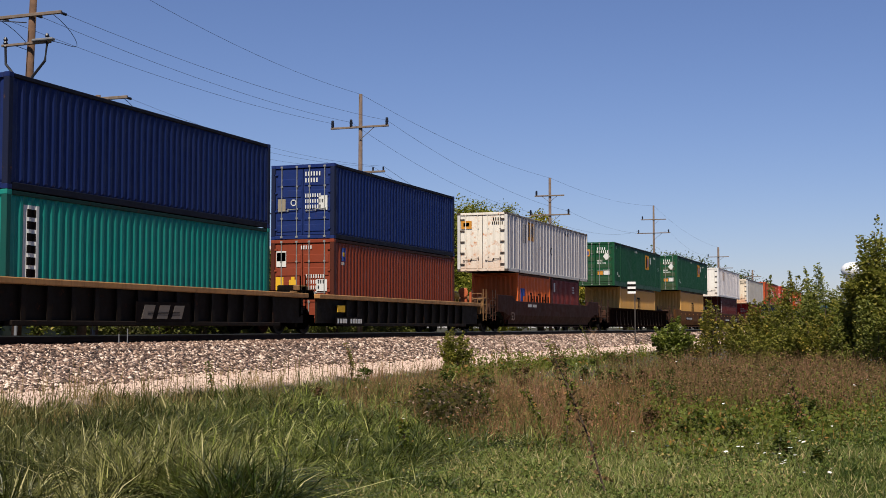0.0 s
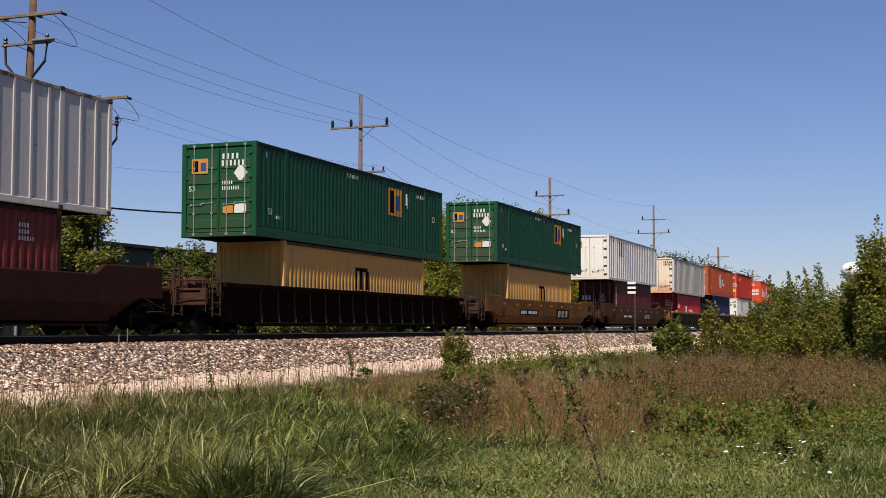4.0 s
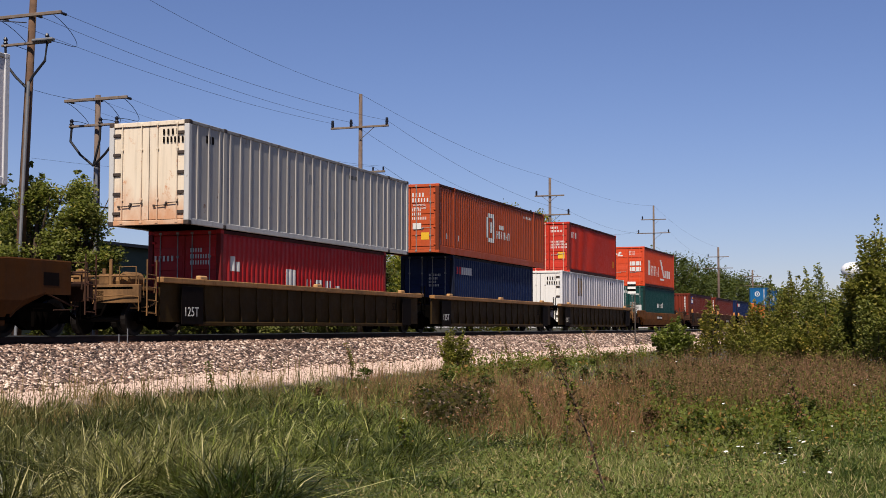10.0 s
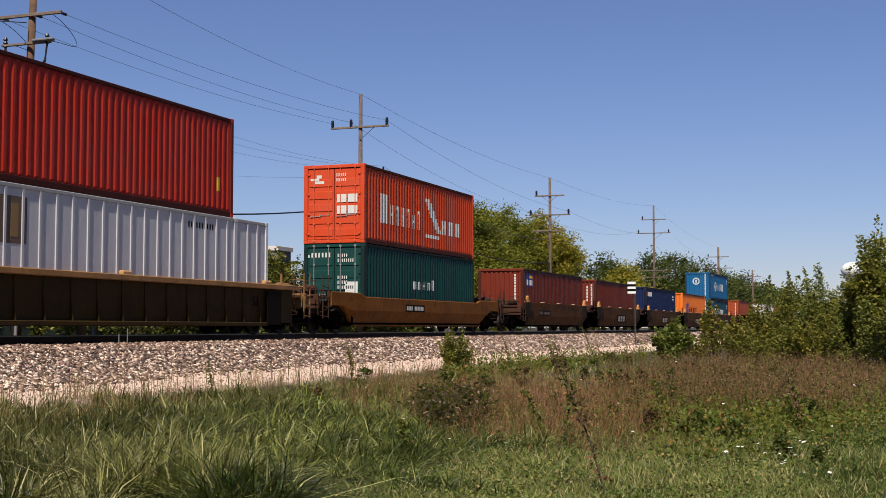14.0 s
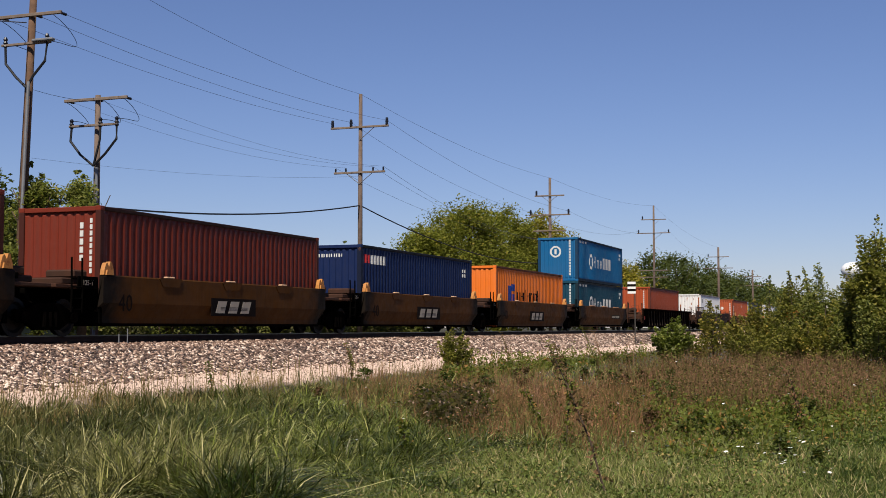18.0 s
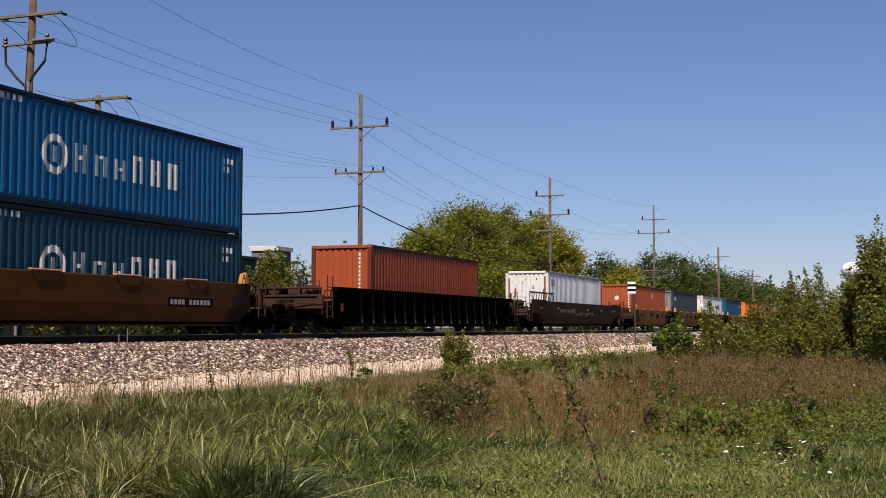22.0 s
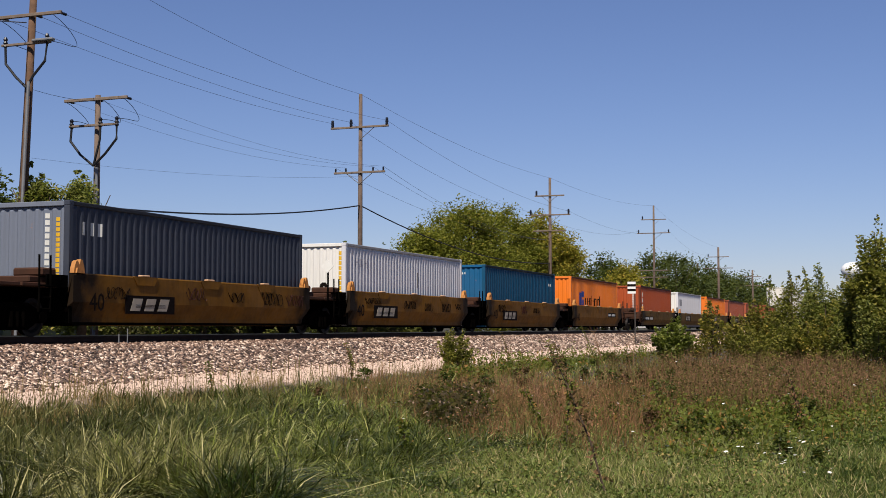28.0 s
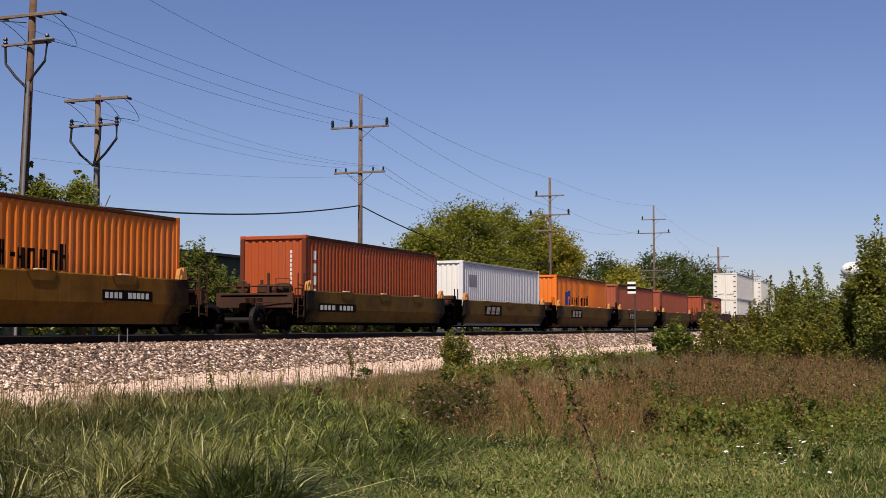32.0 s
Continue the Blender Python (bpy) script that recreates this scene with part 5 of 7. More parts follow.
for i, cx in enumerate((455.1, 470.5, 486.1, 501.6, 517.2)):
    first, last = i == 0, i == 4
    tr = [cx + 7.75] if not last else [cx + 7.6]
    if first:
        tr.append(cx - 7.6)
    well_car("dull ochre smooth-sided well car", "smooth40", cx, cx - 6.4, cx + 6.4, 1.40, OLIVE5, "coupler" if first else "joint", "coupler" if last else "joint", tr, .15, 0, marks_plate((-5.6, -2.6, .72, 1.0) if first else None, (-3.72, -1.19, .73, 1.22) if 0 < i < 4 else None, 9), sill=.38)
well_car("brown smooth-sided well car", "smooth53", 537.6, 527.5, 547.7, 1.6, (110, 74, 48), trucks=(528.2, 547.0))
for cx in (563.5, 587.1):
    well_car("brown smooth-sided well car", "smooth53", cx, cx - 10.1, cx + 10.1, 1.6, (110, 74, 48), trucks=(cx - 9.4, cx + 9.4))
# ---------------------------------------------------------------- plants
FWD = (math.cos(radians(YAW)), math.sin(radians(YAW)))
SIDE = (math.sin(radians(YAW)), -math.cos(radians(YAW)))
rng = np.random.default_rng(7)


def spot(a, d):
    """A place on the ground d metres ahead of the viewpoint and turned by the slope a to its side."""
    return d * (FWD[0] + a * SIDE[0]), d * (FWD[1] + a * SIDE[1])


def quads_mesh(name, verts, faces, smooth=False):
    """Mesh data from arrays of points and of quads."""
    me = bpy.data.meshes.new(name)
    me.vertices.add(len(verts))
    me.vertices.foreach_set("co", np.asarray(verts, np.float32).ravel())
    me.loops.add(faces.size)
    me.loops.foreach_set("vertex_index", faces.astype(np.int32).ravel())
    me.polygons.add(len(faces))
    me.polygons.foreach_set("loop_start", np.arange(0, faces.size, faces.shape[1], dtype=np.int32))
    me.update(calc_edges=True)
    if smooth:
        me.shade_smooth()
    return me


base_lin = lin


def foliage(name, cols, wild=(120, 110, 60), wild_amt=.25, patch=.5, shine=.45, through=.35):
    """Leaf material: colour varies leaf by leaf and patch by patch, light passes through."""
    m, t, b = material(name)
    lin = lambda *c: scaled(base_lin(*c), .68)
    g = t.nodes.new("ShaderNodeNewGeometry")
    rnd = g.outputs["Random Per Island"]
    v = mapped(t)
    c = mixed(t, rnd, lin(*cols[0]), lin(*cols[1]))
    c = mixed(t, ramp(t, noise_of(t, v, patch, 3), .4, .62), c, mixed(t, rnd, lin(*cols[2]), lin(*cols[0])))
    mu = t.nodes.new("ShaderNodeMath")
    mu.operation = "FRACT"
    m5 = t.nodes.new("ShaderNodeMath")
    m5.operation = "MULTIPLY"
    m5.inputs[1].default_value = 17.3
    t.links.new(rnd, m5.inputs[0])
    t.links.new(m5.outputs[0], mu.inputs[0])
    c = mixed(t, ramp(t, mu.outputs[0], 1 - wild_amt, 1 - wild_amt + .06), c, lin(*wild))
    t.links.new(c, b.inputs["Base Color"])
    b.inputs["Roughness"].default_value = shine
    b.inputs["Specular IOR Level"].default_value = .12
    tr = t.nodes.new("ShaderNodeBsdfTranslucent")
    t.links.new(mixed(t, .5, c, (.30, .36, .04, 1), "MIX"), tr.inputs["Color"])
    mx = t.nodes.new("ShaderNodeMixShader")
    mx.inputs[0].default_value = through
    t.links.new(b.outputs[0], mx.inputs[1])
    t.links.new(tr.outputs[0], mx.inputs[2])
    t.links.new(mx.outputs[0], t.nodes["Material Output"].inputs["Surface"])
    return m


GH = np.vectorize(ground_height)


def blades(name, xy, height, width, lean, wind=(0.0, 0.0), segs=3, z=None, droop=1.6, away=None):
    """Curved grass blades standing at xy."""
    n = len(xy)
    base = np.zeros((n, 3))
    base[:, :2] = xy
    base[:, 2] = (GH(xy[:, 0], xy[:, 1]) if z is None else z) - .02
    ang = rng.uniform(0, math.tau, n)
    ldir = np.stack([np.cos(ang) * lean + wind[0], np.sin(ang) * lean + wind[1]], 1) * rng.uniform(.4, 1.4, n)[:, None]
    if away is not None:
        ldir += away
    face = rng.uniform(0, math.tau, n)
    wv = np.stack([np.cos(face), np.sin(face), np.zeros(n)], 1)
    rows = []
    for k in range(segs + 1):
        u = k / segs
        bend = np.hypot(ldir[:, 0], ldir[:, 1])
        p = base.copy()
        p[:, :2] += ldir * (height * u ** droop)[:, None]
        p[:, 2] += height * (u - .48 * np.minimum(bend, 1.3) * u ** 2.2)
        w = width * (1 - u * .92) * .5 * (.75 + .5 * min(1, u * 4))
        rows += [p - wv * w[:, None], p + wv * w[:, None]]
    verts = np.stack(rows, 1).reshape(-1, 3)
    m = 2 * (segs + 1)
    q = np.array([[2 * k, 2 * k + 1, 2 * k + 3, 2 * k + 2] for k in range(segs)])
    faces = (np.arange(n)[:, None, None] * m + q[None]).reshape(-1, 4)
    return quads_mesh(name, verts, faces)


def leaf_cloud(centres, size, up=.5, stretch=1.5):
    """Pointed leaves (two joined halves) at random turns. Returns points and quads."""
    n = len(centres)
    nrm = rng.normal(size=(n, 3))
    nrm[:, 2] = np.abs(nrm[:, 2]) + up
    nrm /= np.linalg.norm(nrm, axis=1)[:, None]
    d = rng.normal(size=(n, 3))
    d -= nrm * (d * nrm).sum(1)[:, None]
    d /= np.linalg.norm(d, axis=1)[:, None]
    w = np.cross(nrm, d)
    s = (size * rng.uniform(.6, 1.35, n))[:, None]
    a, b = centres - d * s * stretch * .5, centres + d * s * stretch * .5
    fold = nrm * s * .18
    l, r = centres - w * s * .5 + fold, centres + w * s * .5 + fold
    verts = np.stack([a, r, b, l], 1).reshape(-1, 3)
    return verts, np.arange(n * 4).reshape(-1, 4)


def scatter(n, a0, a1, d0, d1, power=1.0):
    """Points ahead of the viewpoint, evenly seen."""
    u = rng.uniform(0, 1, n)
    d = 1 / (1 / d0 + (1 / d1 - 1 / d0) * u ** power)
    a = rng.uniform(a0, a1, n)
    return np.stack([d * (FWD[0] + a * SIDE[0]), d * (FWD[1] + a * SIDE[1])], 1), a, d


def patchy(xy, scale, seed):
    return np.array([noise.noise(Vector((x * scale, y * scale, seed))) for x, y in xy])


GRASS = foliage("grass", ((88, 102, 46), (160, 162, 94), (124, 130, 68)), (190, 174, 124), .2, .5, .45, .2)
TALL = foliage("tall_grass", ((20, 24, 10), (178, 174, 108), (84, 90, 44)), (196, 186, 134), .10, .5, .35, .12)
LUSH = foliage("lush_grass", ((10, 17, 5), (152, 162, 78), (56, 72, 26)), (182, 180, 114), .10, .5, .4, .12)
DRY = foliage("dry_weeds", ((144, 100, 72), (186, 136, 104), (136, 114, 72)), (104, 74, 56), .3, .6, .8, .25)
DRY2 = foliage("brown_weeds", ((104, 74, 56), (154, 114, 88), (98, 88, 52)), (112, 112, 56), .2, .6, .8, .25)
WEED = foliage("weed_leaf", ((76, 92, 34), (128, 134, 54), (112, 114, 48)), (150, 112, 60), .15, .8, .5, .3)
M_VERGE = foliage("verge_leaf", ((56, 60, 34), (96, 92, 56), (76, 74, 44)), (140, 124, 96), .15, .8, .7, .2)
RUSSET = foliage("russet_grass", ((120, 84, 58), (160, 118, 86), (112, 100, 58)), (104, 112, 58), .22, 1.2, .8, .25)

# short meadow grass
xy, a, d = scatter(72000, -.16, .44, 10.5, 60)
keep = (xy[:, 1] < 14.6 + patchy(xy, .5, 4) * .8) & (a > -.035 + patchy(xy, .28, 12) * .12 - np.maximum(0, 17 - d) * .003 + rng.normal(0, .025, len(xy)))
xy, a, d = xy[keep], a[keep], d[keep]
hgt = (.09 + .10 * (patchy(xy, .35, 1) + .5)) * rng.uniform(.5, 1.5, len(xy)) * (1 + .012 * d)
me = blades("meadow_grass", xy, np.maximum(hgt, .04), .009 + .0006 * d, .55, (.1, .05), 2)
tagged(part("meadow_grass", me, GRASS), "short green meadow grass with dry stems", "grass", kind="stuff")

# low broad-leaved herbs in the turf
xy, a, d = scatter(56000, -.12, .44, 10.5, 40)
keep = (patchy(xy, .9, 31) + .6 * patchy(xy, 3.1, 32) > rng.uniform(-.45, .4, len(xy))) & (xy[:, 1] < 14.4) & (a > -.045 + patchy(xy, .28, 12) * .12 - np.maximum(0, 17 - d) * .003 + rng.normal(0, .02, len(xy)))
xy, d = xy[keep], d[keep]
c3 = np.column_stack([xy, GH(xy[:, 0], xy[:, 1]) + rng.uniform(.03, .16, len(xy))])
v, f = leaf_cloud(c3, .016 + .0007 * d, .5, 1.6)
herb = part("turf_herbs", quads_mesh("turf_herbs", v, f), foliage("herb_leaf", ((66, 88, 34), (142, 152, 76), (108, 118, 56)), (160, 142, 88), .16, 1.2, .45, .2))
tagged(herb, "small broad-leaved herbs in the turf", "grass", kind="stuff")

# the bright cut grass at the right
xy, a, d = scatter(26000, .24, .46, 10.5, 42)
keep = (a > .29 - patchy(xy, .4, 9) * .05 + (d - 12) * -.001) & (xy[:, 1] < 12)
xy, d = xy[keep], d[keep]
me = blades("mown_grass", xy, rng.uniform(.10, .22, len(xy)), .009 + .0005 * d, .4, (.05, .0), 2)
tagged(part("mown_grass", me, foliage("mown", ((46, 66, 28), (84, 102, 50), (62, 82, 36)), (112, 112, 66), .06, .4)), "bright even grass of a mown edge", "grass", kind="stuff")

# tall arching grass, growing in tussocks
def tussocks(n, per, a0, a1, d0, d1, reach, lean, wind, hscale, width, label, mat, a_min=-9.0, a_max=9.0, bare=.0):
    """n tufts of about per blades each; reach: how far the blades arch away from the heart of their tuft."""
    xy, a, d = scatter(n, a0, a1, d0, d1, .9)
    inside = (.05 + patchy(xy, .28, 12) * .12 - np.maximum(0, 17 - d) * .001 - a) / .07
    clump = patchy(xy, .8, 21) + .6 * patchy(xy, 2.3, 33)
    soft_a = a + rng.normal(0, .03, n)
    keep = (rng.uniform(0, 1, n) < np.clip(inside, 0, 1) * np.clip(.5 - bare + 3.0 * clump, .0, 1)) & (soft_a < a_max) & (soft_a > a_min)
    keep &= xy[:, 1] < 14.6 - np.clip((a + .2) * 8, 0, 1.4) + patchy(xy, .6, 5) * .8
    xy, d, clump, inside = xy[keep], d[keep], clump[keep], inside[keep]
    big = rng.uniform(.55, 1.25, len(xy))
    own = np.repeat(np.arange(len(xy)), per)
    off = rng.normal(0, .055, (len(own), 2)) * big[own][:, None]
    hgt = (.54 + .30 * clump[own]) * big[own] * rng.uniform(.55, 1.15, len(own)) * hscale * np.clip(.45 + .4 * inside[own], .4, 1)
    me = blades("tall_grass", xy[own] + off, np.maximum(hgt, .12), (width + .0004 * d[own]) * rng.uniform(.6, 1.4, len(own)), lean, wind, 3, away=off * reach)
    tagged(part("tall_grass", me, mat), label, "grass", kind="stuff")


tussocks(4600, 14, -.46, -.02, 10.5, 44, 8.0, .50, (.16, -.10), .95, .018, "tall upright olive grass beside the gravel", TALL, a_max=-.17, bare=.1)
tussocks(1900, 8, -.46, .0, 10.5, 44, 6.0, .9, (.30, -.24), .80, .020, "broad drooping blades among the tall grass", TALL, a_max=-.13, bare=.1)
tussocks(8600, 12, -.26, .08, 10.5, 42, 11.0, .85, (.20, -.12), .84, .018, "lush dark green arching grass", LUSH, a_min=-.24, bare=.22)
tussocks(900, 7, -.30, .06, 10.5, 36, 8.0, .8, (.5, -.3), .72, .014, "pale flattened blades on the arching grass", TALL, bare=.25)

# seed stalks at the edge of the gravel
xy, a, d = scatter(5200, -.4, .2, 19, 60)
keep = (xy[:, 1] > 12.6) & (xy[:, 1] < 15.6 + rng.uniform(0, .5, len(xy)))
xy, d = xy[keep], d[keep]
me = blades("seed_stalks", xy, rng.uniform(.3, .8, len(xy)), .006 + .00035 * d, .16, (.1, 0), 3)
tagged(part("seed_stalks", me, foliage("stalks", ((112, 92, 58), (146, 124, 86), (92, 94, 52)), (86, 66, 46), .2, .8)), "thin dry seed stalks by the gravel", "grass", kind="stuff")


def weed_mat(name, label, n, a0, a1, d0, d1, h, leaf, mat_stem, mat_leaf, inside, per=7, seed=1.0, lean=.22):
    """A thicket of upright weeds: thin stems and many small leaves, as one mass."""
    xy, a, d = scatter(n, a0, a1, d0, d1)
    ok = inside(xy, a, d)
    xy, d = xy[ok], d[ok]
    hh = h * rng.uniform(.55, 1.2, len(xy)) * (1 + .5 * patchy(xy, .5, seed))
    me = blades(name, xy, hh, .006 + .0003 * d, lean, (.08, 0), 3)
    ob = part(name, me, mat_stem)
    tagged(ob, label, "weeds", kind="stuff")
    pts = np.repeat(np.column_stack([xy, GH(xy[:, 0], xy[:, 1])]), per, 0)
    hr = np.repeat(hh, per)
    u = rng.uniform(.15, .95, len(pts))
    pts[:, 2] += hr * u
    pts[:, :2] += rng.normal(size=(len(pts), 2)) * (.05 + .10 * hr * .5)[:, None]
    v, f = leaf_cloud(pts, leaf * rng.uniform(.7, 1.4, len(pts)), .3, 1.9)
    lf = part(name.replace("weeds", "weed") + "_leaves", quads_mesh("leaves", v, f), mat_leaf, ob)
    lf["kind"] = "stuff"
    return ob


def blob(xy, a, d, ca, cd, ra, rd, seed):
    r = ((a - ca) / ra) ** 2 + ((d - cd) / rd) ** 2
    return r + patchy(xy, .5, seed) * 1.1 + patchy(xy, 1.7, seed + 3) * .6 < rng.uniform(.1, 1.7, len(xy)) ** 1.3


# straw-coloured grass along the gravel
xy, a, d = scatter(30000, -.42, .08, 19, 56)
tuft = patchy(xy, .9, 54) + .7 * patchy(xy, 2.6, 55)
keep = (xy[:, 1] > 11.2 + patchy(xy, .3, 56) * 2.2) & (xy[:, 1] < 15.0 + patchy(xy, .6, 5) * .7) & (tuft > rng.uniform(-.6, .5, len(xy)))
xy, d, tuft = xy[keep], d[keep], tuft[keep]
me = blades("straw_grass", xy, (.34 + .22 * tuft).clip(.12) * rng.uniform(.5, 1.4, len(xy)), .005 + .00028 * d, .35, (.08, -.04), 3)
tagged(part("straw_grass", me, foliage("straw", ((138, 112, 74), (192, 162, 118), (126, 120, 68)), (104, 80, 54), .12, 1.0, .8, .25)), "dry straw-coloured grass beside the gravel", "grass", kind="stuff")

# fine russet grass in tufts, its seed heads a reddish haze
xy, a, d = scatter(38000, -.08, .24, 15, 50)
tuft = patchy(xy, .9, 44) + .7 * patchy(xy, 2.6, 45)
keep = (blob(xy, a, d, .10, 25, .10, 7, 3) | (blob(xy, a, d, -.02, 36, .10, 12, 4) & (rng.uniform(0, 1, len(xy)) < .6))) & (xy[:, 1] < 14.9) & (tuft > rng.uniform(-.7, .3, len(xy)))
xy, d, tuft = xy[keep], d[keep], tuft[keep]
me = blades("russet_grass", xy, (.50 + .30 * tuft).clip(.15) * rng.uniform(.5, 1.25, len(xy)), .004 + .00022 * d, .38, (.06, -.05), 3)
tagged(part("russet_grass", me, RUSSET), "fine reddish brown grass gone to seed", "grass", kind="stuff")

weed_mat("dry_weeds", "rust brown dry weeds in the middle of the meadow", 7000, -.08, .26, 17, 48, .55, .02, DRY, DRY, lambda xy, a, d: (blob(xy, a, d, .10, 26, .11, 7, 3) | (blob(xy, a, d, .0, 31, .10, 8, 4) & (rng.uniform(0, 1, len(xy)) < .5))) & (xy[:, 1] < 14.6), 4, 2)
weed_mat("brown_weeds", "dull purple brown weeds before the bushes", 17000, .12, .44, 22, 60, .8, .026, DRY2, DRY2, lambda xy, a, d: blob(xy, a, d, .25, 38, .10, 14, 6) & (xy[:, 1] < 14.6), 5, 5)
weed_mat("leafy_weeds", "mixed green leafy weeds in the meadow", 5200, .06, .40, 15, 40, .44, .032, WEED, WEED, lambda xy, a, d: blob(xy, a, d, .24, 23, .10, 6, 8) | blob(xy, a, d, .29, 28, .07, 7, 9), 9, 7)
weed_mat("edge_weeds", "green weeds and seedlings along the gravel edge", 4600, .0, .2, 30, 85, .5, .055, WEED, WEED, lambda xy, a, d: (xy[:, 1] > 12.2) & (xy[:, 1] < 15.2 + patchy(xy, .5, 3) * .9), 8, 9)
weed_mat("russet_weeds", "dark russet weeds with withered leaves", 3000, -.05, .05, 17, 29, .55, .042, DRY2, foliage("withered", ((48, 48, 28), (98, 84, 54), (84, 60, 44)), (190, 160, 140), .07, 2), lambda xy, a, d: blob(xy, a, d, .006, 22.5, .026, 3.2, 10), 12, 3)
weed_mat("far_verge_weeds", "dull olive verge grass behind the track", 16000, -.4, .3, 30, 120, .5, .07, DRY2, M_VERGE, lambda xy, a, d: (xy[:, 1] > 24.0) & (xy[:, 1] < 29), 6, 4)


# ---- single plants
BARK = plain("bark", (84, 70, 56), .95, 0, .35, 6, .02)
M_BUSH = foliage("bush_leaf", ((92, 94, 40), (160, 154, 72), (124, 118, 56)), (158, 142, 70), .1, .9, .45, .35)
M_LIT = foliage("light_leaf", ((90, 100, 46), (168, 168, 96), (130, 134, 68)), (180, 166, 88), .12, .9, .45, .4)
M_SUMAC = foliage("large_leaf", ((88, 102, 44), (148, 154, 78), (112, 122, 56)), (150, 146, 70), .06, .9, .45, .3)
M_HEDGE = foliage("hedge_leaf", ((84, 90, 44), (128, 128, 66), (104, 106, 54)), (124, 118, 64), .1, .9, .6, .35)
M_BUSH2 = foliage("yellowing_leaf", ((104, 102, 44), (156, 140, 64), (90, 96, 42)), (170, 146, 66), .12, .8, .5, .35)
M_TREE = foliage("tree_leaf", ((104, 110, 42), (154, 152, 60), (126, 126, 50)), (164, 148, 58), .12, .28, .6, .42)
M_TREE2 = foliage("gold_tree_leaf", ((136, 130, 46), (184, 166, 64), (160, 146, 54)), (190, 162, 60), .15, .28, .6, .42)
M_DARK = foliage("dark_tree_leaf", ((58, 70, 38), (92, 102, 52), (74, 84, 42)), (108, 110, 52), .10, .1, .6, .25)


def limb_paths(rnd, height, spread, n, lo=.15):
    out = []
    for k in range(n):
        ang = k * 2.4 + rnd.uniform(-.4, .4)
        z0 = height * rnd.uniform(lo, .45)
        r = spread * rnd.uniform(.35, .8)
        tip = Vector((math.cos(ang) * r, math.sin(ang) * r, min(height * .95, z0 + height * rnd.uniform(.25, .5))))
        mid = Vector((tip.x * .45, tip.y * .45, z0 + (tip.z - z0) * .62))
        out.append((Vector((0, 0, z0)), mid, tip))
    return out


def tree(name, label, category, x, y, height, rx, ry, mat, leaves, leaf, clumps=26, base=.12, seed=1, stems=1, group="", flat=.5, sprig=0, z=None):
    """A plant with tapered stems, limbs and a crown of small leaves gathered in uneven clumps."""
    rnd = random.Random(seed)
    zz = (ground_height(x, y) if z is None else z) - .05
    th = thing(name, pose(x, y, zz, 0, 0, rnd.uniform(0, 360)), label, category, group)
    limbs = limb_paths(rnd, height, min(rx, ry), 7 if stems == 1 else 4)
    r0 = height * (.022 if stems == 1 else .010)
    if stems == 1:
        part("trunk", Geo().tube([(0, 0, 0), (.02 * height, 0, height * .25), (-.01 * height, .01 * height, height * .55), (0, 0, height * .85)], [r0 * 1.3, r0, r0 * .7, r0 * .25], 8), BARK, th, smooth=True)
        for p, q, r in limbs:
            part("limb", Geo().tube([p, q, r], [r0 * .5, r0 * .34, r0 * .1], 6), BARK, th, smooth=True)
    else:
        for k in range(stems):
            ang = rnd.uniform(0, math.tau)
            rr = rnd.uniform(.3, .8)
            tip = (math.cos(ang) * rx * rr, math.sin(ang) * ry * rr, height * rnd.uniform(.6, .92))
            part("stem", Geo().tube([(math.cos(ang) * .12, math.sin(ang) * .12, 0), (tip[0] * .5, tip[1] * .5, tip[2] * .55), tip], [r0 * 1.2, r0 * .8, r0 * .2], 5), BARK, th, smooth=True)
    cs, rs, ws = [], [], []
    for k in range(clumps * 3):
        u = rnd.uniform(-1, 1)
        ang = rnd.uniform(0, math.tau)
        rad = math.sqrt(1 - u * u) * rnd.uniform(.15, 1) ** .6 * .9
        zc = height * (base + (1 - base) * (.5 + .42 * u * rnd.uniform(.6, 1)))
        taper = 1 if u < 0 else 1 - .25 * u
        cs.append((math.cos(ang) * rad * rx * taper, math.sin(ang) * rad * ry * taper, zc))
        r = rnd.uniform(.14, .36) * min(rx, ry, height * .6)
        rs.append(r)
        ws.append(r ** 2)
    if sprig:
        for k in range(sprig):
            ang = rnd.uniform(0, math.tau)
            q = rnd.uniform(.1, .8)
            top = rnd.uniform(.9, 1.06)
            for j in range(5):
                cs.append((math.cos(ang) * q * rx, math.sin(ang) * q * ry, height * (top - .30 + .07 * j)))
                rs.append(.042 * height * (1.2 - .2 * j))
                ws.append((.042 * height) ** 2 * (1.5 - .25 * j))
    cs, rs, ws = np.array(cs), np.array(rs), np.array(ws)
    pick = rng.choice(len(cs), leaves, p=ws / ws.sum())
    dirs = rng.normal(size=(leaves, 3))
    dirs /= np.linalg.norm(dirs, axis=1)[:, None]
    pts = cs[pick] + dirs * (rs[pick] * np.clip(np.abs(rng.normal(.62, .34, leaves)), 0, 1.08))[:, None] * np.array([1, 1, .85])
    pts = pts[pts[:, 2] > .02]
    v, f = leaf_cloud(pts, np.full(len(pts), leaf), .6, 1.6)
    cr = part("crown", quads_mesh("crown", v, f), mat, th)
    cr["kind"] = "stuff"
    return th


def slope(px):
    return (px - 784) / 2260


SWAY = []


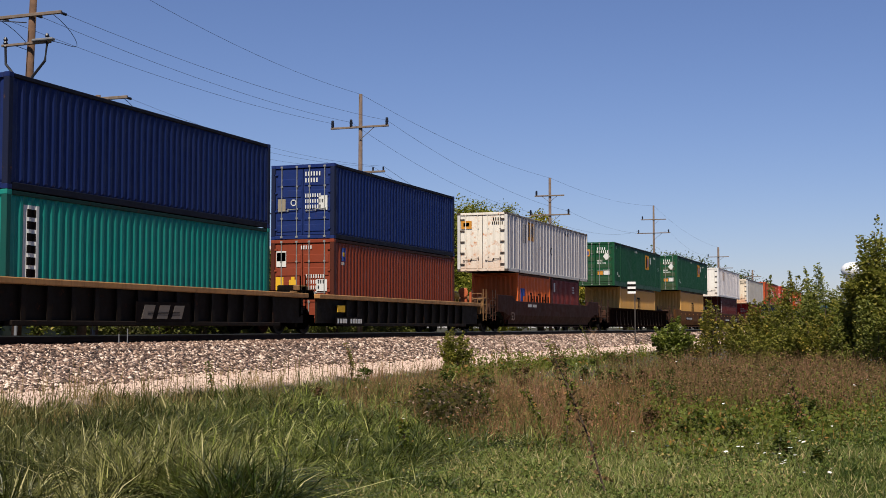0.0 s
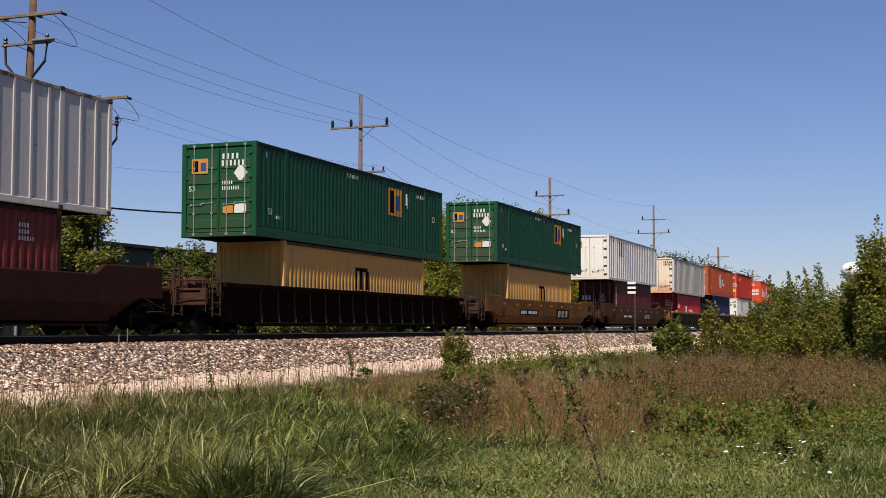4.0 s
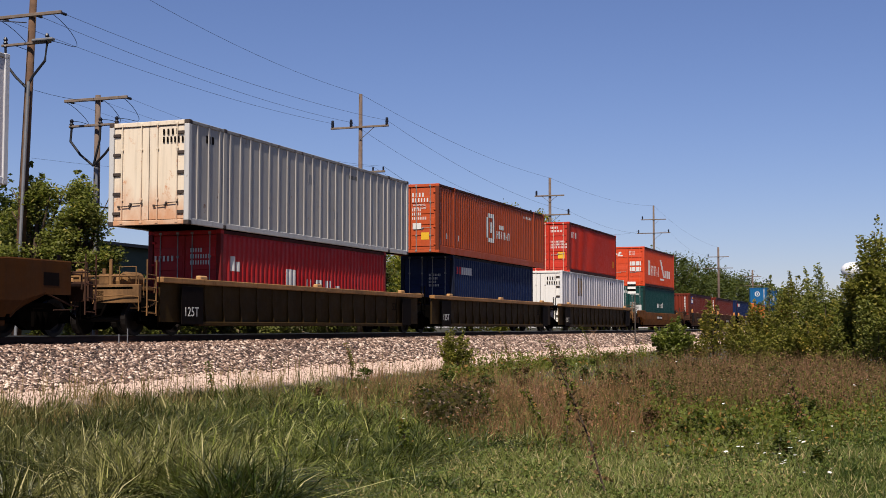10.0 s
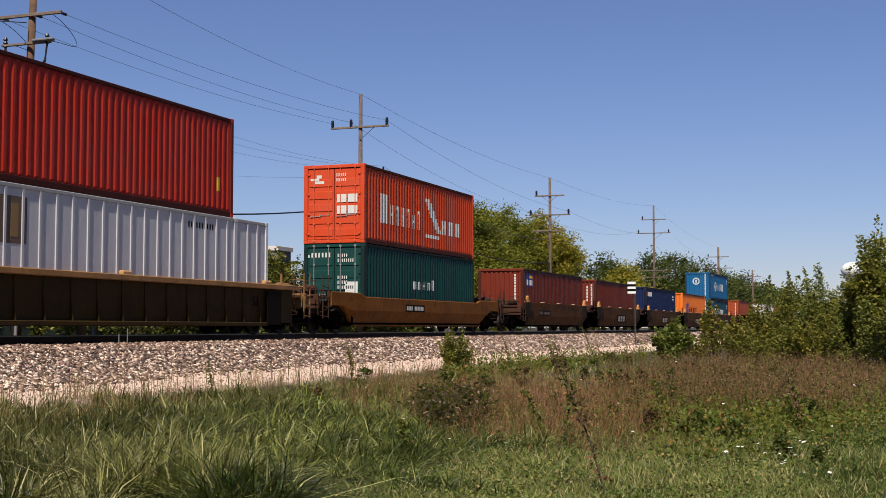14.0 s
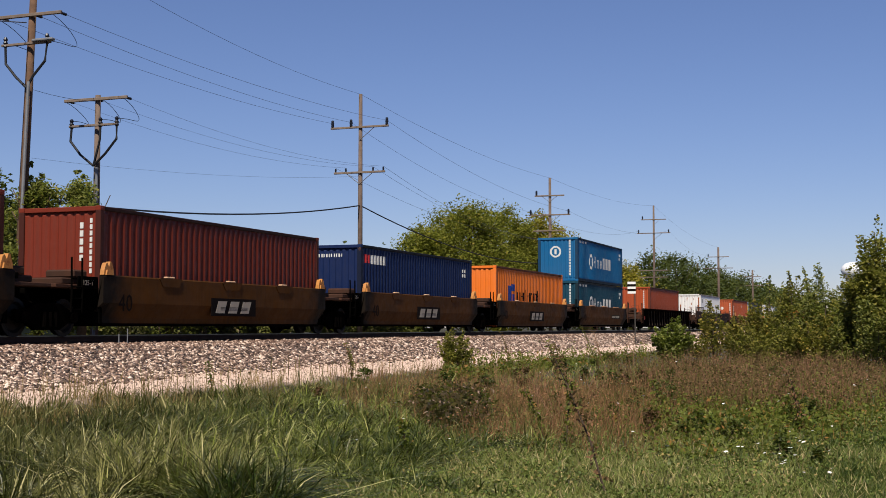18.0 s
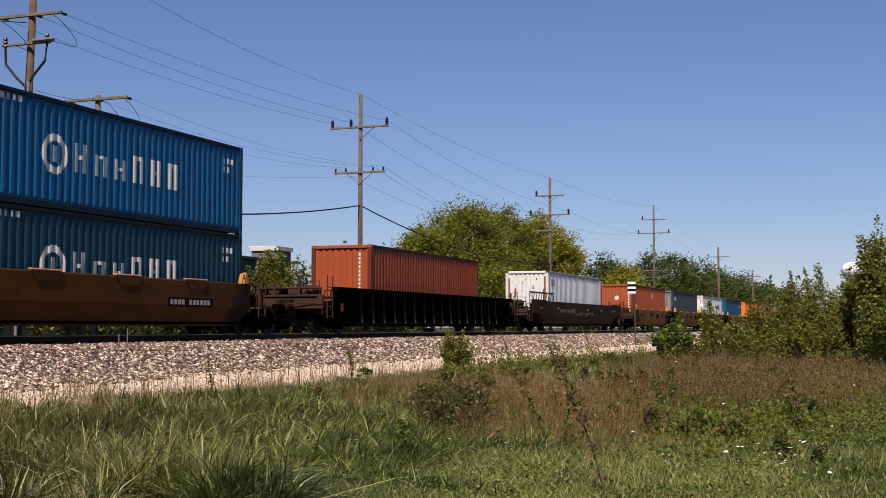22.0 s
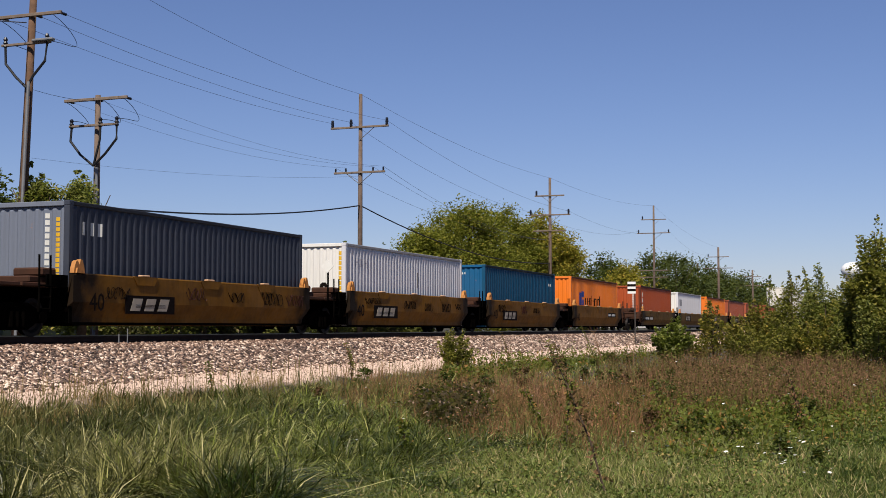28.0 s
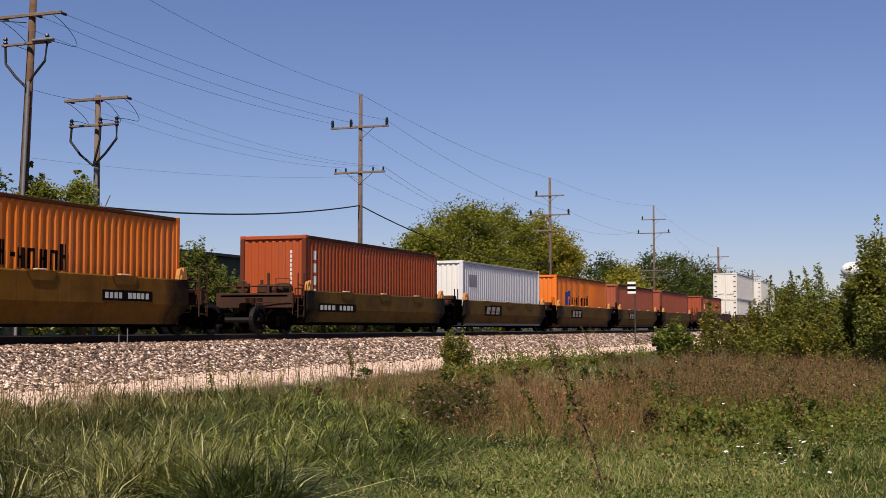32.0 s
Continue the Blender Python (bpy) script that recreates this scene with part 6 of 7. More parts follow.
def shoot_leaves(path, n, twig, leaf, lo=.2):
    """Leaf places along one shoot, on short side twigs that get shorter towards its tip."""
    u = rng.uniform(lo, 1, n) ** .85
    knots = np.linspace(0, 1, len(path))
    p = np.stack([np.interp(u, knots, [q[k] for q in path]) for k in range(3)], 1)
    out = rng.normal(size=(n, 3)) * np.array([1, 1, .55])
    out /= np.linalg.norm(out, axis=1)[:, None]
    reach = twig * (1.08 - u) ** .7 * rng.uniform(.1, 1, n) ** .6
    return p + out * reach[:, None] + np.array([0, 0, .25]) * reach[:, None]


def shrub(name, label, category, x, y, height, r, mat, shoots, per, leaf, seed, group="", single=False, stiff=.5, low=.2, tall=0, even=.78):
    """A shrub of many upright leafy shoots with gaps between them; tall: shoots that stand out on top and sway."""
    rnd = random.Random(seed)
    th = thing(name, pose(x, y, ground_height(x, y) - .05), label, category, group)
    r0 = .008 * height
    if single:
        part("trunk", Geo().tube([(0, 0, 0), (.03 * height, 0, height * .3), (0, .02 * height, height * .62), (.01, 0, height * .9)], [r0 * 2.2, r0 * 1.8, r0 * 1.2, r0 * .3], 8), BARK, th, smooth=True)
    pts = []
    for k in range(shoots):
        ang = rnd.uniform(0, math.tau)
        q = math.sqrt(rnd.uniform(0, 1))
        top = height * (1 - .42 * q * q) * rnd.uniform(even, 1.0) if k % 4 else height * rnd.uniform(.25, .6)
        foot = Vector((math.cos(ang) * r * .25 * q, math.sin(ang) * r * .25 * q, height * rnd.uniform(.15, .55) if single else 0))
        tip = Vector((math.cos(ang) * r * q, math.sin(ang) * r * q, max(top, foot.z + .1 * height)))
        path = [foot.lerp(tip, u) + Vector((0, 0, stiff * .3 * (tip.z - foot.z) * u * (1 - u))) + Vector((rnd.gauss(0, .03), rnd.gauss(0, .03), 0)) * height * .5 for u in (0, .33, .66, 1)]
        if k < 9:
            part("stem" if not single else "limb", Geo().tube(path, [r0 * 1.2, r0, r0 * .7, r0 * .25], 5), BARK, th, smooth=True)
        pts.append(shoot_leaves(path, per, height * rnd.uniform(.10, .19), leaf, low))
    pts = np.concatenate(pts)
    v, f = leaf_cloud(pts[pts[:, 2] > .02], np.full((pts[:, 2] > .02).sum(), leaf), .9, 1.5)
    part("crown", quads_mesh("crown", v, f), mat, th)["kind"] = "stuff"
    for k in range(tall):
        ang, q = rnd.uniform(0, math.tau), rnd.uniform(.1, .55)
        foot = Vector((math.cos(ang) * r * q, math.sin(ang) * r * q, height * .55))
        top = height * rnd.uniform(.40, .50)
        lx, ly = rnd.gauss(0, .16) * top, rnd.gauss(0, .16) * top
        path = [Vector((0, 0, 0)), Vector((lx * .3, ly * .3, top * .5)), Vector((lx, ly, top))]
        sh = part("shoot", Geo().tube(path, [r0 * .7, r0 * .5, r0 * .2], 5), BARK, th, "upright leafy shoot swaying in the wind", at=foot)
        lv = shoot_leaves(path, 90, .24, leaf, .25)
        v, f = leaf_cloud(lv, np.full(len(lv), leaf), .4, 1.9)
        part("leaves", quads_mesh("leaves", v, f), mat, sh)["kind"] = "stuff"
        SWAY.append((sh, tuple(foot), rnd.uniform(0, 6), rnd.uniform(1.5, 4.0)))
    return th


# bushes on the camera's side
for px, dep, h, r, mat, n, per, lf, seed, tall, lab in (
        (806, 43, 1.55, .66, M_BUSH, 36, 90, .058, 3, 0, "leafy green bush on the edge of the gravel"),
        (1189, 56, 2.25, .98, M_SUMAC, 42, 60, .125, 4, 0, "round bright green bush with large leaves beside the track"),
        (1262, 64, 3.7, .70, M_BUSH2, 16, 130, .095, 5, 0, "thin yellowing bush with reddish leaves"),
        (1232, 60, 1.55, .85, M_BUSH2, 20, 80, .075, 17, 0, "low straw green bush beside the track"),
        (1306, 58, 2.35, 1.0, M_BUSH2, 32, 110, .082, 6, 0, "yellow green bush among tall weeds"),
        (1344, 57, 3.2, .95, M_BUSH2, 32, 130, .082, 7, 0, "yellow green bush among tall weeds"),
        (1368, 60, 4.0, .65, M_LIT, 15, 130, .082, 18, 1, "thin pale bush with upright shoots"),
        (1406, 53, 4.2, .95, M_BUSH, 56, 140, .080, 8, 1, "tall green bush with upright shoots"),
        (1448, 51, 4.3, .90, M_LIT, 54, 140, .076, 13, 1, "tall light green bush with upright shoots"),
        (1484, 52, 3.6, .90, M_BUSH2, 34, 130, .076, 9, 0, "green bush with upright shoots"),
        (1330, 50, 1.8, 1.2, M_BUSH, 36, 100, .072, 10, 0, "low green bush in the thicket"),
        (1395, 47, 2.2, 1.1, M_BUSH, 40, 110, .070, 11, 0, "low green bush in the thicket"),
        (1460, 46, 2.4, 1.1, M_BUSH2, 40, 110, .070, 19, 0, "low yellowing bush in the thicket"),
        (1500, 45, 2.7, .9, M_LIT, 40, 110, .072, 20, 0, "light green bush at the edge of the thicket"),
        (1512, 46, 3.6, .85, M_BUSH, 44, 140, .074, 12, 0, "green bush at the edge of the thicket"),
        (1546, 43, 3.1, .95, M_LIT, 42, 130, .072, 16, 0, "light green bush at the edge of the thicket")):
    sx, sy = spot(slope(px), dep)
    shrub("bush", lab, "bush", sx, sy, h, r, mat, n, per, lf, seed, "bushes of the thicket", tall=tall)
sx, sy = spot(slope(1562), 44)
shrub("young_tree", "young broad-leaved tree at the end of the thicket", "tree", sx, sy, 5.45, 1.35, M_BUSH, 84, 130, .085, 14, "", True)
sx, sy = spot(slope(1640), 40)
shrub("young_tree", "young broad-leaved tree at the end of the thicket", "tree", sx, sy, 5.6, 1.6, M_BUSH, 90, 140, .080, 15, "", True)

# single weeds standing out of the meadow
M_CLUMP = foliage("clump_leaf", ((44, 58, 26), (98, 110, 48), (74, 84, 38)), (128, 96, 60), .12, 2, .5, .25)
M_CLUMP2 = foliage("brown_clump_leaf", ((62, 46, 34), (120, 84, 62), (84, 72, 42)), (150, 116, 88), .12, 2, .7, .25)
crnd = random.Random(77)
for k, (px, dep, hh) in enumerate(((1376, 15.6, .42), (1388, 15.0, .36), (1444, 14.6, .34), (1413, 20.6, .68), (1437, 20.4, .58), (1404, 21.0, .40), (1272, 17.4, .40), (838, 21.5, .66), (815, 22.5, .60), (860, 22.2, .55), (1120, 20.8, .62), (1180, 24.0, .8))):
    sx, sy = spot(slope(px), dep)
    tree("weed", "dark green leafy weed standing among white flowers" if px > 1300 else "dark leafy weed at the edge of the brown grass", "weed", sx, sy, hh, hh * .34, hh * .34, M_CLUMP, 420, .030, 9, .02, 700 + k, 3, "weeds of the meadow", sprig=3)
for k in range(64):
    if k < 18:
        px, dep = crnd.uniform(1150, 1440), crnd.uniform(17, 32)
    elif k < 34:
        px, dep = crnd.uniform(840, 1150), crnd.uniform(30, 58)
    elif k < 46:
        px, dep = crnd.uniform(860, 1250), crnd.uniform(18, 30)
    elif k < 56:
        px, dep = crnd.uniform(1180, 1480), crnd.uniform(32, 46)
    else:
        px, dep = crnd.uniform(560, 860), crnd.uniform(22, 36)
    sx, sy = spot(slope(px), dep)
    if sy > 14.9:
        continue
    hh = crnd.uniform(.3, .62) * (1.25 if dep > 30 else .9)
    brown = crnd.random() < .3
    tree("weed", "brown withered leafy weed of the meadow" if brown else "dark green leafy weed of the meadow", "weed", sx, sy, hh, hh * crnd.uniform(.3, .6), hh * .45, M_CLUMP2 if brown else M_CLUMP, int(crnd.uniform(180, 420)), .03 + .0007 * dep, 8, .02, 300 + k, 3, "weeds of the meadow", sprig=2)

# plants behind the track
for px, dep, h, r, mat, n, lf, cl, seed, lab in (
        (-30, 52, 8.4, 2.6, M_DARK, 5200, .17, 26, 21, "dark green tree behind the poles"),
        (66, 43, 6.7, 1.55, M_LIT, 12000, .10, 26, 22, "light green tree before the foot of the poles"),
        (142, 43.5, 6.75, 1.5, M_LIT, 12000, .10, 28, 23, "light green tree before the foot of the poles"),
        (655, 84, 6.6, 2.6, M_DARK, 4600, .2, 20, 30, "dark leafy tree behind the pole")):
    sx, sy = spot(slope(px), dep)
    tree("tree", lab, "tree", sx, sy, h, r, r, mat, int(n * 1.5), lf * .8, cl, .04, seed, 1, "trees behind the track", sprig=2)
for px, dep, h, r, mat, n, lf, cl, seed, lab in (
        (748, 104, 10.4, 3.9, M_TREE, 17000, .17, 60, 41, "large green tree behind the track"),
        (830, 107, 12.6, 5.2, M_TREE, 26000, .17, 84, 42, "large green tree behind the track"),
        (890, 111, 12.8, 4.2, M_TREE, 19000, .17, 76, 43, "large green tree behind the track"),
        (958, 114, 12.2, 4.2, M_TREE2, 20000, .18, 64, 44, "golden green tree behind the track"),
        (1000, 122, 10.0, 2.6, M_TREE2, 9000, .18, 40, 48, "golden green tree behind the track"),
        (712, 98, 7.4, 2.6, M_TREE, 9000, .16, 36, 45, "green tree behind the track"),
        (880, 100, 6.0, 5.0, M_TREE, 9500, .17, 36, 46, "green undergrowth below the large trees"),
        (1030, 128, 6.6, 4.0, M_TREE, 6500, .2, 26, 47, "green undergrowth beyond the large trees")):
    sx, sy = spot(slope(px), dep)
    tree("tree", lab, "tree", sx, sy, h, r, r, mat, int(n * 1.6), lf * .80, cl, .02, seed, 1, "trees behind the track", sprig=0)
for k, (px, dep, h, r) in enumerate(((1068, 190, 12.4, 6.0), (1105, 178, 10.6, 5.5), (1150, 200, 13.6, 6.5), (1195, 205, 14.2, 7.0), (1235, 215, 14.0, 7.0), (1275, 235, 12.6, 7), (1310, 250, 12.2, 7.5), (1345, 270, 11.4, 8), (1385, 300, 10.8, 9), (1430, 340, 9.6, 10), (1480, 380, 9.0, 10), (1530, 420, 9.0, 11), (1590, 420, 9.5, 12))):
    sx, sy = spot(slope(px), dep)
    tree("tree", "dark green tree of the far wood" if k != 1 else "olive green tree before the far wood", "tree", sx, sy, h, r, r, M_DARK if k != 1 else M_TREE2, 9000 if k < 7 else 3500, .25 if k < 7 else .5, 34, .0, 60 + k, 1, "trees of the far wood")

for px, dep, h, r, mat, n, seed, lab in (
        (306, 60, 5.5, 1.3, M_HEDGE, 64, 25, "tall olive shrub with thin upright twigs"),
        (350, 62, 5.7, 1.3, M_HEDGE, 64, 26, "tall olive shrub with thin upright twigs"),
        (398, 65, 5.0, 1.4, M_HEDGE, 56, 31, "tall olive shrub with thin upright twigs"),
        (440, 68, 4.6, 1.3, M_HEDGE, 48, 32, "leafy shrub behind the track"),
        (484, 70, 6.1, 1.3, M_BUSH, 70, 27, "green tree behind the track"),
        (534, 74, 5.3, 1.5, M_HEDGE, 46, 28, "green tree behind the track"),
        (590, 78, 4.8, 1.6, M_HEDGE, 46, 29, "leafy shrub behind the track")):
    sx, sy = spot(slope(px), dep)
    shrub("tree", lab, "tree", sx, sy, h, r, mat, n, 120, .11, seed, "trees behind the track", low=.3, even=.8)

# low growth between the track and the shed
for k in range(19):
    sx, sy = spot(slope(150 + 60 * k), 57 + 5.2 * k) if k < 11 else spot(slope(400 + 35 * (k - 11)), 65 + 2 * (k - 11)) if k < 14 else spot(slope(575 + 32 * (k - 14)), 80 + 3 * (k - 14))
    sy = max(sy, 29.5)
    tree("bush", "low leafy bush behind the track", "bush", sx, sy, 2.0 + .5 * (k % 3), 2.3, 1.5, M_VERGE if k % 2 else M_HEDGE, 2600, .13, 18, .0, 400 + k, 4, "bushes behind the track", sprig=3)

# pale dead weeds, all thin branches
M_DEAD = plain("dead_stem", (146, 112, 82), .9, 0, .2, 30)
for px, dep, h, lean_, seed in ((985, 19, .95, -.5, 1), (950, 22, .85, -.35, 2), (1035, 24, .8, .2, 3), (905, 25, .8, -.2, 4), (1065, 55, 1.6, -.3, 5), (1120, 54, 1.3, .1, 6), (1300, 30, .9, -.1, 7), (660, 34, .8, .1, 8)):
    fx, fy = spot(slope(px), dep)
    fy = min(fy, 15.4)
    rnd = random.Random(900 + seed)
    th = thing("dead_weed", pose(fx, fy, ground_height(fx, fy), 0, 0, rnd.uniform(-20, 20)), "pale dead weed of thin bare branches", "weed", "dead weeds of the meadow")
    for k in range(3):
        q = rnd.uniform(-.25, .25) + lean_ * .6
        w_ = rnd.uniform(-.3, .3)
        top_ = h * rnd.uniform(.7, 1.05)
        g = Geo()
        path = [Vector((q * SIDE[0] * top_ * u ** 1.4, q * SIDE[1] * top_ * u ** 1.4 + w_ * u * h, top_ * u)) for u in (0, .3, .6, 1)]
        thick = .0035 + .00012 * dep
        g.tube(path, [thick, thick, thick * .7, thick * .4], 4)
        for j in range(9):
            u = rnd.uniform(.35, 1)
            p = path[1].lerp(path[3], (u - .3) / .7)
            tip = p + Vector((rnd.gauss(0, .09), rnd.gauss(0, .09), rnd.uniform(.05, .18))) * h
            g.tube([p, tip], [thick * .5, thick * .3], 3)
        part("stem", g, M_DEAD, th)

# wild flowers and dead stalks
M_PETAL = plain("petal", (235, 235, 225), .7, 0, .06, 20)
M_STEM = plain("stem", (84, 96, 50), .8)


def flower_geo():
    g = Geo()
    for k in range(9):
        a0 = k * math.tau / 9
        c, s_ = math.cos(a0), math.sin(a0)
        c1, s1 = math.cos(a0 + .33), math.sin(a0 + .33)
        c2, s2 = math.cos(a0 - .33), math.sin(a0 - .33)
        g.add([(0, 0, .0), (.032 * c2, .032 * s2, .008), (.05 * c, .05 * s_, .002), (.032 * c1, .032 * s1, .008), (0, 0, -.012)], [(0, 1, 2, 3), (4, 3, 2, 1), (0, 4, 1), (0, 3, 4)])
    return g


frnd = random.Random(11)
head = shared(("flower_head",), flower_geo)
stem = shared(("flower_stem",), lambda: Geo().tube([(0, 0, -.5), (.02, .01, -.25), (0, 0, -.01)], [.004, .004, .003], 4))
for k in range(120):
    if k < 22:
        a_, d_ = frnd.gauss(.272, .022), frnd.uniform(13.0, 15.5)
    elif k < 80:
        a_, d_ = frnd.uniform(.1, .36), frnd.uniform(17, 40)
    else:
        a_, d_ = frnd.uniform(-.1, .34), frnd.uniform(12.5, 32)
    fx, fy = spot(a_, d_)
    if fy > 14.6:
        continue
    hz = ground_height(fx, fy) + frnd.uniform(.2, .62) * (1 if d_ > 17 else .6)
    th = thing("wild_flower", pose(fx, fy, hz, frnd.uniform(-25, 5), frnd.uniform(-20, 20), frnd.uniform(0, 360)), "small white wild flower on a thin stem", "flower", "white flowers of the meadow")
    sc = frnd.uniform(.3, .62)
    part("flower_head", head, M_PETAL, th).scale = (sc, sc, sc)
    part("stem", stem, M_STEM, th)

for px, py_d, h, seed in ((1070, 12.2, 1.5, 1), (1000, 16.5, .9, 2), (965, 17.5, .75, 14), (1420, 20, .75, 16), (1412, 19.5, .6, 18), (1010, 30, 1.3, 3), (1180, 20, .8, 4), (625, 33, 1.0, 5), (1055, 52, 1.7, 6), (900, 50, 1.2, 7), (600, 38, .8, 8), (1415, 19, 1.0, 9), (380, 26, .9, 10), (985, 40, 1.2, 11), (725, 15, .55, 12)):
    fx, fy = spot(slope(px), py_d)
    fy = min(fy, 15.6)
    rnd = random.Random(seed)
    th = thing("weed_stalk", pose(fx, fy, ground_height(fx, fy), 0, 0, 0), "tall withered weed stalk with small leaves", "weed", "weed stalks of the meadow")
    bend = rnd.uniform(-.45, .1) if h < 1.45 else -.38
    pts = [(bend * SIDE[0] * h * u ** 1.3, bend * SIDE[1] * h * u ** 1.3, h * u) for u in (0, .35, .7, 1)]
    part("stalk", Geo().tube(pts, [.012, .010, .007, .003], 5), BARK, th)
    c = np.array([(bend * SIDE[0] * h * u ** 1.3 + rnd.gauss(0, .035), bend * SIDE[1] * h * u ** 1.3 + rnd.gauss(0, .035), h * u) for u in [rnd.uniform(.1, 1) for _ in range(170)]])
    v, f = leaf_cloud(c, np.full(len(c), .032), .2, 1.8)
    lf = part("leaves", quads_mesh("leaves", v, f), DRY2 if seed % 2 else WEED, th)
    lf["kind"] = "stuff"

# crushed stone on the shoulder of the track bed
n = 62000
u = rng.uniform(0, 1, n)
sx = 1 / (1 / 14 + (1 / 230 - 1 / 14) * u)
sx = np.where(rng.uniform(0, 1, n) < .6, 14 + 66 * u ** 1.7, sx)
sy = 18.45 - 1.75 * rng.uniform(0, 1, n) ** .9 - np.where(rng.uniform(0, 1, n) < np.where(sx < 25.5, .42, .07), rng.uniform(0, 1, n) * np.clip(1.3 - sx / 50, .3, 1), 0)
by, bz = np.array([p[0] for p in bed_pts]), np.array([p[1] for p in bed_pts])
sz = np.where(sy < 16.75, GH(sx, sy), np.maximum(np.interp(sy, by, bz), -.95)) + .012
keep = (sy < 18.35)
sx, sy, sz = sx[keep], sy[keep], sz[keep]
n = len(sx)
octa = np.array([(1, 0, 0), (0, 1, 0), (-1, 0, 0), (0, -1, 0), (0, 0, 1), (0, 0, -1)], float)
v = octa[None] * (rng.uniform(.021, .060, (n, 1, 1)) * (1 + .009 * np.minimum(sx, 150))[:, None, None]) * rng.uniform(.4, 1.5, (n, 6, 1)) * np.array([1.3, 1, .6])
ang = rng.uniform(0, math.tau, n)
tilt = rng.uniform(-.6, .6, n)
ca, sa, ct, st = np.cos(ang), np.sin(ang), np.cos(tilt), np.sin(tilt)
x1 = v[..., 0] * ct[:, None] - v[..., 2] * st[:, None]
z1 = v[..., 0] * st[:, None] + v[..., 2] * ct[:, None]
vx = x1 * ca[:, None] - v[..., 1] * sa[:, None] + sx[:, None]
vy = x1 * sa[:, None] + v[..., 1] * ca[:, None] + sy[:, None]
verts = np.stack([vx, vy, z1 + sz[:, None]], -1).reshape(-1, 3)
tri = np.array([(0, 1, 4), (1, 2, 4), (2, 3, 4), (3, 0, 4), (1, 0, 5), (2, 1, 5), (3, 2, 5), (0, 3, 5)])
m_stone, t, b = material("crushed_stone")
g = t.nodes.new("ShaderNodeNewGeometry")
cr = t.nodes.new("ShaderNodeValToRGB")
cr.color_ramp.elements[0].color, cr.color_ramp.elements[1].color = lin(20, 14, 11), lin(240, 218, 198)
cr.color_ramp.elements.new(.3).color = lin(74, 54, 43)
cr.color_ramp.elements.new(.7).color = lin(154, 127, 109)
t.links.new(g.outputs["Random Per Island"], cr.inputs[0])
c = mixed(t, ramp(t, noise_of(t, mapped(t), 30, 4), .35, .7, 0, .4), cr.outputs[0], lin(110, 92, 84))
# rust and brake dust that lie on the stones next to the rail
sp = t.nodes.new("ShaderNodeSeparateXYZ")
t.links.new(mapped(t), sp.inputs[0])
c = mixed(t, ramp(t, sp.outputs[1], 17.75, 18.35, 0, .45), c, lin(92, 62, 44))
t.links.new(c, b.inputs["Base Color"])
b.inputs["Roughness"].default_value = .9
stones = part("crushed_stone", quads_mesh("crushed_stone", verts, (np.arange(n)[:, None, None] * 6 + tri[None]).reshape(-1, 3)), m_stone)
tagged(stones, "loose pinkish grey crushed stone on the track shoulder", "ballast", kind="stuff")

# loose pebbles and dry straw on the gravel strip
n = 10000
px_ = 14 + 60 * rng.uniform(0, 1, n) ** 1.6
py_ = rng.uniform(14.7, 17.0, n)
pz_ = GH(px_, py_) + .004
v = octa[None] * rng.uniform(.008, .026, (n, 1, 1)) * rng.uniform(.6, 1.3, (n, 6, 1)) * np.array([1.1, 1, .7])
ang = rng.uniform(0, math.tau, n)
vx = v[..., 0] * np.cos(ang)[:, None] - v[..., 1] * np.sin(ang)[:, None] + px_[:, None]
vy = v[..., 0] * np.sin(ang)[:, None] + v[..., 1] * np.cos(ang)[:, None] + py_[:, None]
verts = np.stack([vx, vy, v[..., 2] + pz_[:, None]], -1).reshape(-1, 3)
peb = part("pebbles", quads_mesh("pebbles", verts, (np.arange(n)[:, None, None] * 6 + tri[None]).reshape(-1, 3)), m_stone)
tagged(peb, "small loose stones on the pale gravel strip", "gravel", kind="stuff")
# ---------------------------------------------------------------- poles, wires, sign, buildings, water tower
m_pole = plain("pole_wood", (106, 90, 79), .9, 0, .3, 3, .01)
m_pole2 = plain("pole_wood_dark", (98, 74, 56), .9, 0, .35, 3, .01)
m_arm = plain("crossarm_wood", (118, 104, 92), .9, 0, .25, 4, .006)
m_ins = plain("insulator", (24, 28, 40), .3)
m_grey = plain("galvanised", (118, 120, 124), .7, .2, .15, 6)
m_wire = plain("wire", (70, 74, 84), .6, .3, .1)
m_cable = plain("black_cable", (24, 26, 32), .7)
YP = 28.0


def line_at(px, off=0.0):
    """Where the pole line is crossed by the way that the slope of px gives."""
    ang = radians(YAW) - math.atan((px - 784) / 2260)
    return (YP + off) / math.tan(ang), YP + off


def up_at(px, py, x, y):
    """Height of what shows py down the picture at that place."""
    dep = x * FWD[0] + y * FWD[1]
    return .2 + dep * math.tan(radians(PITCH) + math.atan((441 - py) / 2260))


POLES = {}


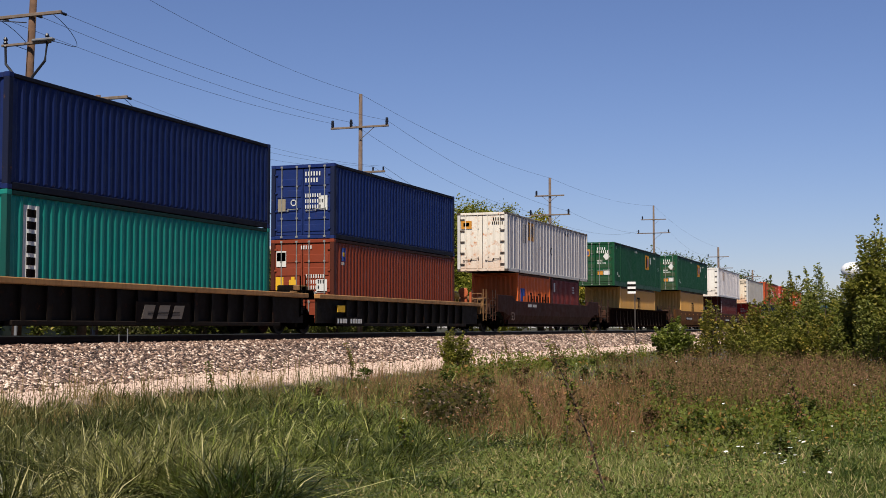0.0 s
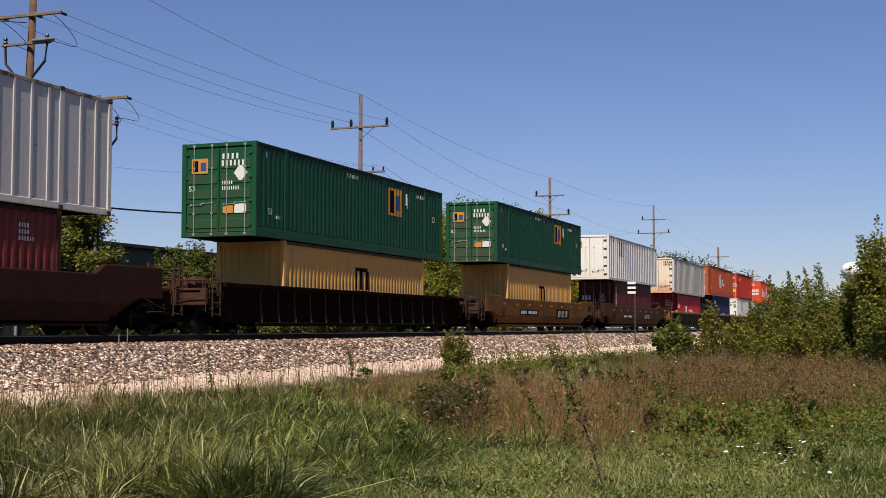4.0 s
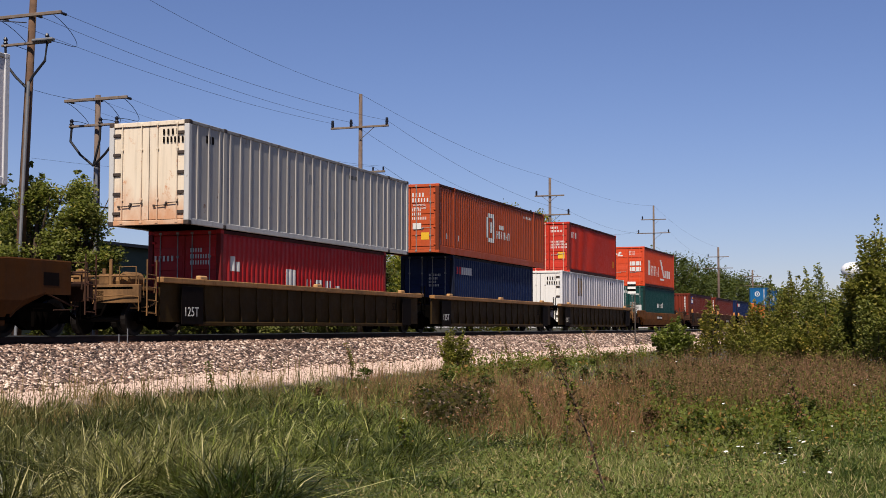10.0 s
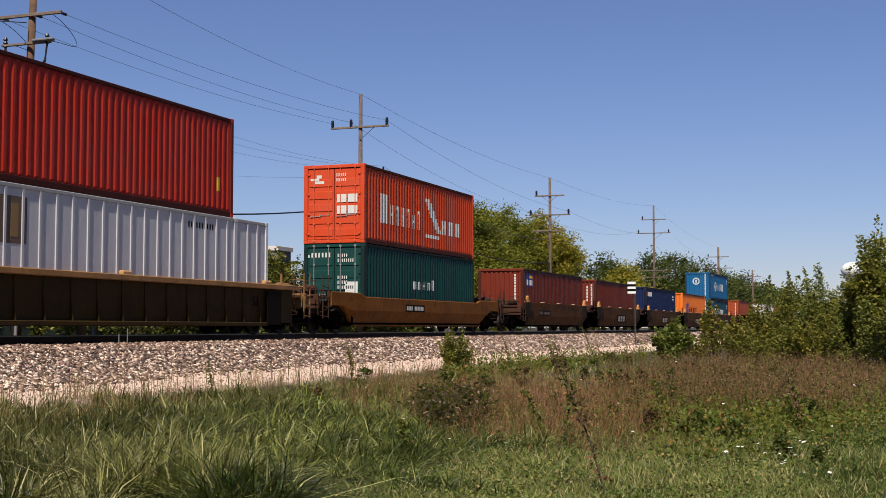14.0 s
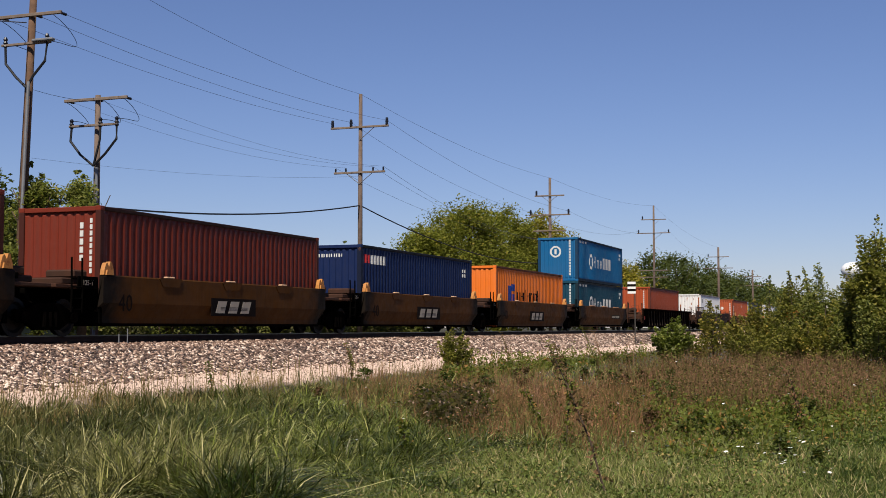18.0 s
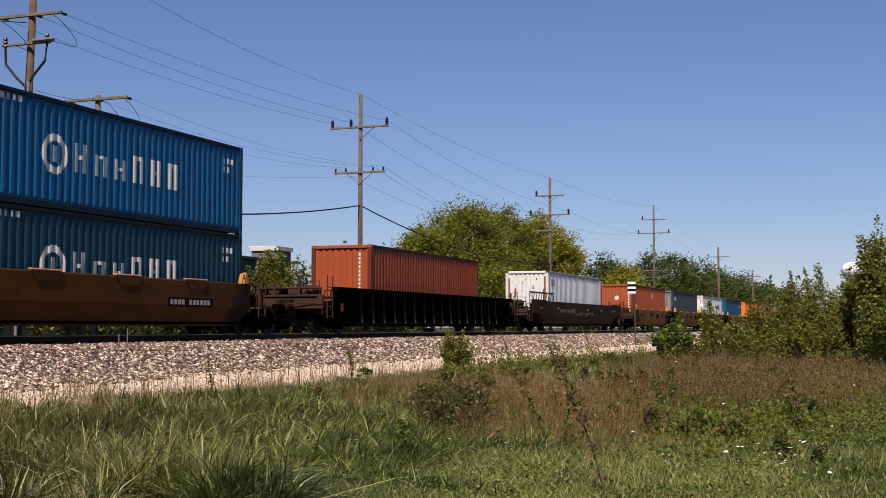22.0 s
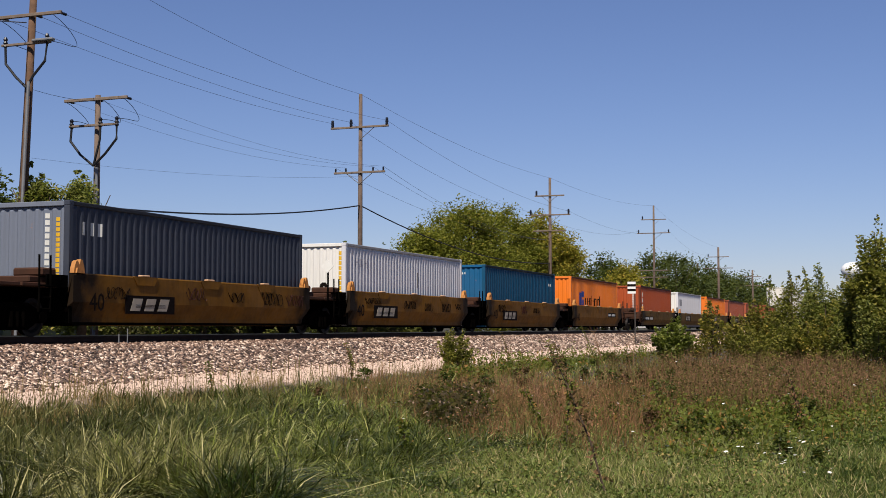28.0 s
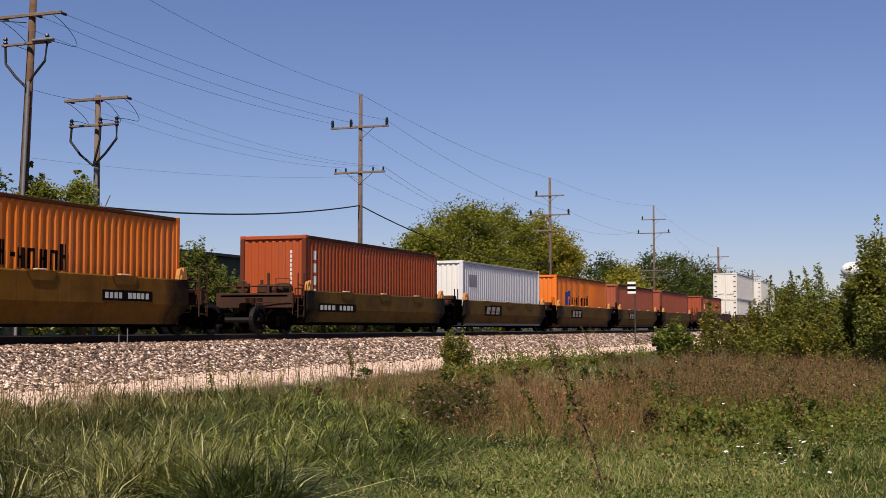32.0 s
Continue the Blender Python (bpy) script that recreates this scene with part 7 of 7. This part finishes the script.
def pole(key, px, top, arms, label, r=.15, lean=0.0, off=0.0, pins=None, mat=None, braces=True):
    """arms: rows of (height in the picture, half length in metres, insulators at). The arms lie across the line."""
    x, y = line_at(px, off)
    z0 = ground_height(x, y)
    zt = up_at(px, top, x, y)
    th = thing("utility_pole", pose(x, y, z0), label, "utility pole", "poles along the track")
    h = zt - z0
    lx = lean * h
    part("pole_shaft", Geo().tube([(-lx, 0, -.3), (-lx * .5, 0, h * .5), (0, 0, h)], [r * 1.25, r * 1.1, r * .85], 12), mat or m_pole, th, smooth=True)
    out = []
    for py, half, ins in arms:
        za = up_at(px, py, x, y) - z0
        arm = part("crossarm", Geo().cbox(-.05, .05, -half, half, za - .055, za + .055, .012), m_arm, th, at=(-r - .02 - lean * (h - za), 0, 0))
        row = []
        for q in ins:
            if key not in "ab":
                part("insulator", shared(("insulator",), lambda: Geo().lathe([(.03, -.02), (.085, .0), (.085, .09), (.065, .11), (.09, .13), (.09, .24), (.065, .26), (.085, .28), (.07, .36), (.02, .38)], 8)), m_ins, arm, at=(0, q, za + .07)).scale = (1, 1, 1) if half != 1.5 else (.6, .6, .5)
            if key in "ab":
                part("strain_insulator", shared(("strain_insulator",), lambda: Geo().lathe([(.012, 0), (.03, .06), (.055, .1), (.03, .16), (.055, .2), (.03, .26), (.055, .3), (.012, .4)], 8, "x")), m_ins, arm, at=(.05, q, za))
            row.append((x - r - lean * (h - za) + (.4 if key in "ab" else 0), y + q, z0 + za + (0 if key in "ab" else .28)))
        if braces:
            for sy in (-1, 1) if half < 1.55 else (-1,):
                part("brace", Geo().tube([(0, sy * half * .5, za - .05), (0, 0, za - half * .42)], .02, 4), m_grey if half > 1 else m_arm, arm)
        out.append(row)
    POLES[key] = (Vector((x, y, z0 + h)), out)
    return th


def wire(p, q, sag, r=.0075, name="power_line", label="thin sagging overhead wire between poles", mat=None):
    p, q = Vector(p), Vector(q)
    pts = [p.lerp(q, k / 14) - Vector((0, 0, sag * 4 * (k / 14) * (1 - k / 14))) for k in range(15)]
    ob = part(name, Geo().tube(pts, r, 5), mat or m_wire)
    return tagged(ob, label, "wire", "overhead wires")


near = pole("a", 51, -60, [(30, 1.3, (-1.2, -.2, 1.2))], "tall brown wooden pole with cable riser and crossarm", .135, .048, mat=m_pole2, braces=False)
pole("b", 168, 169, [(177, 1.36, (-1.25, 0, 1.25))], "shorter wooden pole with a crossarm and cable ends", .115, braces=False)
pole("c", 637, 167, [(226, 1.7, (-1.6, .5, 1.6)), (306, 1.5, (-1.4, -.8, .8, 1.4))], "grey wooden pole with two crossarms", .115)
pole("d", 974, 315, [(347, 1.25, (1.1,)), (381, 1.75, (-1.6, 1.6)), (409, 1.4, ())], "grey wooden pole with three crossarms", .125)
pole("e", 1158, 364, [(389, 1.6, (1.4,)), (413, 2.1, (-1.9, 1.9)), (479, 1.8, ()), (491, 1.8, ())], "grey wooden pole with four crossarms", .13, off=3)
pole("f", 1272, 438, [(455, 1.6, (1.5,)), (475, 2.2, ())], "distant grey wooden pole with two crossarms", .17)
pole("g", 1332, 478, [(490, 1.6, ()), (506, 2.0, ())], "distant grey wooden pole with two crossarms", .17)

# risers and cable ends on the two near poles
ax, ay = line_at(51)
az = ground_height(ax, ay)
za = lambda py: up_at(51, py, ax, ay) - az
lean_at = lambda z_: -.048 * (za(-60) - z_)
riser = Geo().tube([(-.28 + lean_at(0), -.2, -.2), (-.28 + lean_at(za(230)), -.2, za(230)), (-.28 + lean_at(za(150)), -.2, za(150))], .055, 8)
part("riser_pipe", riser, m_grey, near, "grey conduit")
for sy in (-1.0, 1.0):
    part("riser_cable", Geo().tube([(-.25 + lean_at(za(p)), q * sy if q > .2 else -.1, za(p)) for p, q in ((85, .85), (115, .8), (140, .35), (160, .1))], .045, 6), m_cable, near, "black cable")
    part("cable_end", Geo().lathe([(.03, 0), (.08, .04), (.05, .1), (.08, .16), (.05, .22), (.08, .28), (.04, .36)], 8, "z", (-.25 + lean_at(za(86)), sy * .85, za(86))), m_ins, near)
for q in (-1.1, 1.1):
    loop = [(-.3 + lean_at(za(60)) + 1.5 * math.sin(math.pi * u), q - q * .25 * u, za(36) + (za(80) - za(36)) * u - .3 * math.sin(math.pi * u) ** 2) for u in [k / 12 for k in range(13)]]
    part("jumper", Geo().tube(loop, .011, 5), m_cable, near, "thin black jumper wire")
part("bracket", Geo().cbox(-.3 + lean_at(za(82)), -.2 + lean_at(za(82)), -1.0, 1.0, za(82) - .04, za(82) + .04, .01), m_arm, near)
part("lamp_arm", Geo().cbox(-.4 + lean_at(za(78)), -.2 + lean_at(za(78)), -1.15, -.3, za(78) - .06, za(76), .03), m_grey, near, "pale metal fuse holder")
bx_, by_ = line_at(168)
bz_ = ground_height(bx_, by_)
zb = lambda py: up_at(168, py, bx_, by_) - bz_
pb = [o for o in bpy.data.objects if o.name == "utility_pole.001"][0]
part("bracket", Geo().cbox(-.3, -.2, -1.05, 1.05, zb(224) - .04, zb(224) + .04, .01), m_arm, pb)
for q in (-1.0, -.3, .95):
    part("riser_cable", Geo().tube([(-.25, q, zb(228)), (-.28, q * 1.02, zb(250)), (-.28, q * .55, zb(275)), (-.22, 0, zb(295))], .045, 6), m_cable, pb, "black cable")
    part("cable_end", Geo().lathe([(.04, 0), (.09, .05), (.05, .1), (.09, .16), (.05, .22), (.08, .30), (.03, .36)], 8, "z", (-.25, q, zb(228))), m_ins, pb)
    loop = [(-.25 + 1.15 * math.sin(math.pi * u) + .1 * u, q * 1.28 - q * .28 * u, zb(180) + (zb(214) - zb(180)) * u - .25 * math.sin(math.pi * u) ** 2) for u in [k / 12 for k in range(13)]]
    part("jumper", Geo().tube(loop, .011, 5), m_cable, pb, "thin black jumper wire")
part("riser_pipe", Geo().tube([(-.25, -.15, -.2), (-.22, -.15, zb(298))], .055, 8), m_grey, pb, "grey conduit")


def span(k0, r0, k1, r1, sag, r=.0075):
    for p, q in zip(POLES[k0][1][r0], POLES[k1][1][r1]):
        wire(p, q, sag, r)


span("a", 0, "c", 0, .35)
span("c", 0, "d", 1, .7)
span("d", 1, "e", 1, 1.0)
span("b", 0, "c", 1, .5, .005)
wire(POLES["c"][0], POLES["d"][0], .5)
wire(POLES["d"][0], POLES["e"][0], .6)
wire(POLES["e"][0], POLES["f"][0], .8)
wire(POLES["e"][1][1][0], POLES["f"][1][0][0], .8)
wire(POLES["c"][0], POLES["a"][0] + Vector((0, 0, 1.2)), .6)
for q in (0, 1, 3):
    p = POLES["c"][1][1][q]
    wire(p, (POLES["d"][0].x, POLES["d"][0].y, up_at(974, 425, POLES["d"][0].x, POLES["d"][0].y)), .9)
cx, cy = line_at(637)
zc = up_at(637, 364, cx, cy)
lx_, ly_ = line_at(45)
wire((cx, cy, zc), (lx_, ly_, up_at(45, 352, lx_, ly_)), .5, .035, "communication_cable", "thick black cable sagging between poles", m_cable)
dx_, dy_ = line_at(974)
wire((cx, cy, zc), (dx_, dy_, up_at(974, 466, dx_, dy_)), .9, .035, "communication_cable", "thick black cable sagging between poles", m_cable)
wire((ax - .4, ay, az + za(158)), (bx_, by_, bz_ + zb(180)), .1)
wire((ax, ay, az + za(280)), (cx, cy, up_at(637, 312, cx, cy)), .3, .004)
wire((ax - .4, ay, az + za(45)), (ax - 9, ay - 1, az + za(130)), .02, .02, "guy_wire", "pale guy wire of a pole", m_grey)

# striped trackside sign
sgx, sgy = 80.5, 17.0
post = thing("track_sign", pose(sgx, sgy, -1.0), "white trackside sign with black stripes on a grey post", "sign")
sz0 = lambda py: up_at(1117, py, sgx, sgy) + 1.0
part("sign_post", Geo().cyl((0, -.2, -.2), (0, -.2, sz0(500)), .04, 8), plain("sign_post_steel", (70, 66, 62), .8), post)
m_white = paint((244, 244, 240), .02, .05, .5, grime=.08)
hb = sz0(499) - sz0(520)
board = part("sign_board", Geo().cbox(-.075, -.05, -.26, .26, sz0(520), sz0(499), .005), m_white, post)
for k in (1, 3):
    part("stripe", Geo().box(-.082, -.074, -.262, .262, sz0(520) + hb * k / 5, sz0(520) + hb * (k + 1) / 5), DARK_INK, board)
board.matrix_basis = pose(0, 0, 0, 0, 0, 8)

# marker stakes by the rail
for k, (px, hh) in enumerate(((212, .28), (227, .42))):
    ang = radians(YAW) - math.atan((px - 784) / 2260)
    st = part("marker_stake", Geo().cbox(-.012, .012, -.012, .012, -.3, hh, .004), m_grey)
    st.location = (18.3 / math.tan(ang), 18.3, -.25)
    tagged(st, "short pale metal stake beside the rail", "stake", "stakes beside the rail")

# long low shed behind the trees
m_shed = plain("shed_metal", (74, 84, 70), .6, .2, .15, 1.2)
m_shroof = plain("shed_roof", (52, 54, 58), .6, .2, .15, 1.2)
shx, shy = 50.0, 43.0
shed = thing("shed", pose(shx, shy, -.85), "long low grey green metal shed behind shrubs", "shed")
part("wall", Geo().box(0, 34, 0, 14, 0, 5.7), m_shed, shed)
part("roof", Geo().prism([(-.5, 5.7), (34.5, 5.7), (34.5, 5.88), (-.5, 5.88)], -.5, 14.5), m_shroof, shed)
for k in range(5):
    part("wall_rib", Geo().cbox(2 + k * 7, 2.12 + k * 7, -.06, .02, 0, 5.7, .01), m_shed, shed)
hut = thing("shed", pose(93.6, 49.2, -.85), "tall narrow building with a pale flat roof beyond the shed", "shed")
part("wall", Geo().box(0, 2.4, 0, 2.4, 0, 7.35), plain("hut_wall", (112, 110, 108), .8, 0, .1), hut)
part("roof", Geo().cbox(-.15, 2.55, -.15, 2.55, 7.35, 7.75, .03), plain("hut_roof", (214, 204, 194), .7, 0, .08, .8), hut)

# water tower far off
wx, wy = spot(slope(1512), 420)
wt = thing("water_tower", pose(wx, wy, -1), "white spheroid water tower on a column", "water tower")
m_tower = plain("tower_paint", (232, 234, 236), .4, 0, .05, .2)
zc_ = up_at(1512, 479, wx, wy) + 1
part("tank", Geo().lathe([(.6, -3.1), (2.2, -2.7), (3.6, -1.6), (4.25, 0), (3.9, 1.3), (2.8, 2.3), (1.2, 2.75), (.2, 2.85)], 28, "z", (0, 0, zc_)), m_tower, wt, smooth=True)
part("column", Geo().cyl((0, 0, 0), (0, 0, zc_ - 2.9), 1.4, 16, .9), m_tower, wt, smooth=True)
# ---------------------------------------------------------------- movement of the train
KNOTS = (0, 3, 6, 9, 12.5, 16, 19, 22, 25.5, 28.5, 32.0)
SPEED = (12.1115, 12.2301, 12.3658, 12.5339, 12.7436, 12.9028, 13.0082, 13.1174, 13.2757, 13.4426, 13.5803)


def run_at(t):
    """Metres that the train has rolled by t seconds."""
    done = 0.0
    for (a, b), (va, vb) in zip(zip(KNOTS, KNOTS[1:]), zip(SPEED, SPEED[1:])):
        if t <= a:
            break
        e = min(t, b)
        ve = va + (vb - va) * (e - a) / (b - a)
        done += (va + ve) / 2 * (e - a)
    return done


def motions():
    stops = [(t, run_at(t)) for t in np.arange(0, 32.1, 2.0)]
    for ob, s, z in MOVERS:
        walk(ob, [(t, pose(s - d, YC, z)) for t, d in stops])
    # the tall shoots of the thicket sway in the wind
    for ob, (fx, fy, fz), ph, amp in SWAY:
        walk(ob, [(k * .5, pose(fx, fy, fz, amp * math.sin(1.9 * k * .5 + ph * 2) * .5, amp * (math.sin(1.25 * k * .5 + ph) + .5 * math.sin(2.9 * k * .5 + 2 * ph)), 0)) for k in range(65)])
    # wheels turn while they roll past
    ticks = [(k / 30, run_at(k / 30)) for k in range(0, 961)]
    for w, x, s in WHEELS:
        near = [(t, d) for t, d in ticks if 14 < s - d < 62]
        rows = [(0, pose(x, 0, .43))]
        turn = 0.0
        last = None
        for t, d in near:
            if t < 1 / 30:
                last = d
                continue
            if last is None:
                last = d
                rows.append((t, pose(x, 0, .43)))
                continue
            turn -= math.degrees((d - last) / .43)
            last = d
            rows.append((t, pose(x, 0, .43, 0, turn, 0)))
        if rows[-1][0] < 32:
            rows.append((32, pose(x, 0, .43, 0, turn, 0)))
        walk(w, rows)


motions()
